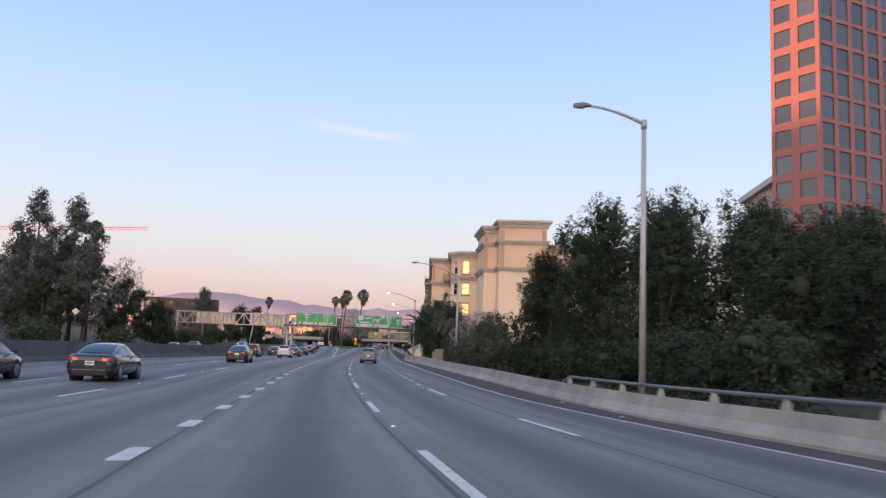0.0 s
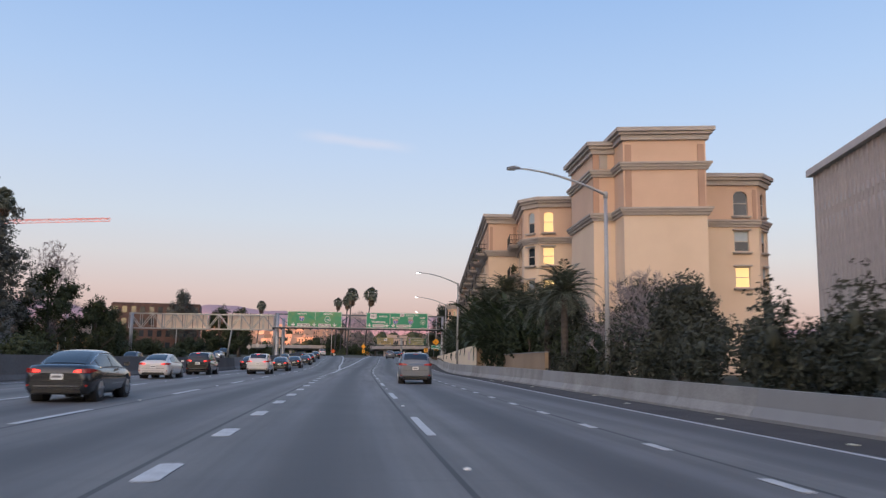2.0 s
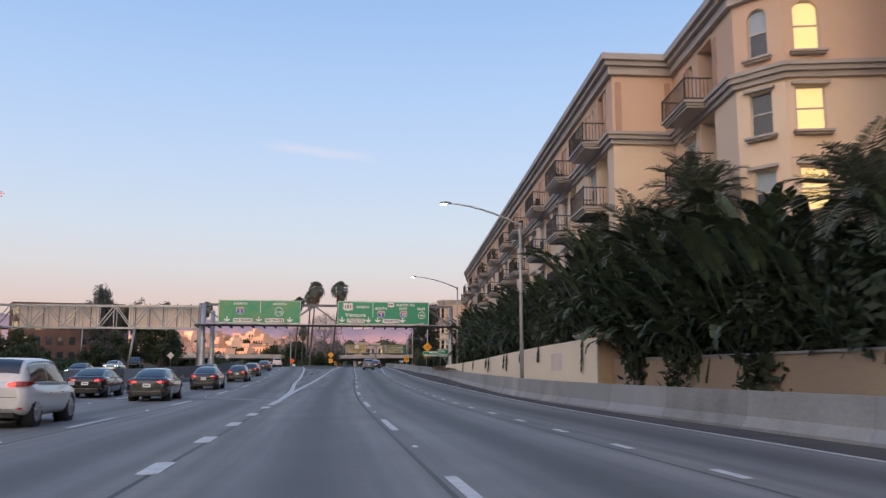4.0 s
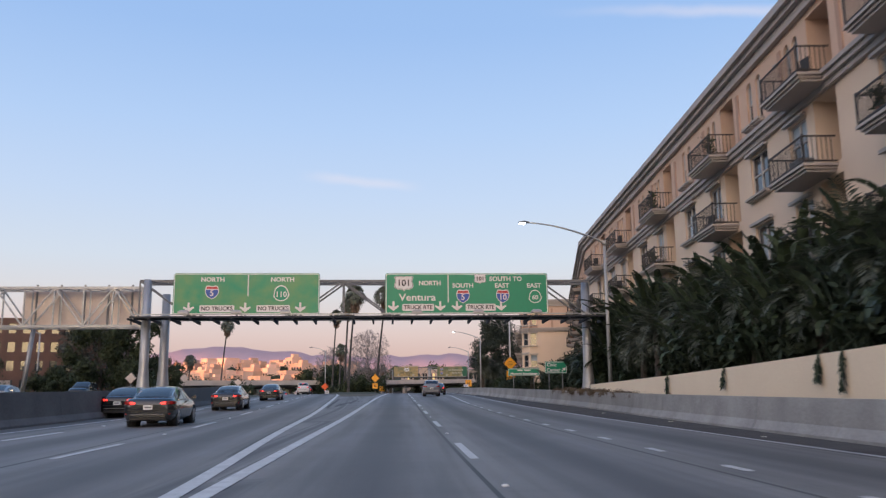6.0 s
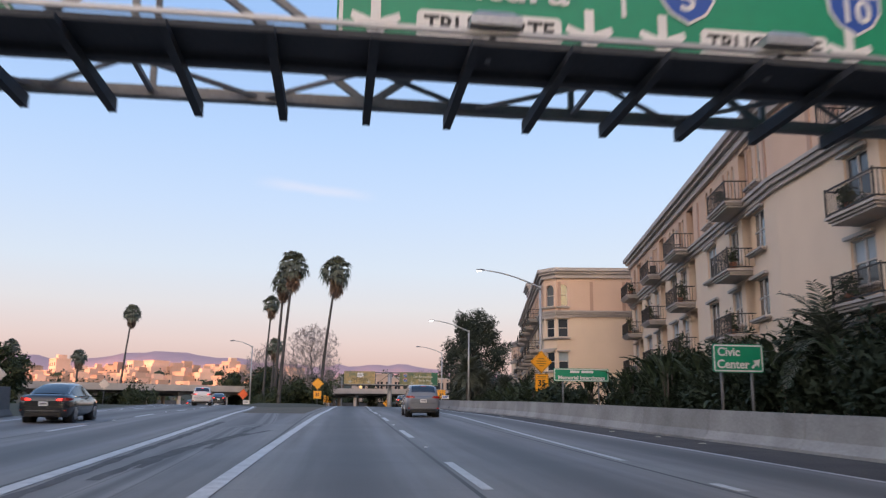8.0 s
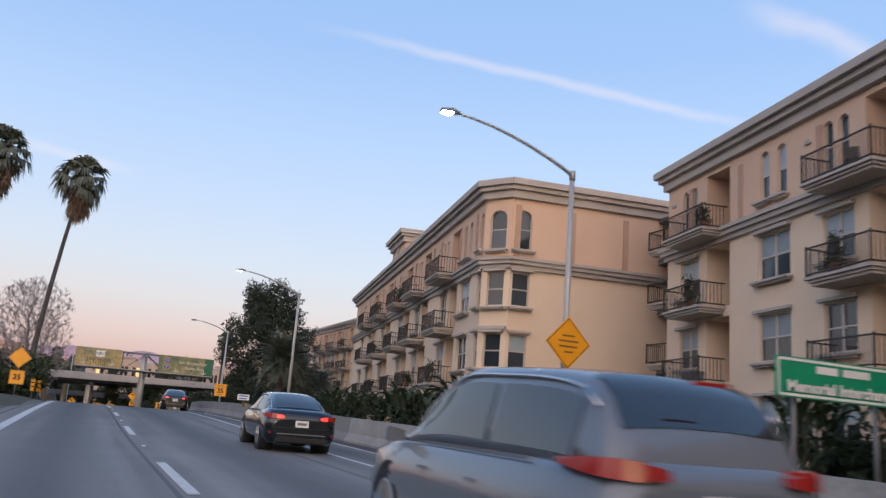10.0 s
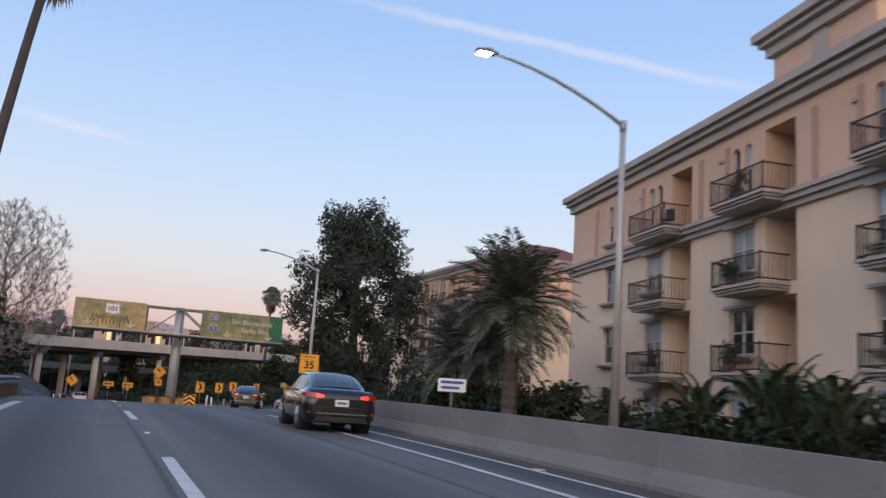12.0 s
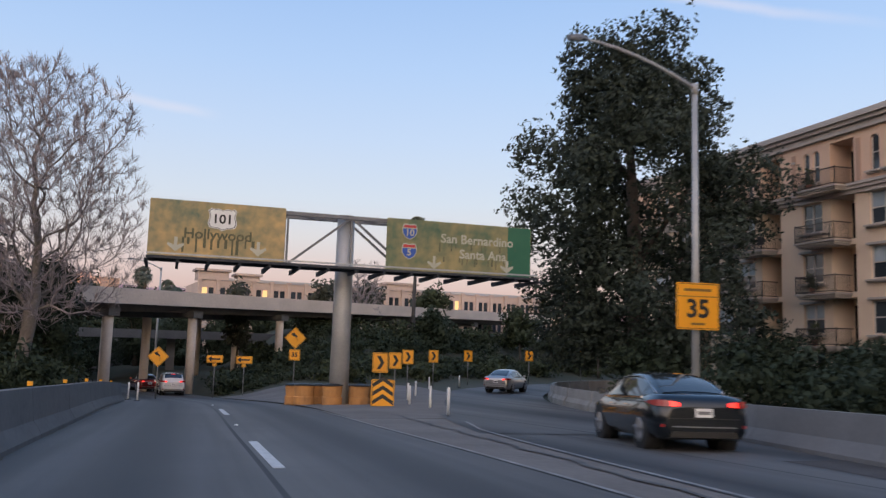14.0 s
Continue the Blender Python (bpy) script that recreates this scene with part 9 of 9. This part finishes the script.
        mi = Mesh()
        mi.loft([[(sg * 0.90, 3.28, 0.98), (sg * 0.90, 3.28, 1.08), (sg * 0.90, 3.42, 1.06), (sg * 0.90, 3.42, 0.99)], [(sg * 1.07, 3.28, 0.97), (sg * 1.07, 3.28, 1.11), (sg * 1.05, 3.40, 1.08), (sg * 1.05, 3.40, 0.99)]][::int(sg)])
        part("mirror", mi, paint, ob)
        for s in (1.75, 2.75):
            h = Mesh()
            h.box((sg * 0.925, s, 0.80), (0.03, 0.17, 0.028))
            part("door_handle", h, CHROME, ob)
    pl = Mesh()
    pl.box((0, 0.015, 0.70 if spec is SEDAN else 0.84), (0.33, 0.04, 0.16))
    p = part("number_plate", pl, WHITE, ob)
    b = Mesh()
    b.box((0, -0.008, 0.70 if spec is SEDAN else 0.84), (0.24, 0.012, 0.06))
    part("plate_bar", b, GALV_D, p)
    bm = Mesh()
    bm.hexa([(-0.66, -0.004, 0.25), (0.66, -0.004, 0.25), (0.70, 0.3, 0.2), (-0.70, 0.3, 0.2)], [(-0.60, -0.012, 0.36), (0.60, -0.012, 0.36), (0.70, 0.3, 0.38), (-0.70, 0.3, 0.38)])
    part("bumper_skirt", bm, BLACK, ob)
    st = Mesh()
    st.beam((-0.60, -0.012, 0.445), (0.60, -0.012, 0.445), 0.02, 0.022)
    part("bumper_trim", st, GALV_D, ob)
    gr = Mesh()
    zg = 0.665 if spec is SEDAN else 0.80
    gr.beam((-0.66, -0.004, zg - 0.07), (0.66, -0.004, zg - 0.07), 0.012, 0.012)
    part("boot_seam", gr, BLACK, ob)
    lb = Mesh()
    lb.box((0, 0.95 if spec is SEDAN else 0.2, 1.235 if spec is SEDAN else 1.60), (0.28, 0.02, 0.025))
    part("brake_light", lb, TAIL if tail else TAIL_D, ob)
    return ob


def paint(name, c, rough=0.22, metal=0.4):
    m = mat(name, c, rough, metal, alt=tuple(v * 0.9 for v in c), scale=1.5, amount=0.6)
    m.node_tree.nodes["Principled BSDF"].inputs["Coat Weight"].default_value = 0.8
    return m


def build_cars():
    slate, black, white, silver, red, grey = (paint("car_slate", (0.03, 0.034, 0.037)), paint("car_black", (0.008, 0.012, 0.016)), paint("car_white", (0.62, 0.61, 0.58), 0.25, 0.0), paint("car_silver", (0.36, 0.37, 0.38), 0.28, 0.7),
                                              paint("car_red", (0.25, 0.02, 0.02)), paint("car_grey", (0.13, 0.15, 0.175), 0.35, 0.1))
    car("white crossover with lit tail lights on the connector", SUV, white, 3.2, 378, 6)
    car("small red car ahead on the connector", SEDAN, red, 1.4, 386, 12)
    car("silver sedan on the curving ramp", SEDAN, silver, 23.0, 362.0, -40, z=z_gore(362) + 0.1)
    # the lane left of the middle
    for y in (30.4, 70.0, 135, 152, 193, 219):
        car("dark slate-grey sedan with lit tail lights on the freeway", SEDAN, slate, x_l2(y) - 1.85, y, 1.2)
    car("white crossover with lit tail lights on the freeway", SUV, white, x_l2(117) - 1.85, 117, 1)
    car("dark slate-grey sedan with lit tail lights on the freeway", SEDAN, slate, x_l2(173) - 1.85, 173, 1.2)
    # the lane beside the median
    for y, spec, col, label in ((27, SEDAN, black, "black sedan on the outer lane by the median"), (97, SEDAN, white, "white sedan on the outer lane by the median"), (111, SUV, black, "black crossover on the outer lane by the median"),
                                (139, SEDAN, black, "black sedan on the outer lane by the median"), (183, SEDAN, black, "black sedan on the outer lane by the median")):
        car(label, spec, col, x_l2(y) - 5.6, y, 1)
    # the lane right of the middle
    for y in (92, 231):
        car("silver-grey hatchback ahead in the lane by the barrier", SUV, grey, (x_r1(y) + x_r2(y)) / 2, y, -1, tail=False)
    for x, y, turn in ((6.1, 247.8, -3), (8.0, 290.5, -5), (11.9, 323.6, -13)):
        car("dark blue-black sedan with lit tail lights beside the barrier", SEDAN, black, x, y, turn)
    for x, y, spec, col in ((-12.6, 268, SUV, white), (-17.6, 312, SEDAN, white), (-21.5, 318, SEDAN, black), (-19.8, 338, SUV, white), (-14.2, 292, SEDAN, black)):
        car("small distant car on the branching roadway", spec, col, x, y, 7)
    for x, y, spec, col in ((-23.0, 118, SEDAN, white), (-27.0, 150, SUV, grey), (-23.2, 178, SEDAN, black), (-27.2, 205, SEDAN, silver), (-31.0, 232, SUV, black)):
        car("oncoming car with bright headlights across the median", spec, col, x, y, 180 + 1, tail=False, head=True)


def build_clutter():
    """Litter along the foot of the barrier and a lump of debris."""
    rnd = random.Random(91)
    proto = None
    for k in range(26):
        y = rnd.uniform(4, 285)
        x = x_bar(y) - rnd.uniform(0.15, 1.1)
        m = pose(x, y, zr(y) + 0.01, 0, 0, rnd.uniform(0, 360))
        if proto is None:
            proto = thing("litter", "scrap of pale litter in the gutter", "litter", "gutter litter", m=m)
            b = Mesh()
            b.loft([[(-0.1, -0.06, 0), (0.09, -0.07, 0), (0.11, 0.05, 0), (-0.07, 0.08, 0)], [(-0.08, -0.04, 0.012), (0.06, -0.05, 0.03), (0.085, 0.03, 0.01), (-0.05, 0.06, 0.025)]])
            part("scrap", b, WHITE_O, proto)
        else:
            copy_thing(proto, m)
    d = thing("tyre_scrap", "black lump of shredded tyre by the barrier", "debris", m=pose(10.1, 261.2, zr(261.2)))
    b = Mesh()
    b.tube([(-0.3, -0.2, 0.12), (-0.1, 0.1, 0.2), (0.2, 0.15, 0.16), (0.35, -0.1, 0.1)], [0.12, 0.17, 0.15, 0.08], 7)
    part("rubber", b, RUBBER, d)


build_lamps()
build_gantries()
build_signs()
build_cars()
build_clutter()
